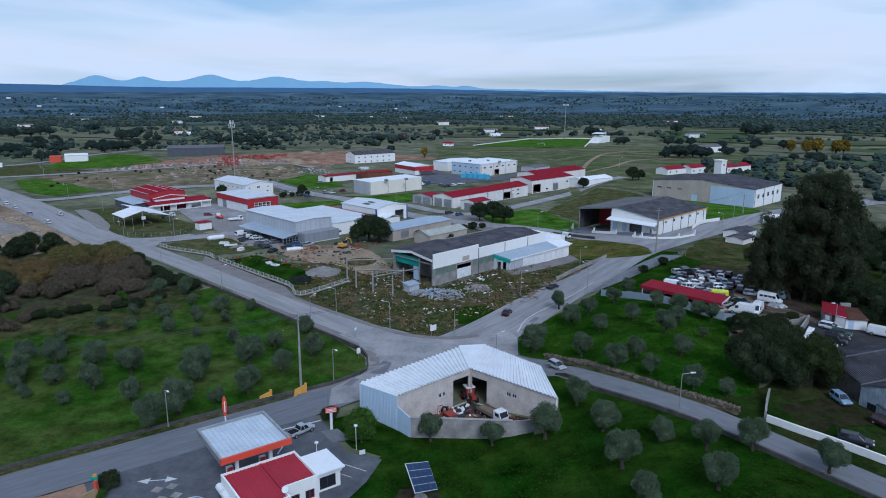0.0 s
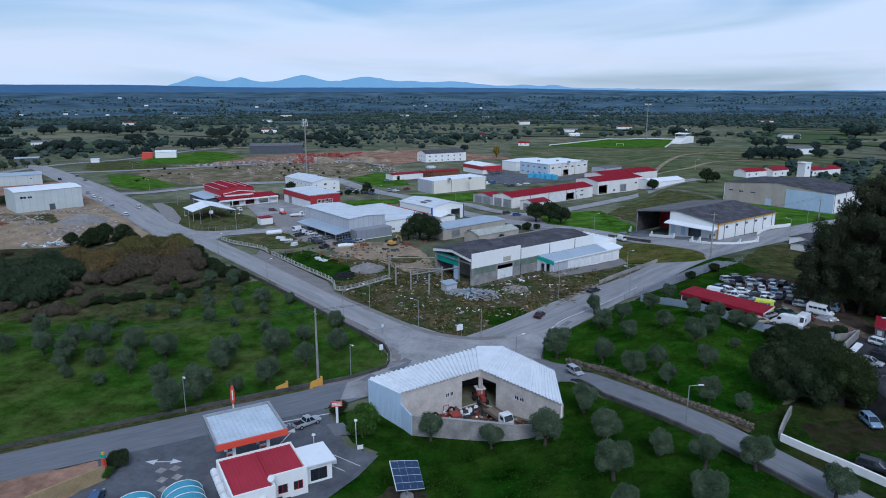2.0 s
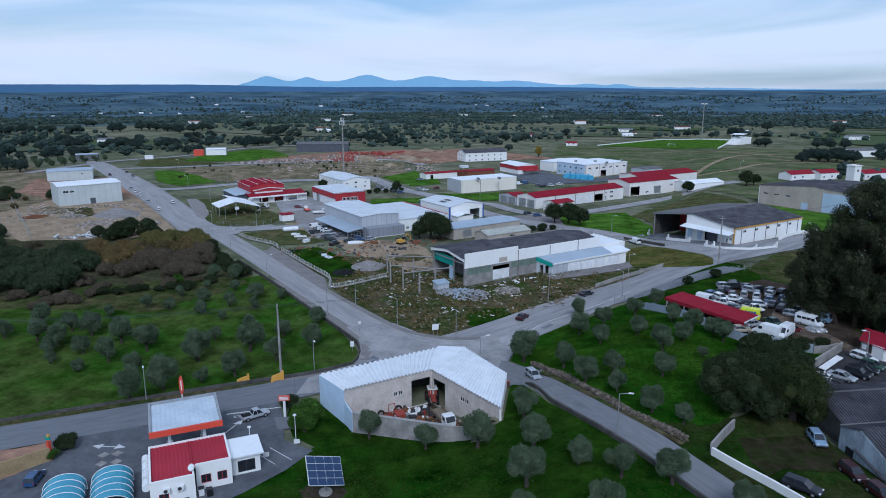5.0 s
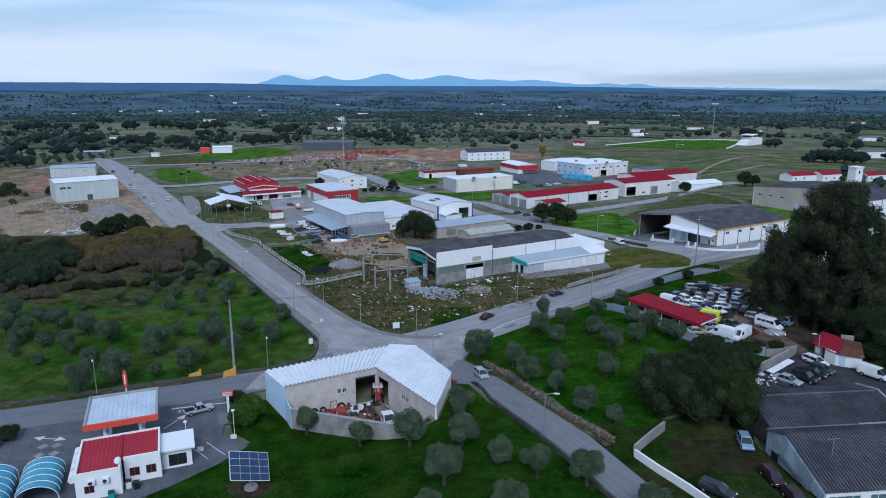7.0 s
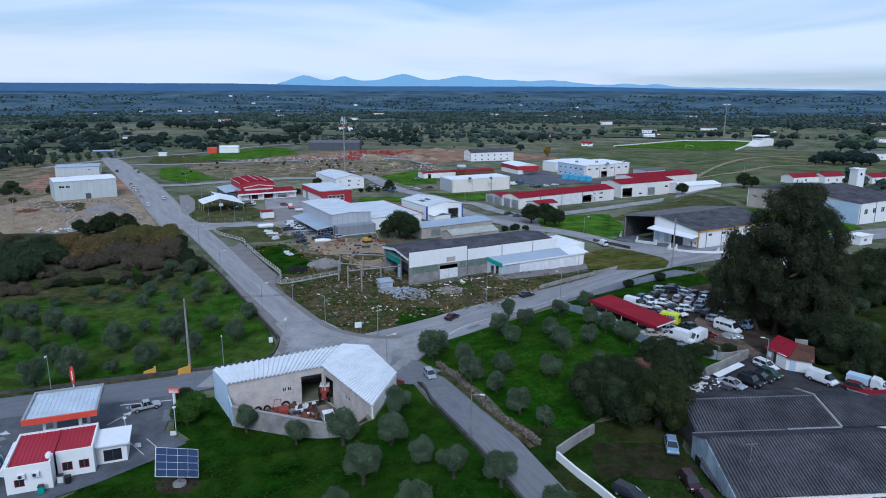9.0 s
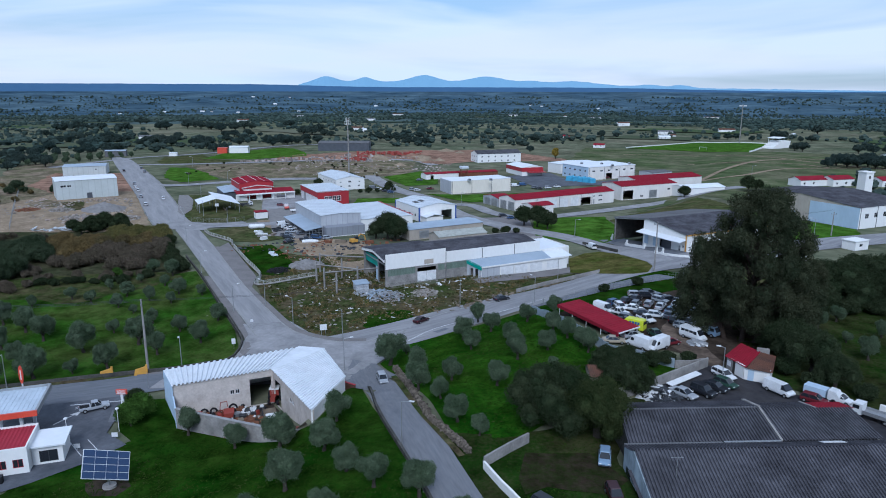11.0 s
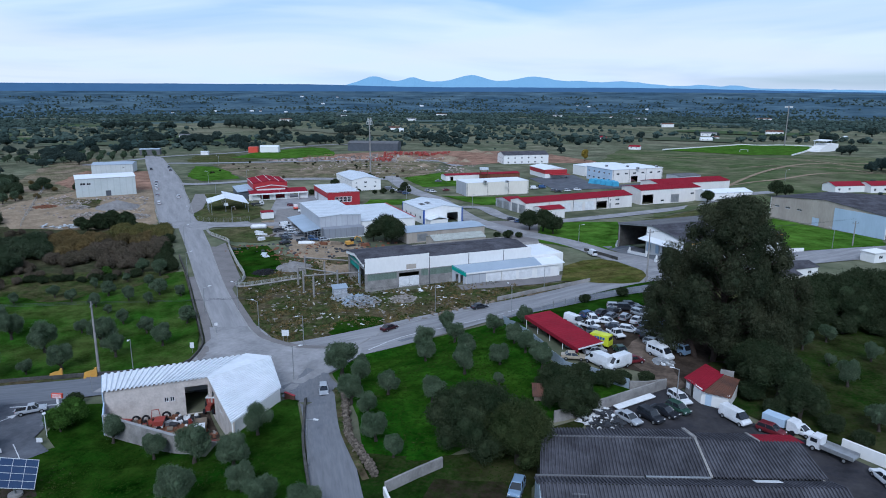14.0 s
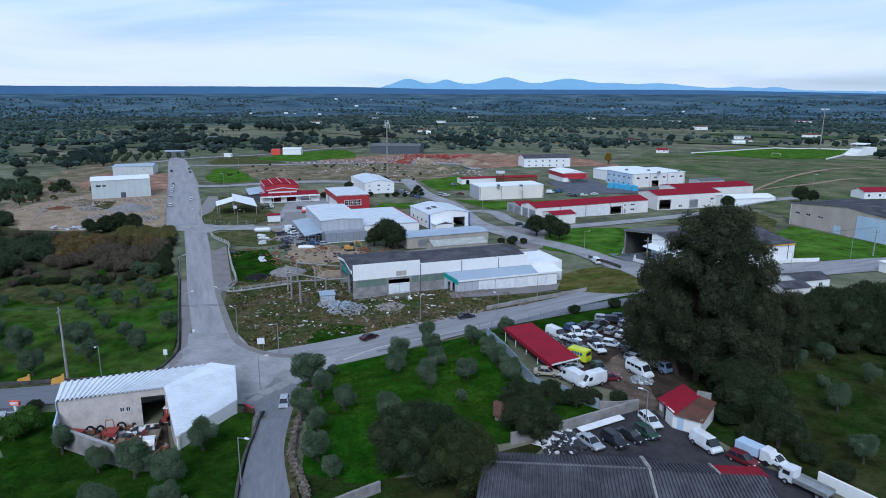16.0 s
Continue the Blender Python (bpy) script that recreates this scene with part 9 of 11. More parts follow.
def stones(name, label, area, n, size, rng, material, lift=0.0, flat=0.6, path=None):
    """Many loose stones or bits of rubble on the land, as one mesh."""
    verts, faces = [], []
    base = [(-1, -1, -1), (1, -1, -1), (1, 1, -1), (-1, 1, -1), (-0.7, -0.7, 1), (0.7, -0.7, 1), (0.7, 0.7, 1), (-0.7, 0.7, 1)]
    bf = ((0, 1, 5, 4), (1, 2, 6, 5), (2, 3, 7, 6), (3, 0, 4, 7), (4, 5, 6, 7))
    for _ in range(n):
        x, y, h = area(rng)
        a, s = rng.uniform(0, 6.28), size * rng.uniform(0.4, 1.5)
        sx, sy, sz = s * rng.uniform(0.6, 1.4), s * rng.uniform(0.5, 1.1), s * flat * rng.uniform(0.5, 1.2)
        z = ground(x, y) + h + lift
        i = len(verts)
        for px, py, pz in base:
            px, py = px * sx * rng.uniform(0.8, 1.1), py * sy * rng.uniform(0.8, 1.1)
            verts.append((x + px * math.cos(a) - py * math.sin(a), y + px * math.sin(a) + py * math.cos(a), z + pz * sz * rng.uniform(0.85, 1.1)))
        faces += [tuple(i + q for q in f) for f in bf]
    return tagged(raw(name, verts, faces, material), label, "rubble", kind="stuff")


def boards(name, label, area, n, length, rng, material):
    """Loose boards and sheets lying at all angles, as one mesh."""
    verts, faces = [], []
    for _ in range(n):
        x, y, h = area(rng)
        m = pose(x, y, ground(x, y) + 0.15 + h, rng.uniform(-25, 25), rng.uniform(-25, 25), rng.uniform(0, 360))
        a, b, c = length * rng.uniform(0.4, 1.2), length * rng.uniform(0.08, 0.4), 0.05
        i = len(verts)
        verts += [tuple(m @ Vector((u * a, v * b, w_ * c))) for u, v, w_ in ((-1, -1, -1), (1, -1, -1), (1, 1, -1), (-1, 1, -1), (-1, -1, 1), (1, -1, 1), (1, 1, 1), (-1, 1, 1))]
        faces += [tuple(i + q for q in f) for f in ((3, 2, 1, 0), (4, 5, 6, 7), (0, 1, 5, 4), (1, 2, 6, 5), (2, 3, 7, 6), (3, 0, 4, 7))]
    return tagged(raw(name, verts, faces, material), label, "scrap", kind="stuff")


def along(points, wide, high):
    P = [Vector(p) for p in points]

    def pick(rng):
        k = rng.randrange(len(P) - 1)
        u = rng.random()
        c = P[k].lerp(P[k + 1], u)
        return c.x + rng.gauss(0, wide), c.y + rng.gauss(0, wide), rng.random() * high
    return pick


def within(x0, x1, y0, y1, keep=None):
    def pick(rng):
        while True:
            x, y = rng.uniform(x0, x1), rng.uniform(y0, y1)
            if keep is None or keep(x, y):
                return x, y, 0.0
    return pick


def heap(cx, cy, r, h):
    def pick(rng):
        a, u = rng.uniform(0, 6.28), math.sqrt(rng.random())
        return cx + r * u * math.cos(a), cy + r * u * math.sin(a), h * max(0, 1 - u) * rng.uniform(0.6, 1.0)
    return pick


rr = random.Random(31)
strip("earth_bank", [(3.2, 130.0), (8, 123.6), (11.2, 119.6), (17, 111.8), (22, 105.6), (27, 102), (30.6, 99.2)], 0.7, M["bank"], 0.0, 0.4, "stony earth bank beside the lane", "bank", step=1.5)
strip("verge", [(5.8, 124.4), (9.6, 119.6), (15.6, 112.2), (20.6, 106.4), (25.8, 101.6), (30.2, 97.8)], 0.9, M["weeds"], 0.24, label="brown weedy verge below the bank", category="verge")


def tufts(name, label, area, n, size, rng, material, rise=1.1):
    """Many small weed clumps on the land, as one mesh."""
    verts, faces = [], []
    for _ in range(n):
        x, y, h = area(rng)
        z = ground(x, y) + 0.05
        s = size * rng.uniform(0.5, 1.5)
        for _ in range(6):
            a, b = rng.uniform(0, 6.28), rng.uniform(0.3, 1.0)
            i = len(verts)
            dx, dy = math.cos(a), math.sin(a)
            px, py = x + rng.gauss(0, s * 0.5), y + rng.gauss(0, s * 0.5)
            verts += [(px - dy * s * 0.35, py + dx * s * 0.35, z), (px + dy * s * 0.35, py - dx * s * 0.35, z), (px + dx * s * b, py + dy * s * b, z + s * rng.uniform(0.2, rise))]
            faces.append((i, i + 1, i + 2))
    return tagged(raw(name, verts, faces, material), label, "weeds", kind="stuff")


stones("stone_wall", "tumbled rubble-stone bank between lane and grove", along([(3.2, 130.0), (8, 123.6), (11.2, 119.6), (17, 111.8), (22, 105.6), (27, 102), (30.6, 99.2)], 0.2, 0.75), 3600, 0.17, rr, M["bank"])
def in_lot(x, y):
    s2 = 0.61 * (x + 43) + 0.79 * (y - 153)
    s1 = -0.80 * (x + 3) + 0.55 * (y - 165)
    s3 = -0.777 * (x + 25.6) + 0.629 * (y - 179)
    return s2 > 1.5 and s1 > 2 and (s3 < -1 or x < -27) and y > 142


tufts("weeds", "brown dry weeds on the plot", within(-62, 8, 142, 204, lambda x, y: in_lot(x, y) and noise.noise((x * 0.16, y * 0.16, 3)) > -0.05), 2600, 0.36, rr, M["brush"])
tufts("weeds", "green weeds on the plot", within(-62, 8, 142, 204, lambda x, y: in_lot(x, y) and noise.noise((x * 0.13, y * 0.13, 8)) > 0.0), 1500, 0.34, rr, M["blade_dry"])


def inside(poly):
    """True within a plan outline."""
    def test(x, y):
        hit = False
        for (x0, y0), (x1, y1) in zip(poly, poly[1:] + poly[:1]):
            if (y0 > y) != (y1 > y) and x < (x1 - x0) * (y - y0) / (y1 - y0) + x0:
                hit = not hit
        return hit
    return test


GROVE = [(-1, 135), (-0.8, 145.6), (2, 149.8), (6.2, 157), (16.5, 169), (24, 165), (36, 146), (43, 140), (52, 138), (47, 127), (40, 117), (33, 99), (28, 103), (20, 112), (9, 123.5)]
MOWN = [(-18, 96.5), (3, 98.5), (6.5, 104), (5, 114), (15, 104), (25, 93), (39, 78), (54, 58), (40, 48), (-18, 48), (-26, 76), (-21, 82), (-19, 91)]
ORCHARD = [(-34, 129), (-33.5, 120), (-38, 114), (-48, 106), (-60, 96), (-80, 79), (-120, 45), (-160, 90), (-125, 144), (-98, 166), (-86, 170), (-68, 157), (-43, 136.5)]
EAST = [(66, 150), (82, 141), (100, 130), (130, 132), (130, 200), (90, 195), (70, 190)]
BACK = [(33, 102), (36, 98), (46, 86), (58, 72), (66, 74), (58, 94), (48, 103), (46, 116)]
for poly, n_t, lab in ((GROVE, 9000, "long green grass in the walled grove"), (MOWN, 14000, "green grass tufts on the mown lawn"), (ORCHARD, 9000, "dark green grass of the low orchard"), (EAST, 1800, "shady grass tufts under the trees"), (BACK, 1500, "thin grass behind the white wall")):
    xs, ys = [p[0] for p in poly], [p[1] for p in poly]
    keep = inside(poly)
    tufts("grass", lab, within(min(xs), max(xs), min(ys), max(ys), keep), n_t, 0.17, rr, M["blade"], 0.45)
    tufts("grass", "dry straw-coloured blades among the grass", within(min(xs), max(xs), min(ys), max(ys), lambda x, y: keep(x, y) and noise.noise((x * 0.09, y * 0.09, 5)) > 0.12), n_t // 8, 0.16, rr, M["blade_dry"], 0.45)
stones("rubble", "pale rubble and broken slabs strewn on the plot", within(-62, 6, 142, 200, in_lot), 190, 0.36, rr, M["stone_stuff"], 0.05, 0.35)
stones("rubble", "small pale stones on the plot", within(-62, 6, 142, 200, in_lot), 240, 0.16, rr, M["stone_stuff"], 0.05, 0.5)
for cx, cy, r, h, n, m, lab in ((-21, 171.5, 4.5, 1.0, 80, "stone_stuff", "heap of scrap metal and torn sheeting"), (-28.5, 172.5, 3.0, 0.9, 120, "steel", "heap of scrap sheet by the posts"), (-13.5, 178, 3.5, 0.6, 120, "stone_stuff", "broken concrete heap"), (-60, 191, 5.0, 2.0, 500, "gravel", "heap of grey gravel"), (-199, 235, 9, 3.2, 800, "gravel", "large heap of grey gravel"), (-64, 182.5, 3.5, 0.8, 160, "rubber", "dark rubble heap"), (-226, 218, 5, 1.2, 200, "rust", "heap of bricks"), (-212, 224, 5, 1.4, 260, "stone_stuff", "heap of pale rubble"), (-176, 226, 6, 1.0, 260, "stone_stuff", "pale rubble and sacks"), (-192, 216, 7, 0.6, 240, "stone_stuff", "pale broken panels"), (50.8, 126.6, 2.6, 1.1, 34, "whitepaint", "heap of white car panels"), (51.6, 127.6, 2.8, 1.2, 150, "darksteel", "heap of dark car parts"), (55.2, 153.6, 1.8, 0.9, 110, "steel", "scrap car parts"), (-11, 101.5, 3.5, 0.7, 200, "rust", "rusty farm scrap"), (0.5, 101.8, 1.4, 0.9, 36, "farmred", "red farm implement parts"), (-15.5, 103.5, 1.4, 0.8, 24, "farmred", "red farm implement"), (-17.5, 101, 1.4, 1.0, 50, "wood", "timber offcuts")):
    stones("heap", lab, heap(cx, cy, r, h), n, 0.34 if m not in ("gravel",) else 0.4, rr, M[m], 0.05, 0.5)

boards("scrap_sheets", "torn grey and white sheets heaped on the plot", heap(-21, 171.5, 4.6, 1.2), 60, 0.8, rr, M["steel"])
boards("scrap_sheets", "dark sheets and pipes heaped on the plot", heap(-23.5, 172.5, 4.4, 1.0), 60, 0.9, rr, M["zincroof"])
boards("scrap_sheets", "white panels lying by the warehouse wall", along([(-22, 176.5), (-14, 185.5), (-8, 192)], 1.0, 0.3), 14, 0.7, rr, M["whitepaint"])
boards("scrap_boards", "pale boards and slabs strewn in the weeds", within(-50, 4, 146, 190, lambda x, y: in_lot(x, y) and noise.noise((x * 0.14, y * 0.14, 12)) > 0.12), 90, 0.7, rr, M["stone_stuff"])
boards("scrap_boards", "white scraps strewn in the weeds", within(-44, 2, 146, 186, lambda x, y: in_lot(x, y) and noise.noise((x * 0.14, y * 0.14, 21)) > 0.16), 36, 0.5, rr, M["whitepaint"])
boards("scrap_sheets", "pale plastic sheets on the building site's edge", along([(-186, 192), (-181, 197), (-176, 201)], 1.6, 0.4), 40, 1.3, rr, M["paleroof"])
boards("scrap_sheets", "white and torn car panels heaped by the garage", heap(50.6, 127.4, 3.4, 1.4), 46, 0.9, rr, M["whitepaint"])
boards("scrap_sheets", "dark torn car parts heaped by the garage", heap(51.2, 127.0, 3.6, 1.3), 70, 0.8, rr, M["darksteel"])
boards("scrap_boards", "timber and pipes lying along the plot's wall", along([(-4, 165), (2, 176), (7, 186), (14, 198)], 1.0, 0.3), 60, 0.9, rr, M["wood"])


def mound(name, label, x, y, r, h, material):
    verts, faces = [(x, y, ground(x, y) + h)], []
    n = 18
    for j in range(1, 6):
        for k in range(n):
            a, rad = 2 * math.pi * k / n, r * j / 5 * (1 + 0.2 * noise.noise((k * 0.7, j * 0.3, x)))
            px, py = x + rad * math.cos(a), y + rad * math.sin(a)
            verts.append((px, py, ground(px, py) + h * (1 - (j / 5)) ** 1.2 + (0.12 * noise.noise((px, py, 0)) if j < 5 else -0.1)))
    faces += [(0, 1 + k, 1 + (k + 1) % n) for k in range(n)]
    for j in range(4):
        for k in range(n):
            a, b = 1 + j * n + k, 1 + j * n + (k + 1) % n
            faces.append((a, a + n, b + n, b))
    return tagged(raw(name, verts, faces, material, smooth_it=True), label, "heap")


mound("mound", "grey gravel heap on the sandy yard", -60, 191, 5.5, 2.2, M["gravel"])
mound("mound", "grey gravel heap on the building site", -199, 235, 10, 3.4, M["gravel"])
mound("earth_mound", "brown earth bank with dry weeds", -52, 205, 6, 1.3, M["weeds"])
mound("earth_mound", "pale sand heap on the storage ground", -200, 490, 9, 3, M["sand"])
mound("earth_mound", "pale sand heap on the storage ground", -170, 505, 10, 3.2, M["sand"])
for i, (x, y) in enumerate(((-170.8, 465.0), (-195.7, 536.1), (-183.8, 528.7), (-160.1, 511.9), (-160.7, 494.6), (-193.0, 600.0), (-174.7, 588.1), (-223.2, 505.0), (-213.9, 508.5))):
    mound("earth_mound", "reddish earth heap on bare ground" if i % 3 == 1 else "pale sand heap on the storage ground", x, y, 5 + 2 * (i % 3), 2.0 + 0.5 * (i % 2), M["redsoil"] if i % 3 == 1 else M["sand"])
mound("earth_mound", "reddish earth heap on bare ground", -232, 478, 8, 2.2, M["redsoil"])


def stacks(name, label, rows, material, rng):
    """Rows of squared stacks of goods, as one mesh."""
    verts, faces = [], []
    for p, q in rows:
        p, q = Vector(p), Vector(q)
        n = int((q - p).length / 2.1)
        d = (q - p).normalized()
        e = Vector((-d.y, d.x))
        for k in range(n):
            if rng.random() < 0.45:
                continue
            c = p.lerp(q, k / n)
            hw, hd, ht = rng.uniform(0.6, 1.0), rng.uniform(0.6, 1.0), rng.choice((0.4, 0.6, 0.9, 1.2, 1.7))
            z, i = ground(c.x, c.y), len(verts)
            for top in (0, ht):
                verts += [(*(c + d * hw * a + e * hd * b), z + top) for a, b in ((-1, -1), (1, -1), (1, 1), (-1, 1))]
            faces += [(i, i + 1, i + 5, i + 4), (i + 1, i + 2, i + 6, i + 5), (i + 2, i + 3, i + 7, i + 6), (i + 3, i, i + 4, i + 7), (i + 4, i + 5, i + 6, i + 7)]
    return tagged(raw(name, verts, faces, material), label, "stacked goods", kind="stuff")


stacks("stored_goods", "rows of stacked pinkish tiles and blocks", [((-285 + 6 * k, 428 + 7 * k), (-240 + 6 * k, 446 + 7 * k)) for k in range(0, 11, 2)] + [((-283 + 5 * k, 426 + 10 * k), (-262 + 5 * k, 440 + 10 * k)) for k in range(9)], M["goods"], rr)
stacks("stored_goods", "grey block walls on the storage ground", [((-236, 442), (-196, 470)), ((-238, 446), (-200, 473)), ((-230, 470), (-206, 488))], M["stone_stuff"], rr)
stones("stored_goods", "orange-red machines and crates on the storage ground", along([(-212, 466), (-207, 472), (-237.7, 528.7), (-221, 530), (-205, 532), (-194, 550)], 3, 2.0), 110, 1.0, rr, M["farmred"], 0.5, 0.8)
stones("rubble", "pale rubble strewn over the vacant land", within(-250, -130, 380, 500, lambda x, y: noise.noise((x * 0.03, y * 0.03, 2)) > 0.1), 360, 0.6, rr, M["goods"], 0.1, 0.4)
stones("rubble", "brick rubble and blocks on the building site", within(-252, -165, 205, 262, lambda x, y: -0.61 * (x + 34) - 0.79 * (y - 132) > 6 and noise.noise((x * 0.06, y * 0.06, 5)) > 0.1), 320, 0.42, rr, M["goods"], 0.1, 0.5)
stones("rubble", "grey concrete offcuts on the building site", within(-252, -165, 205, 262, lambda x, y: -0.61 * (x + 34) - 0.79 * (y - 132) > 6 and noise.noise((x * 0.05, y * 0.05, 9)) > 0.08), 240, 0.45, rr, M["stone_stuff"], 0.1, 0.5)
stones("rubble", "building materials strewn on the sandy yard", within(-110, -56, 188, 236, lambda x, y: 0.61 * (x + 84) + 0.79 * (y - 190) > 15 and -0.62 * (x + 81) + 0.78 * (y - 219) < 0), 50, 0.34, rr, M["stone_stuff"], 0.1, 0.45)
stones("rubble", "dark machine parts strewn on the sandy yard", within(-110, -56, 200, 236, lambda x, y: -0.62 * (x + 81) + 0.78 * (y - 219) < 0), 70, 0.5, rr, M["darksteel"], 0.1, 0.8)
stones("rubble", "rusty scrap and timber on the sandy yard", within(-100, -50, 196, 236, lambda x, y: -0.62 * (x + 81) + 0.78 * (y - 219) < 0 and noise.noise((x * 0.1, y * 0.1, 4)) > 0), 110, 0.45, rr, M["rust"], 0.1, 0.5)
for k in range(9):
    tp = thing("wrapped_pallet", "stack wrapped in light blue plastic sheet", "pallet", -38.5 + 2.4 * k * 0.8, 436 - 2.2 * k * 0.3 + (k % 2), ground(-38, 436), 20 * (k % 3), "wrapped pallets")
    part("wrap", prism_side(bmesh.new(), [(-1.7, 0), (1.7, 0), (1.6, 2.4), (0.9, 3.0 + 0.3 * (k % 2)), (-1.3, 2.7)], -1.5, 1.5, "y"), M["tarp"], tp)


# concrete frame posts of an unfinished shed
fr = thing("concrete_frame", "bare concrete posts and beams of an unfinished shed", "frame", 0, 0, 0)
for x, y in ((-46.7, 177.1), (-35.1, 169.4), (-42.1, 183), (-33.6, 177.6), (-51.5, 186), (-41, 172.5)):
    part("post", boxes((x - 0.18, x + 0.18, y - 0.18, y + 0.18, -0.3, 6.0)), M["concrete"], fr)
for p, q, z in (((-46.7, 177.1), (-33.6, 177.6), 5.2), ((-51.5, 186), (-38.5, 189.2), 5.4), ((-41, 172.5), (-30, 183), 4.6)):
    part("beam", tube(bmesh.new(), (*p, z), (*q, z), 0.2, n=4), M["concrete"], fr)
sh = thing("lean_shed", "small grey corrugated shed on the plot", "shed", -31.2, 172.8, 0.3, 50)
part("wall", boxes((0, 3.5, 0, 2.4, -0.4, 2.0)), M["greywall"], sh)
ribbed("roof", (-0.3, -0.3, 2.02), (3.8, -0.3, 2.02), (3.8, 2.7, 2.5), (-0.3, 2.7, 2.5), 0.4, 0.05, M["zincroof"], sh)


def railing(points, label, h=1.4, gap=2.2, material="railpaint", base=0.5):
    P = smooth_line(points, gap)
    ob = thing("railing", label, "fence")
    for p, q in zip(P, P[1:]):
        zp, zq = ground(p.x, p.y), ground(q.x, q.y)
        part("post", boxes((p.x - 0.09, p.x + 0.09, p.y - 0.09, p.y + 0.09, zp - 0.2, zp + h)), M[material], ob)
        if base:
            part("base_wall", tube(bmesh.new(), (p.x, p.y, zp + base * 0.5), (q.x, q.y, zq + base * 0.5), base * 0.7, n=4), M["concrete"], ob)
        for f in (0.62, 0.8, 0.97):
            part("rail", tube(bmesh.new(), (p.x, p.y, zp + h * f), (q.x, q.y, zq + h * f), 0.045, n=4), M[material], ob)
    return ob


railing([(-126.3, 219), (-118, 213.5), (-104.5, 208.2), (-99.5, 203.6)], "cream railing on a low wall by the forecourt")
railing([(-97, 201.4), (-80, 187.5), (-65.3, 175.8), (-59.5, 167.6), (-50, 182)], "cream railing on a block wall round the plot")


def mesh_fence(points, label, h=1.8, gap=2.6):
    P = smooth_line(points, gap)
    ob = thing("wire_fence", label, "fence")
    for k, p in enumerate(P):
        z = ground(p.x, p.y)
        part("post", tube(bmesh.new(), (p.x, p.y, z - 0.3), (p.x, p.y, z + h), 0.05, n=6), M["steel"], ob)
        if k:
            o = P[k - 1]
            for f in (0.15, 0.45, 0.72, 0.98):
                part("wire", tube(bmesh.new(), (o.x, o.y, ground(o.x, o.y) + h * f), (p.x, p.y, z + h * f), 0.02, n=3), M["steel"], ob)
    return ob


mesh_fence([(14.7, 172.4), (21.5, 176.8), (28.1, 182.0), (35, 190.5), (41.3, 199.1), (48, 208.5)], "wire-mesh fence along the road")
mesh_fence([(-153, 219.5), (-178, 238), (-206, 260.5), (-236, 284)], "wire-mesh fence of the building site")
mesh_fence([(-192.7, 187.5), (-220.0, 207.4), (-249.8, 228.9), (-284.4, 254.7)], "wire fence west of the building site")
mesh_fence([(-147, 233.6), (-138, 234.2), (-131.8, 237.4), (-128, 243.6)], "wire fence by the shelter")
bf = thing("sheet_fence", "blue-grey corrugated sheet fence round the breaker's yard", "fence")
FP = smooth_line([(18.3, 168.6), (23.5, 161.5), (29, 155), (35.6, 147.6), (40.6, 142.6), (45.4, 141.6), (50.5, 140.2), (52.4, 139.8)], 1.6)
for p, q in zip(FP, FP[1:]):
    zp, zq = ground(p.x, p.y), ground(q.x, q.y)
    hh = 1.7 + 0.25 * noise.noise((p.x, p.y, 0))
    part("sheet", slab(bmesh.new(), (p.x, p.y, zp + hh), (q.x, q.y, zq + hh), (q.x + 0.05, q.y + 0.05, zq + hh), (p.x + 0.05, p.y + 0.05, zp + hh), 2.0), M["zincroof"], bf)


# ---- lamps, poles, signs, wires ----
def street_lamp(x, y, turn, h=6.6, arm=1.3):
    ob = thing("street_lamp", "slim grey street lamp with a curved arm", "street lamp", x, y, ground(x, y), turn, "street lamps")
    part("pole", tube(bmesh.new(), (0, 0, -0.3), (0, 0, h), 0.09, 0.06), M["steel"], ob)
    part("arm", tube(bmesh.new(), (0, 0, h - 0.05), (arm, 0, h + 0.25), 0.045, n=6), M["steel"], ob)
    part("head", prism_side(bmesh.new(), [(arm - 0.1, h + 0.18), (arm + 0.6, h + 0.26), (arm + 0.6, h + 0.36), (arm - 0.1, h + 0.34)], -0.12, 0.12, "y"), M["whitepaint"], ob)
    part("base", tube(bmesh.new(), (0, 0, -0.1), (0, 0, 0.5), 0.13), M["steel"], ob)
    return ob


LAMP = street_lamp(-58.2, 95.7, -45)
for x, y, t in ((-36.4, 116.0, -50), (21.6, 97.4, 0), (-31.2, 144.9, 180), (-16.2, 142.2, -100), (-6.6, 127.6, 30), (-46.0, 153.6, 180), (-50.3, 147.0, 60), (-82.2, 170.2, 60), (-114.5, 197.8, 60), (-1.7, 173.8, -30), (16.0, 178.9, 150), (15.9, 201.7, -30), (-145, 228, 180), (-152, 246, 200), (-188, 283, 200), (-226, 314, 200), (-290, 384, 200), (-212, 330, 0), (-139, 372, 0), (-104, 330, 0), (-61, 318, 0), (5, 268, 0), (84, 284, 150), (70, 250, 150), (-130, 236, 0), (20, 430, 0), (64, 470, 0)):
    tagged(copy_thing(LAMP, pose(x, y, ground(x, y), 0, 0, t)))
for x, y in ((-26.5, 92.6), (-30.9, 87.0)):
    fl = thing("lamp_post", "short white forecourt lamp", "lamp", x, y, 0.1)
    part("pole", tube(bmesh.new(), (0, 0, -0.2), (0, 0, 3.8), 0.05), M["whitepaint"], fl)
    part("head", tube(bmesh.new(), (0, 0, 3.8), (0, 0, 3.95), 0.3, 0.26, 12), M["whitepaint"], fl)


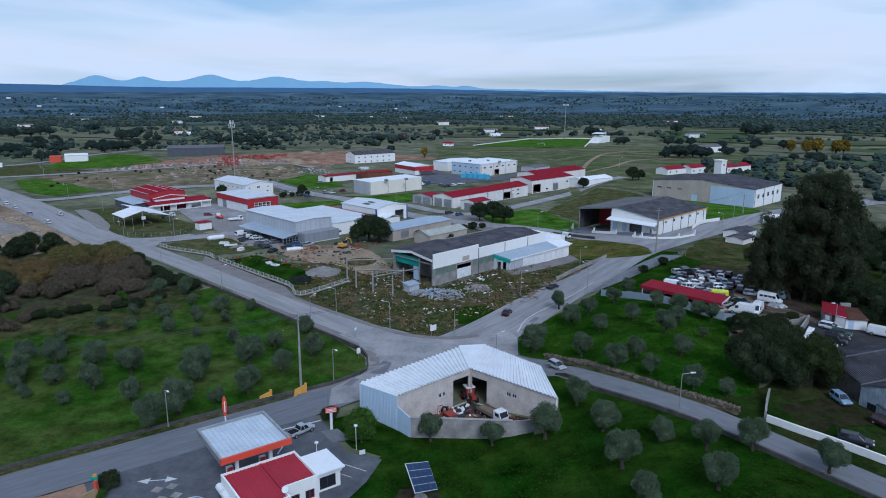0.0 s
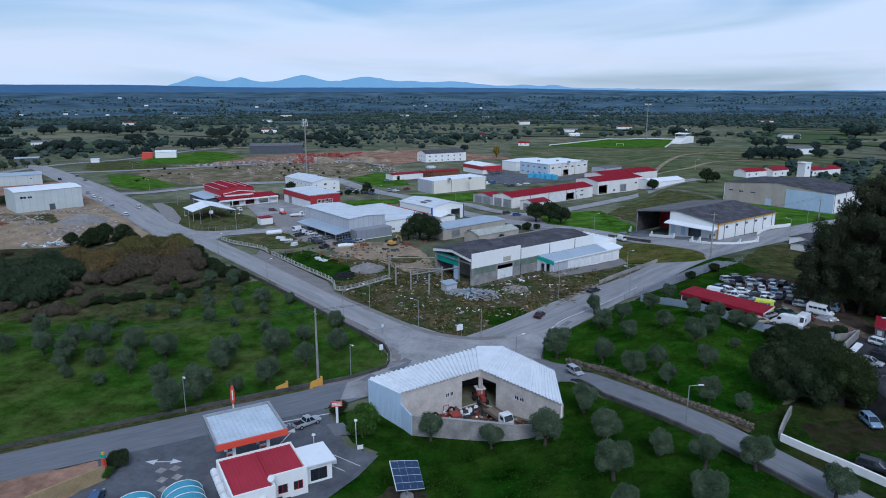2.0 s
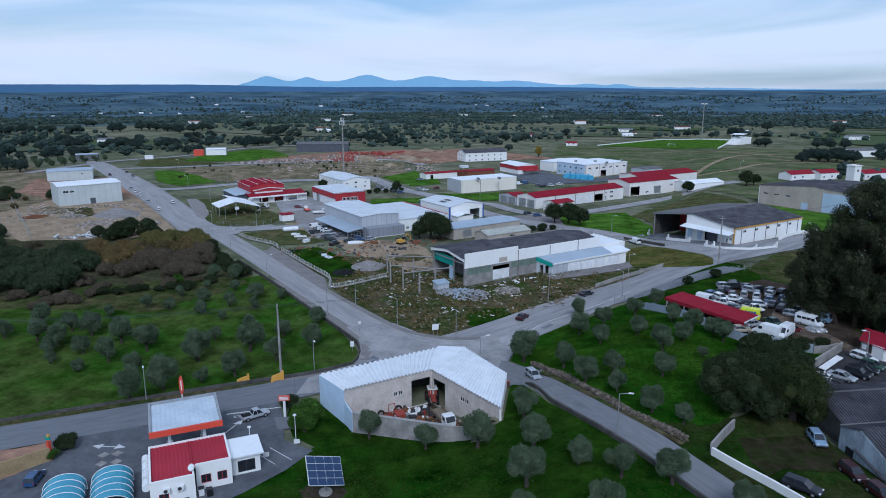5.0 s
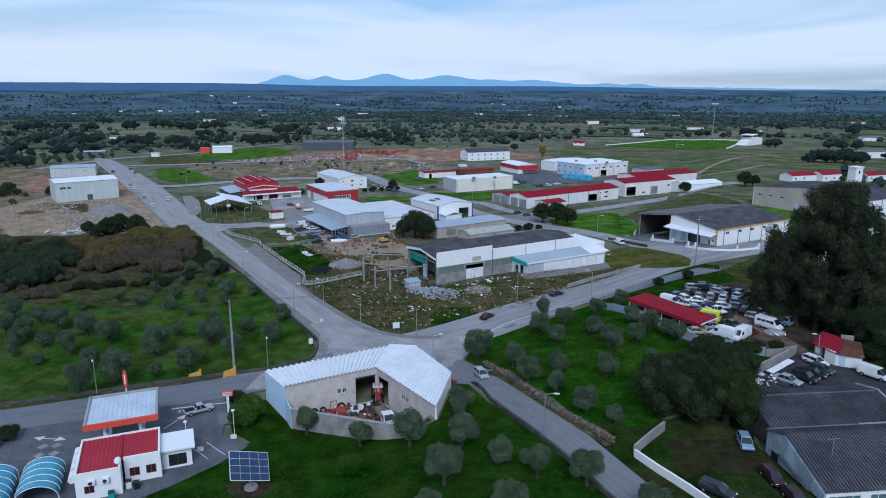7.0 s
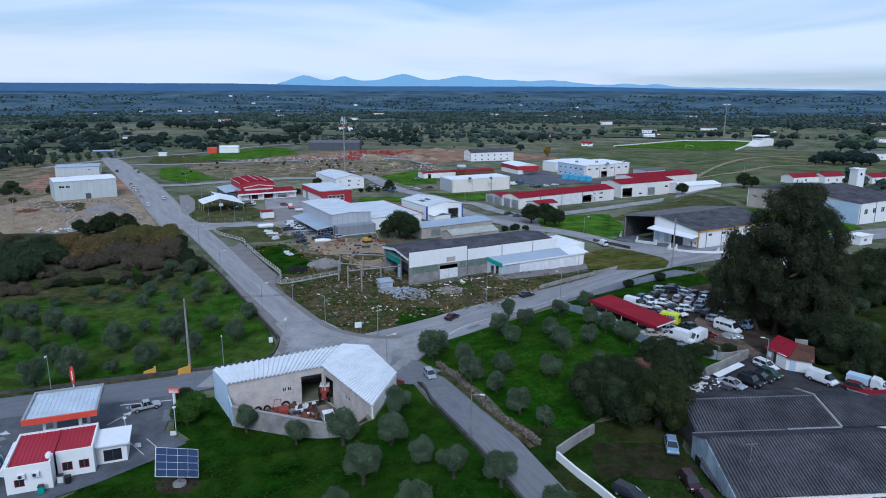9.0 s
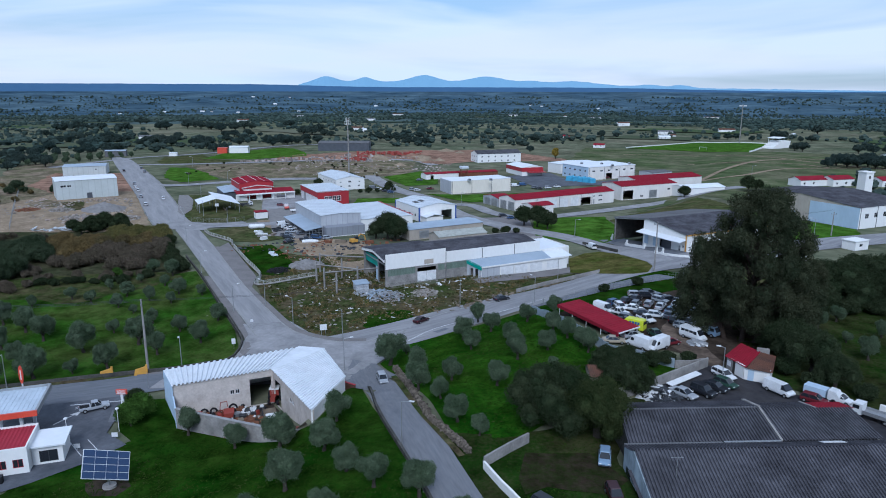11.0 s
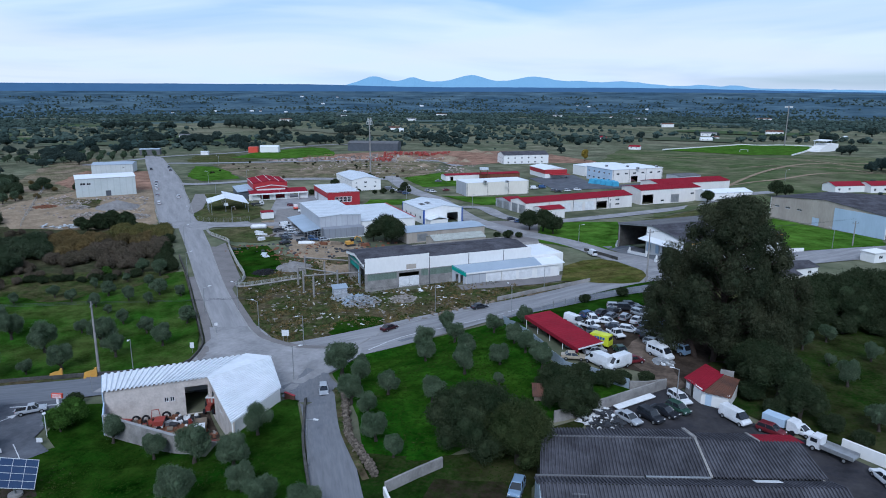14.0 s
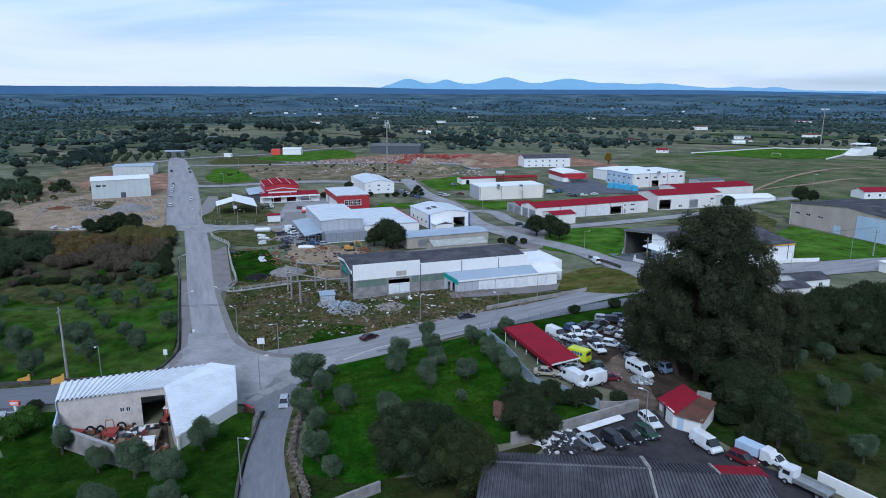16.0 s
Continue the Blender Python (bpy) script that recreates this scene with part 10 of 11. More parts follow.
def concrete_pole(x, y, h, arms=True, turn=0, lean=0.0, label="tall concrete utility pole with cross-arm"):
    ob = thing("utility_pole", label, "utility pole", x, y, ground(x, y), turn)
    part("pole", tube(bmesh.new(), (0, 0, -0.5), (lean, 0, h), 0.24 + max(0, h - 12) * 0.012, 0.13 + max(0, h - 12) * 0.006), M["concrete"], ob)
    if arms:
        part("cross_arm", boxes((lean - 0.9, lean + 0.9, -0.07, 0.07, h - 0.9, h - 0.76)), M["steel"], ob)
        for u in (-0.8, 0.0, 0.8):
            part("insulator", tube(bmesh.new(), (lean + u, 0, h - 0.76), (lean + u, 0, h - 0.45), 0.06), M["glassdark"], ob)
    return ob


concrete_pole(-41.5, 112.4, 14.6, True, 130)
concrete_pole(40.0, 213.1, 14.0, True, 20)
street_lamp(60.2, 137.1, 200, 6.0, 0.8)
concrete_pole(90, 292, 8.5, True, 20)
tw = thing("water_tower", "square white tower among low houses", "tower", 116, 422, ground(116, 422), 40)
part("shaft", boxes((-2.4, 2.4, -2.4, 2.4, -1, 10.5)), M["white"], tw)
part("cap", boxes((-2.7, 2.7, -2.7, 2.7, 10.5, 11.0)), M["white"], tw)
part("window", boxes((-0.5, 0.5, -2.48, -2.36, 7.5, 8.8)), M["glassdark"], tw)
wp = thing("loose_board", "long white sheet lying on the yard wall", "panel", 0, 0, 0)
part("sheet", slab(bmesh.new(), (52.0, 131.4, 7.0), (53.0, 131.0, 6.8), (57.0, 138.0, 6.8), (56.0, 138.4, 7.0), 0.12), M["whitepaint"], wp)


def mast(x, y, h, r, label, arms, lamps=False):
    """A tall tapered mast with short arms near its top."""
    ob = thing("mast", label, "mast", x, y, ground(x, y), 35)
    part("shaft", tube(bmesh.new(), (0, 0, -0.5), (0, 0, h), r, r * 0.55), M["concrete"], ob)
    for z, w_ in arms:
        a_ = part("arm", boxes((-w_, w_, -0.12, 0.12, z, z + 0.25)), M["steel"], ob)
        for u in (-w_, -w_ * 0.45, w_ * 0.45, w_):
            if lamps:
                part("floodlight", boxes((u - 0.7, u + 0.7, -0.4, 0.1, z - 0.4, z + 0.9)), M["whitepaint"], a_)
            else:
                part("antenna", boxes((u - 0.1, u + 0.1, -0.15, 0.15, z - 0.2, z + 2.4)), M["whitepaint"], a_)


mast(-181, 411.6, 34.2, 0.55, "tall pale telecom mast with short antenna arms", ((31.0, 1.7), (33.2, 1.1)))
mast(51, 850, 42, 0.7, "tall floodlight mast beside the football pitch", ((40.5, 3.6),), True)


def wires(p, q, sag, n_lines, gap, label):
    p, q = Vector(p), Vector(q)
    side = Vector((-(q - p).y, (q - p).x, 0)).normalized()
    ob = thing("power_lines", label, "wires")
    for k in range(n_lines):
        pts = []
        for i in range(17):
            u = i / 16
            c = p.lerp(q, u) + side * gap * (k - (n_lines - 1) / 2)
            pts.append((c.x, c.y, c.z - 4 * sag * u * (1 - u)))
        part("wire", sweep(pts, 0.026, 3), M["darksteel"], ob)


wires((-41.5, 112.4, 14.1), (-128, 84, 11.5), 1.8, 3, 0.8, "slack dark wires over the orchard")
wires((-41.5, 112.4, 14.1), (-1.7, 173.8, 8.0), 1.0, 2, 0.8, "slack dark wires to the road")
wires((40.0, 213.1, 17.5), (90, 292, 12.4), 0.8, 2, 0.8, "slack dark wires along the road")


def board(x, y, turn, w, h, z, material, label, posts=2):
    ob = thing("road_sign", label, "sign", x, y, ground(x, y), turn)
    part("plate", boxes((-w / 2, w / 2, -0.03, 0.03, z, z + h)), material, ob)
    for u in ((-w * 0.3, w * 0.3) if posts == 2 else (0,)):
        part("post", tube(bmesh.new(), (u, 0.06, -0.3), (u, 0.06, z + h), 0.04, n=6), M["steel"], ob)
    return ob


board(-20.9, 141.9, 38, 1.5, 1.3, 1.4, M["whitepaint"], "white notice board on the corner plot")
board(-34.7, 128.9, 35, 0.8, 1.2, 1.3, M["whitepaint"], "narrow white direction board by the orchard wall", 1)
board(-37.6, 138.4, 60, 0.65, 0.65, 2.0, M["whitepaint"], "white traffic sign on a slim post", 1)
bw = thing("brick_wall", "small red-brown brick wall end beside the barn", "wall", 0.2, 118.6, ground(0.2, 118.6), -8)
part("wall", boxes((-1.2, 1.2, -0.15, 0.15, -0.4, 1.3)), M["tile"], bw)
part("coping", boxes((-1.25, 1.25, -0.2, 0.2, 1.303, 1.38)), M["redpaint"], bw)
board(-34.8, 106.2, 30, 0.1, 0.1, 3.0, M["steel"], "bare steel sign post", 1)
for x, y in ((-25.1, 90.6), (-27.4, 85.8)):
    board(x, y, 30, 0.9, 0.7, 0.4, M["whitepaint"], "small white parking sign", 1)
# forecourt markings
for p, q in (((-30.2, 86.8), (-25.3, 84.8)), ((-28.6, 88.6), (-23.6, 86.6)), ((-31.3, 84.6), (-27.2, 83))):
    strip("marking", [p, q], 0.14, M["line"], 0.13, label="white parking line", category="road marking")
strip("marking", [(-41.5, 95.6), (-38.2, 98), (-34.4, 100.8)], 0.3, M["line"], 0.135, label="white give-way line", category="road marking")
strip("marking", [(-37.8, 89.6), (-37.8, 94.7)], 0.18, M["line"], 0.135, label="white direction arrow shaft", category="road marking")
drape("marking", [(-38.5, 93.2), (-37.8, 94.9), (-37.1, 93.4)], M["line"], 0.14, 2, "white direction arrow head", "road marking")
strip("marking", [(-53.6, 80.5), (-50.3, 81.4)], 0.2, M["line"], 0.135, label="white double arrow shaft", category="road marking")
drape("marking", [(-54.6, 80.3), (-53.2, 81.3), (-52.9, 79.9)], M["line"], 0.14, 2, "white double arrow head", "road marking")
drape("marking", [(-49.4, 81.6), (-50.8, 80.6), (-51.1, 82.0)], M["line"], 0.14, 2, "white double arrow head", "road marking")
strip("marking", [(-2.4, 146.2), (-0.2, 155.6), (5.6, 165), (11.6, 173.2), (18, 183)], 0.22, M["line"], 0.19, label="worn white centre line", category="road marking")
drape("patch", [(-33.4, 97.2), (-30.6, 94), (-27.8, 95.2), (-31, 98.4)], M["patch"], 0.12, 2, "dark tarmac patch", "road patch")
for x, y in ((-50.9, 78.8), (-49.3, 79.8), (-49.3, 76.8), (-47.7, 77.9), (-47.6, 74.8), (-46.0, 75.9)):
    drape("patch", [(x - 0.7, y - 0.5), (x + 0.5, y - 0.7), (x + 0.7, y + 0.5), (x - 0.5, y + 0.7)], M["concrete"], 0.12, 2, "square tarmac patch", "road patch")
txt = bpy.data.curves.new("stop_marking", "FONT")
txt.body, txt.size, txt.extrude, txt.align_x = "STOP", 1.15, 0.004, "CENTER"
st_ob = tagged(new("stop_marking", txt), "worn white road lettering", "road marking")
st_ob.matrix_world = pose(-38.5, 95.7, 0.125, 0, 0, 38)
txt.materials.append(M["line"])


# ---- timber shelter, park, far pitch ----
sh = thing("shelter", "open shelter with a folded white roof", "shelter", -152.8, 255.1, -0.8, 140.3)
part("roof", slab(bmesh.new(), (0.4, 7.6, 4.2), (0.4, 0.05, 6.2), (13.4, 0.05, 6.1), (13.4, 7.6, 4.2), 0.2), M["whiteroof"], sh, "short white roof wing")
part("roof", slab(bmesh.new(), (0, 0, 6.25), (-3.8, -9.6, 3.8), (20.5, -9.6, 3.8), (24.3, 0, 6.0), 0.2), M["whiteroof"], sh, "long white roof wing")
for x, y, z in ((0.8, 7.2, 4.2), (7, 7.2, 4.2), (13, 7.2, 4.2), (0.4, 0.1, 6.1), (12, 0.1, 6.0), (23.6, -0.2, 5.9), (-3.2, -9.2, 3.8), (8, -9.2, 3.8), (20, -9.2, 3.8)):
    part("post", tube(bmesh.new(), (x, y, -1.0), (x, y, z), 0.12), M["steel"], sh)
part("bench", boxes((3, 10, -4.5, -4.0, 0.0, 0.6)), M["wood"], sh)
part("panel", boxes((0.3, 0.42, -1.0, 0.6, 2.6, 3.9)), M["whitepaint"], sh, "white notice panel on the front post")
ht = thing("cabin", "small white and red cabin by the entrance", "cabin", -126.6, 249.5, -0.5, 51)
part("wall", boxes((0, 5, 0, 4, -0.5, 2.4)), M["white"], ht)
part("roof", boxes((-0.2, 5.2, -0.2, 4.2, 2.405, 2.65)), M["redroof"], ht)
st = thing("grandstand", "white grandstand block beside the football pitch", "grandstand", 82, 770, -5, 60)
for k in range(6):
    part("step", boxes((3.2 * k, 22, 0, 12, 1.3 * k - (0 if k else 2), 1.3 * k + 1.28)), M["white"], st)
part("roof", slab(bmesh.new(), (12, -0.5, 10.6), (23, -0.5, 11.4), (23, 12.5, 11.4), (12, 12.5, 10.6), 0.3), M["whiteroof"], st)
for u, v in ((13, 0.3), (13, 11.7), (21.6, 0.3), (21.6, 11.7)):
    part("post", tube(bmesh.new(), (u, v, 5), (u, v, 10.7), 0.15, n=6), M["whitepaint"], st)
part("wall", boxes((22.1, 38, 2, 14, -2, 7)), M["white"], st)
for p, q in (((-52, 730), (8, 868)), ((8, 868), (85, 850)), ((85, 850), (62, 700))):
    strip("pitch_wall", [p, q], 0.6, M["white"], 0.0, 1.2, "low white wall round the pitch", "wall", step=12)
gl = thing("goal", "white football goal with net posts", "goal", 20, 745, ground(20, 745) + 0.4, -12)
for p, q in (((-3.6, 0, 0), (-3.6, 0, 2.5)), ((3.6, 0, 0), (3.6, 0, 2.5)), ((-3.6, 0, 2.5), (3.6, 0, 2.5))):
    part("goalpost", tube(bmesh.new(), p, q, 0.15, n=6), M["whitepaint"], gl)
# scattered far houses
for i, (x, y, t, L_, D_, h_) in enumerate(((160, 640, 30, 24, 10, 5), (128, 450, 40, 26, 9, 3.6), (104, 440, 40, 14, 9, 4), (88, 432, 40, 18, 9, 3.6), (-55, 1010, 10, 20, 9, 4), (20, 1080, 10, 22, 10, 5), (210, 900, 20, 24, 10, 5), (-150, 1250, 40, 22, 9, 5), (-690, 1300, 10, 20, 9, 4), (-860, 1100, 60, 22, 9, 4), (-600, 620, 30, 16, 8, 4), (-480, 900, 10, 18, 9, 4), (-300, 1700, 20, 30, 12, 5), (300, 1500, 20, 30, 12, 5), (-1100, 1600, 20, 30, 12, 5), (-1000, 2000, 20, 34, 12, 6), (-640, 2100, 20, 30, 12, 5), (-60, 2100, 20, 40, 14, 6))):
    hall("house", "distant white farmhouse with a tiled roof", x, y, ground(x, y), t, L_, D_, h_, M["white"], M["redroof"] if i in (1, 2, 3) else M["tile"] if i % 2 else M["greyroof2"], 1.6, "x", front=(W(2, 1.2, 1.2, 1.2), W(8, 1.2, 1.2, 1.2)), group="far farmhouses")
for i, (x, y) in enumerate(((-2144, 1930), (-2131, 2136), (-2032, 2243), (-1993, 2263), (-1838, 2236), (-2128, 2850), (-2300, 3212), (-1688, 2444), (-1643, 3011), (-961, 3378), (-888, 3330), (-595, 3265), (-487, 2199), (-455, 882), (-156, 856), (-145, 861), (-84, 724), (-41, 907), (-32, 960), (113, 1008), (-2479, 3115))):
    k_ = 1 + max(0, math.hypot(x, y) - 900) / 12000
    hall("house", "distant white farmhouse under a low roof", x, y, ground(x, y), 25 * (i % 4), (8 + 3 * (i % 3)) * k_, 6 * k_, (2.4 + 0.4 * (i % 3)) * k_, M["white"], M["redroof"] if 14 <= i <= 16 else M["whiteroof"] if i % 3 else M["tile"], 1.4 * k_, "x", front=(W(2, 1.2, 1.2, 1.2), W(7, 1.2, 1.2, 1.2)), group="far farmhouses")
put(HOLM, [(89.9, 944.5, 1.9, 0), (98, 950, 1.7, 1), (146.1, 1100, 2.2, 2), (107.2, 746.3, 1.5, 0), (101, 750, 1.3, 1), (222.8, 1029.8, 2.4, 1), (118.9, 579.7, 1.5, 2), (123.6, 563, 1.7, 0), (131, 572, 1.6, 2), (138.7, 583.4, 1.7, 1), (141.0, 564.7, 1.5, 0), (148, 575, 1.4, 2), (310.7, 1001.9, 2.6, 2), (305.6, 953.1, 2.2, 0), (340.8, 1011.1, 2.4, 1), (178.0, 756.6, 1.5, 2), (152.8, 747.5, 1.4, 0), (165, 752, 1.3, 1), (150, 600, 1.3, 0), (112, 560, 1.2, 1)], "trees near the pitch")
AUT = [tree(290, "poplar", "yellow-leaved autumn tree beside fields", None, 3, dome_blobs(random.Random(390), 4.4, 1.5, 12, 14, 1.8), 4000, 0.4, M["autumn"], M["bark"], 0.3, 0.95, 1)]
put(AUT, [(250, 640, 1.2, 0), (262, 648, 1.3, 1), (275, 640, 1.2, 2), (240, 650, 1.1, 3), (288, 655, 1.2, 4), (-82, 568, 0.8, 1)], "autumn trees")


# ---- farm clutter in the barn's yard ----
def tyre(x, y, r, lean, turn):
    ob = thing("tyre", "worn black tractor tyre leaning on the wall", "tyre", x, y, ground(x, y) + 0.1 + r, turn)
    bm = bmesh.new()
    n, m = 18, 8
    ring = [[bm.verts.new(((r - 0.16 + 0.16 * math.cos(2 * math.pi * j / m)) * math.cos(2 * math.pi * i / n), 0.2 * math.sin(2 * math.pi * j / m) + lean * math.sin(2 * math.pi * i / n), (r - 0.16 + 0.16 * math.cos(2 * math.pi * j / m)) * math.sin(2 * math.pi * i / n))) for j in range(m)] for i in range(n)]
    for i in range(n):
        for j in range(m):
            bm.faces.new((ring[i][j], ring[(i + 1) % n][j], ring[(i + 1) % n][(j + 1) % m], ring[i][(j + 1) % m]))
    part("tread", bm, M["rubber"], ob)


for x, y, r in ((-17.6, 101.9, 0.7), (-16.6, 103.0, 0.65), (-14.4, 105.2, 0.75), (-13.9, 104.4, 0.6), (-18.4, 100.6, 0.5)):
    tyre(x, y, r, 0.12, 47)
tl = thing("tipping_trailer", "small orange-red tipping trailer on two wheels", "trailer", -18.2, 99.6, 0.12, 20)
part("bed", prism_side(bmesh.new(), [(-1.4, 0.7), (1.4, 0.8), (1.6, 1.5), (-1.6, 1.4)], -0.8, 0.8, "y"), M["farmred"], tl)
for s_ in (-0.95, 0.95):
    w_ = part("wheel", tube(bmesh.new(), (0, s_ - 0.1, 0.4), (0, s_ + 0.1, 0.4), 0.4, n=12), M["rubber"], tl)
    part("hub", tube(bmesh.new(), (0, s_ - 0.12, 0.4), (0, s_ + 0.12, 0.4), 0.16, n=8), M["whitepaint"], w_)
part("drawbar", tube(bmesh.new(), (1.4, 0, 0.7), (2.8, 0, 0.3), 0.06, n=6), M["rust"], tl)
pl = thing("plough_frame", "tall red plough frame with tines", "plough", -14.9, 103.6, 0.12, 47)
for p, q in (((-0.8, 0, 0), (-0.5, 0, 2.4)), ((0.8, 0, 0), (0.5, 0, 2.4)), ((-0.5, 0, 2.4), (0.5, 0, 2.4)), ((-0.7, 0, 1.0), (0.7, 0, 1.0))):
    part("bar", tube(bmesh.new(), p, q, 0.06, n=6), M["farmred"], pl)
for k in range(5):
    part("tine", tube(bmesh.new(), (-0.6 + 0.3 * k, -0.1, 1.0), (-0.6 + 0.3 * k, -0.5, 0.05), 0.035, n=5), M["rust"], pl)
sd = thing("seed_drill", "red and white seed drill with hopper", "farm machine", -13.2, 102.9, 0.12, 40)
part("hopper", prism_side(bmesh.new(), [(-0.5, 0.7), (0.5, 0.7), (0.8, 1.5), (-0.8, 1.5)], -1.0, 1.0, "y"), M["farmred"], sd)
part("frame", boxes((-0.6, 0.6, -1.1, 1.1, 0.45, 0.65)), M["whitepaint"], sd)
for s_ in (-1.2, 1.2):
    part("wheel", tube(bmesh.new(), (0, s_ - 0.08, 0.42), (0, s_ + 0.08, 0.42), 0.42, n=12), M["rubber"], sd)
for i, (x, y, m_) in enumerate(((-12.0, 104.6, "whitepaint"), (-11.4, 104.0, "darksteel"), (-12.5, 103.9, "steel"), (-19.4, 99.6, "whitepaint"), (-10.6, 102.6, "wood"), (-8.6, 101.4, "wood"), (-15.6, 100.8, "darksteel"), (-16.4, 99.4, "bluepaint"))):
    cb = thing("crate", "battered farm crate by the barn wall", "crate", x, y, 0.12, 35 * i)
    part("box", boxes((-0.55, 0.55, -0.4, 0.4, 0, 0.5 + 0.12 * (i % 3))), M[m_], cb)
    part("lid", boxes((-0.6, 0.6, -0.45, 0.45, 0.5 + 0.12 * (i % 3) + 0.003, 0.56 + 0.12 * (i % 3))), M[m_], cb)
stones("scrap", "rusty scrap and timber on the barn's yard", within(-18.5, -2, 98.5, 106, lambda x, y: 0.73 * (x + 19) - 0.68 * (y - 99) > 0.5), 160, 0.22, rr, M["rust"], 0.1, 0.6)
stones("scrap", "pale bits of timber and pipe on the barn's yard", within(-18.5, -2, 98.5, 106, lambda x, y: 0.73 * (x + 19) - 0.68 * (y - 99) > 0.5), 60, 0.25, rr, M["stone_stuff"], 0.1, 0.5)

# ---- goods on the sandy workshop yard ----
tk = thing("water_tank", "white cylindrical tank lying on the ground", "tank", -111.7, 231.6, ground(-111.7, 231.6), 40)
part("shell", tube(bmesh.new(), (-2.6, 0, 1.0), (2.6, 0, 1.0), 0.9, n=16), M["whitepaint"], tk)
for u in (-2.6, 2.6):
    part("end_cap", tube(bmesh.new(), (u, 0, 1.0), (u + (0.5 if u > 0 else -0.5), 0, 1.0), 0.9, 0.4, 16), M["whitepaint"], tk)
bt = thing("boat", "white upturned boat hull on the ground", "boat", -78.4, 219.3, ground(-78.4, 219.3), 30)
part("hull", loft(bmesh.new(), [(-2.6, 0.9, 0.0, 0.8, 0.7), (0, 1.0, 0.0, 1.0, 0.7), (2.0, 0.6, 0.0, 0.9, 0.6), (3.0, 0.12, 0.1, 0.7, 0.5)]), M["whitepaint"], bt)
dg = thing("excavator", "yellow-orange excavator on the yard", "excavator", -62.6, 223.6, ground(-62.6, 223.6), 60)
for s_ in (-0.9, 0.9):
    part("track", prism_side(bmesh.new(), [(-1.6, 0.2), (-1.2, 0), (1.2, 0), (1.6, 0.2), (1.5, 0.7), (-1.5, 0.7)], s_ - 0.25, s_ + 0.25, "y"), M["darksteel"], dg)
part("body", boxes((-1.5, 0.9, -1.0, 1.0, 0.8, 1.8)), M["yellow"], dg)
part("cab", boxes((0.0, 1.2, -1.0, -0.1, 1.8, 2.8)), M["glassdark"], dg)
part("boom", sweep([(0.9, 0.3, 1.4), (2.6, 0.3, 3.2), (4.2, 0.3, 2.4)], 0.2, 6), M["yellow"], dg)
part("arm", sweep([(4.2, 0.3, 2.4), (4.6, 0.3, 0.8)], 0.15, 6), M["yellow"], dg)
part("bucket", prism_side(bmesh.new(), [(4.2, 0.1), (5.0, 0.1), (5.0, 0.8), (4.5, 0.8)], 0.0, 0.6, "y"), M["darksteel"], dg)
for i, (x, y, w_, d_, h_, m_) in enumerate(((-106, 225.5, 3.5, 1.2, 0.7, "whitepaint"), (-102.5, 223, 4.5, 0.8, 0.5, "whitepaint"), (-99.5, 220.5, 5.0, 0.9, 0.4, "concrete"), (-96, 216, 2.4, 1.4, 1.0, "whitepaint"), (-98, 224, 3.0, 1.5, 0.5, "stone"), (-80.1, 199.9, 2.6, 1.8, 0.3, "paleroof"), (-77.3, 197.7, 2.6, 1.8, 0.3, "paleroof"), (-72, 221, 3, 1, 0.8, "rust"), (-68, 223, 4, 1.2, 0.9, "wood"), (-58, 226, 3, 1.4, 1.0, "rust"), (-91.2, 222.6, 2.2, 1.5, 1.2, "darksteel"))):
    gd = thing("goods_stack", "stack of building sheets and beams on the yard", "stack", x, y, ground(x, y) + 0.1, 25 * i, "stacked building goods")
    for k in range(3):
        part("layer", boxes((-w_ / 2 + 0.06 * k, w_ / 2 - 0.05 * k, -d_ / 2, d_ / 2 - 0.04 * k, h_ * k / 3 + 0.004 * k, h_ * (k + 1) / 3)), M[m_], gd)
flatbed(-153.3, 275.7, 60, "white", "darksteel")
flatbed(-130.5, 275.8, 130, "white", "orange")
flatbed(-120.6, 270.5, 40, "white", "whitepaint")
flatbed(-100.5, 231.5, 70, "white", "darksteel")


# ---- repairs on the roads ----
for x, y, a_, b_, t_ in ((1.5, 155, 1.2, 4.0, -0.4), (-33, 116, 1.4, 3.5, -0.3), (-56, 88.5, 3.5, 1.2, 0.75), (15, 108, 3.0, 1.0, -0.8)):
    cs, sn = math.cos(t_), math.sin(t_)
    drape("patch", [(x + u * a_ * cs - v * b_ * sn, y + u * a_ * sn + v * b_ * cs) for u, v in ((-0.5, -0.5), (0.55, -0.42), (0.48, 0.5), (-0.45, 0.45))], M["road_mid" if x > -50 and y > 120 else "patch"], 0.19, 2, "darker repaired patch of asphalt", "road patch")

ru = thing("ruin", "small ruined stone hut with a brown tile roof", "hut", 40.6, 128.4, ground(42, 130) - 1.3, 25)
part("wall", boxes((0, 5, 0, 0.4, -0.3, 2.0)), M["stone"], ru)
part("wall", boxes((0, 0.4, 0.41, 4, -0.3, 2.2)), M["stone"], ru)
part("wall", boxes((4.6, 5, 0.41, 4, -0.3, 2.2)), M["stone"], ru)
part("wall", boxes((0, 5, 4.01, 4.4, -0.3, 2.4)), M["stone"], ru)
for y0 in (-0.3, 4.7):
    ribbed("roof", (-0.3, y0, 2.2), (5.3, y0, 2.2), (5.3, 2.2, 3.3), (-0.3, 2.2, 3.3), 0.3, 0.07, M["tile"], ru, "brown clay tile roof")


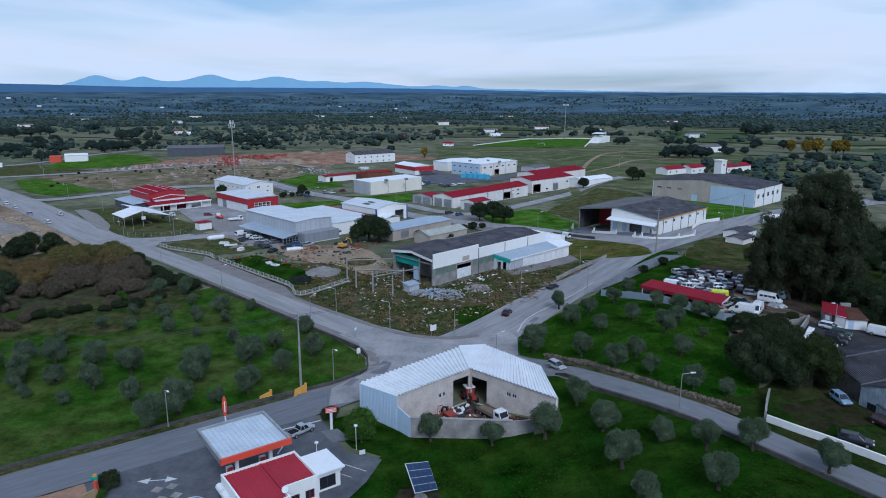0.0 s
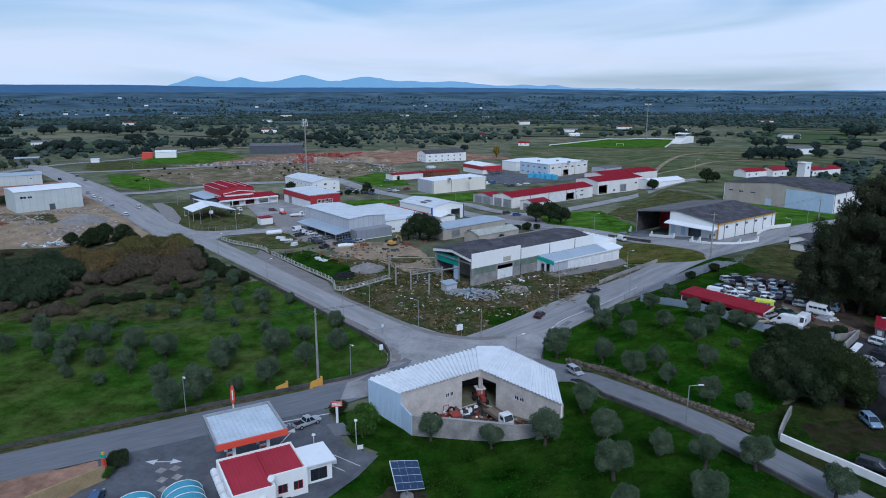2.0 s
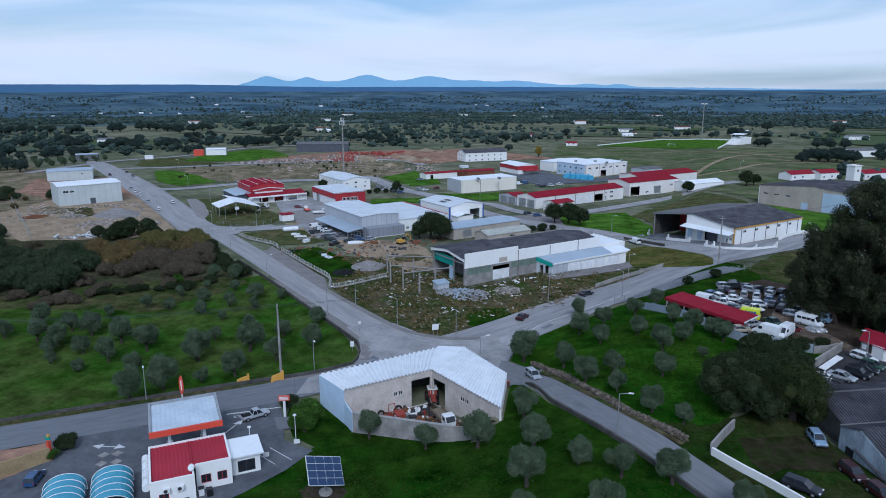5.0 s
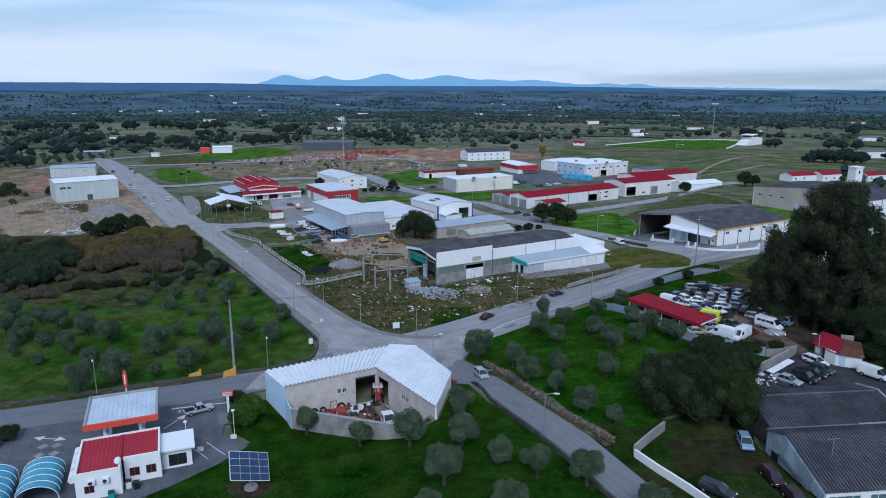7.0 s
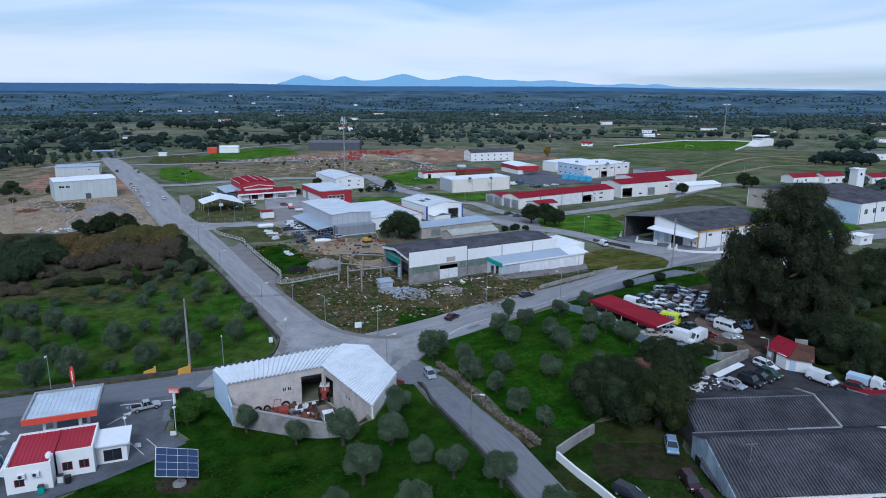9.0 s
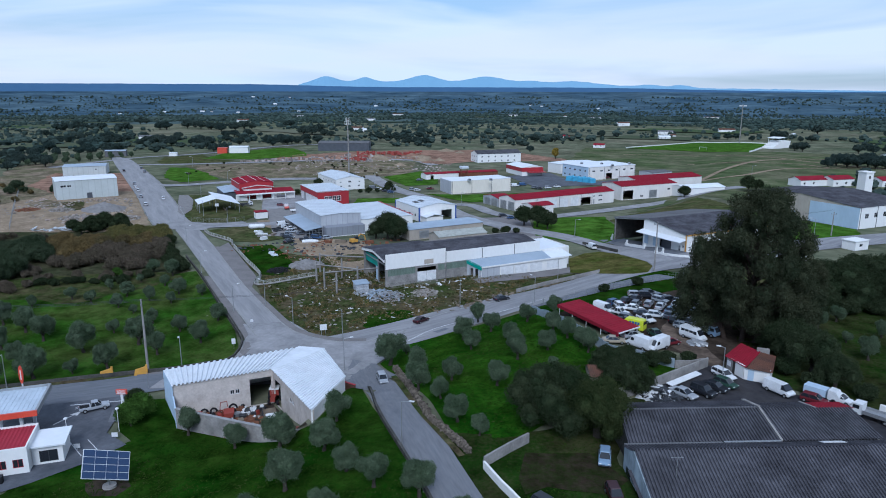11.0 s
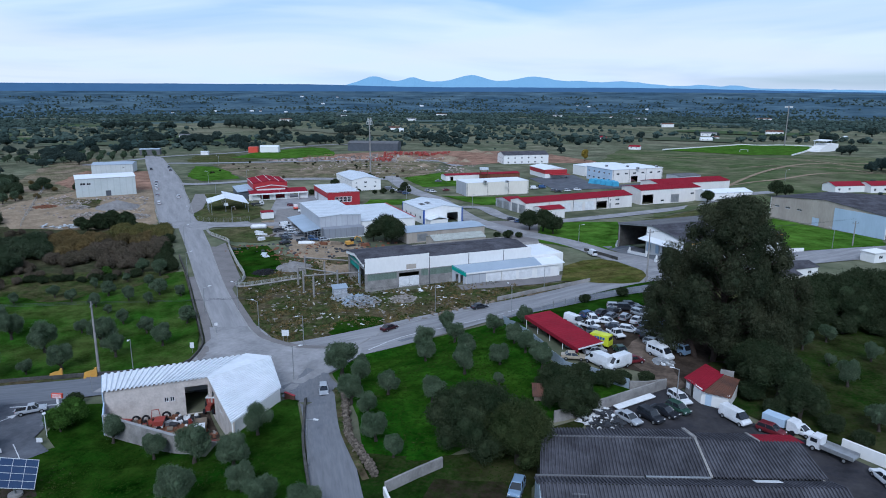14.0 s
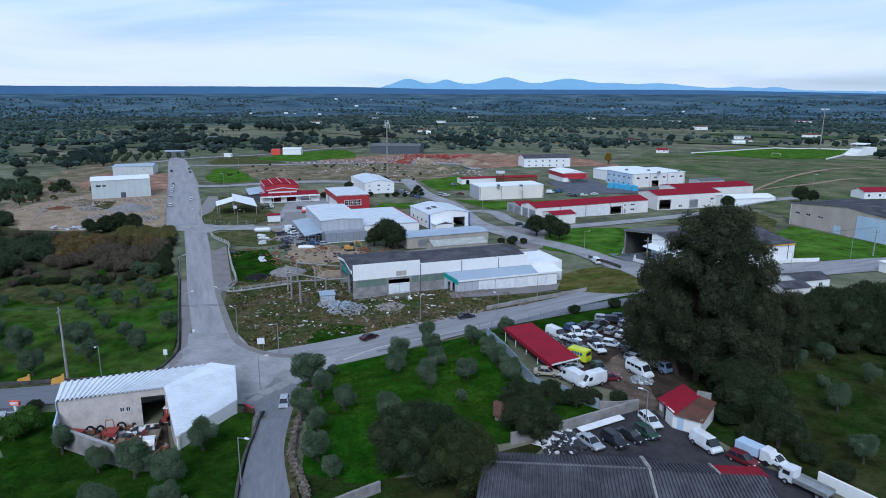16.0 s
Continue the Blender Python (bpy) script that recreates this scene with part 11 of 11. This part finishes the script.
# ---- tanks, rooftop units and pipes about the workshops ----
wt = thing("tank_stand", "rusty steel stand carrying a flat pale tank", "tank stand", -97.5, 410, ground(-97.5, 410), 30)
for u, v in ((-2, -2), (2, -2), (2, 2), (-2, 2)):
    part("leg", tube(bmesh.new(), (u, v, -0.3), (u, v, 7.5), 0.16, n=6), M["rust"], wt)
for z in (2.6, 5.2):
    for p, q in (((-2, -2), (2, -2)), ((2, -2), (2, 2)), ((2, 2), (-2, 2)), ((-2, 2), (-2, -2))):
        part("brace", tube(bmesh.new(), (*p, z), (*q, z), 0.1, n=5), M["rust"], wt)
part("tank", boxes((-2.6, 2.6, -2.4, 2.4, 7.5, 8.6)), M["paleroof"], wt)


def roof_unit(x, y, z, turn):
    ob = thing("ventilation_unit", "small grey ventilation box on a workshop roof", "vent unit", x, y, z, turn, "roof units")
    part("case", boxes((-0.8, 0.8, -0.6, 0.6, -0.3, 0.7)), M["greywall"], ob)
    part("grille", boxes((-0.6, 0.6, -0.66, -0.605, 0.0, 0.6)), M["darksteel"], ob)
    part("hood", prism_side(bmesh.new(), [(-0.9, 0.72), (0.9, 0.72), (0.0, 1.0)], -0.65, 0.65, "y"), M["steel"], ob)


for x, y, z, t_ in ((-16, 455, 6.3, 52), (-24, 462, 6.3, 52), (-8, 470, 6.3, 52), (-36, 458, 6.3, 52), (-64, 366, 5.3, 48), (-74, 360, 5.3, 48)):
    roof_unit(x, y, z, t_)
for ox, oy, oz, t_, us, h_ in ((46.1, 241.2, 3.3, 50.6, (3, 10, 16, 22, 28, 34), 6.0), (-25.6, 179.0, 0.9, 51.0, (18.2, 30, 41), 7.6), (-81.5, 353.5, -1.7, 48, (0.4, 12, 24, 35.6), 6.6), (-33.4, 315.0, -1.5, 54, (12.2, 25.5, 38.7, 45.6), 5.3), (-27.8, 442, -2.3, 52, (0.5, 12.5, 25, 37.5), 8.1), (100.3, 311, 2.6, 50.5, (0.5, 10.6, 21.6, 31.5), 8.1)):
    for u in us:
        dp = thing("downpipe", "grey rainwater downpipe on a workshop wall", "downpipe", ox, oy, oz, t_, "downpipes")
        part("pipe", tube(bmesh.new(), (u, -0.12, -1.5), (u, -0.12, h_), 0.09, n=6), M["greydark"], dp)

# ---- scrap along the barn's back wall ----
for nm, label, n_, size, m_, pts in (("scrap", "rusty machine parts heaped in the barn's yard", 48, 0.26, "rust", [(-19, 100.4), (-15.5, 103.8), (-12.5, 107)]), ("scrap", "red farm-machine pieces in the barn's yard", 6, 0.3, "farmred", [(-14, 103.6), (-11, 106.2), (-4, 101)]),
                                     ("scrap", "pale buckets and sacks in the barn's yard", 26, 0.26, "whitepaint", [(-15, 104.6), (-11.8, 107.4), (-10.8, 106.2)]), ("scrap", "dark tyres and tools by the barn's doors", 34, 0.32, "darksteel", [(-18, 100.6), (-13, 106), (-8.5, 107.6)]),
                                     ("scrap", "old boards lying in the barn's yard", 30, 0.4, "wood", [(-16, 100.5), (-8, 101.5), (-2, 101.8)])):
    stones(nm, label, along(pts, 0.7, 0.5), n_, size, rr, M[m_], 0.1, 0.8)
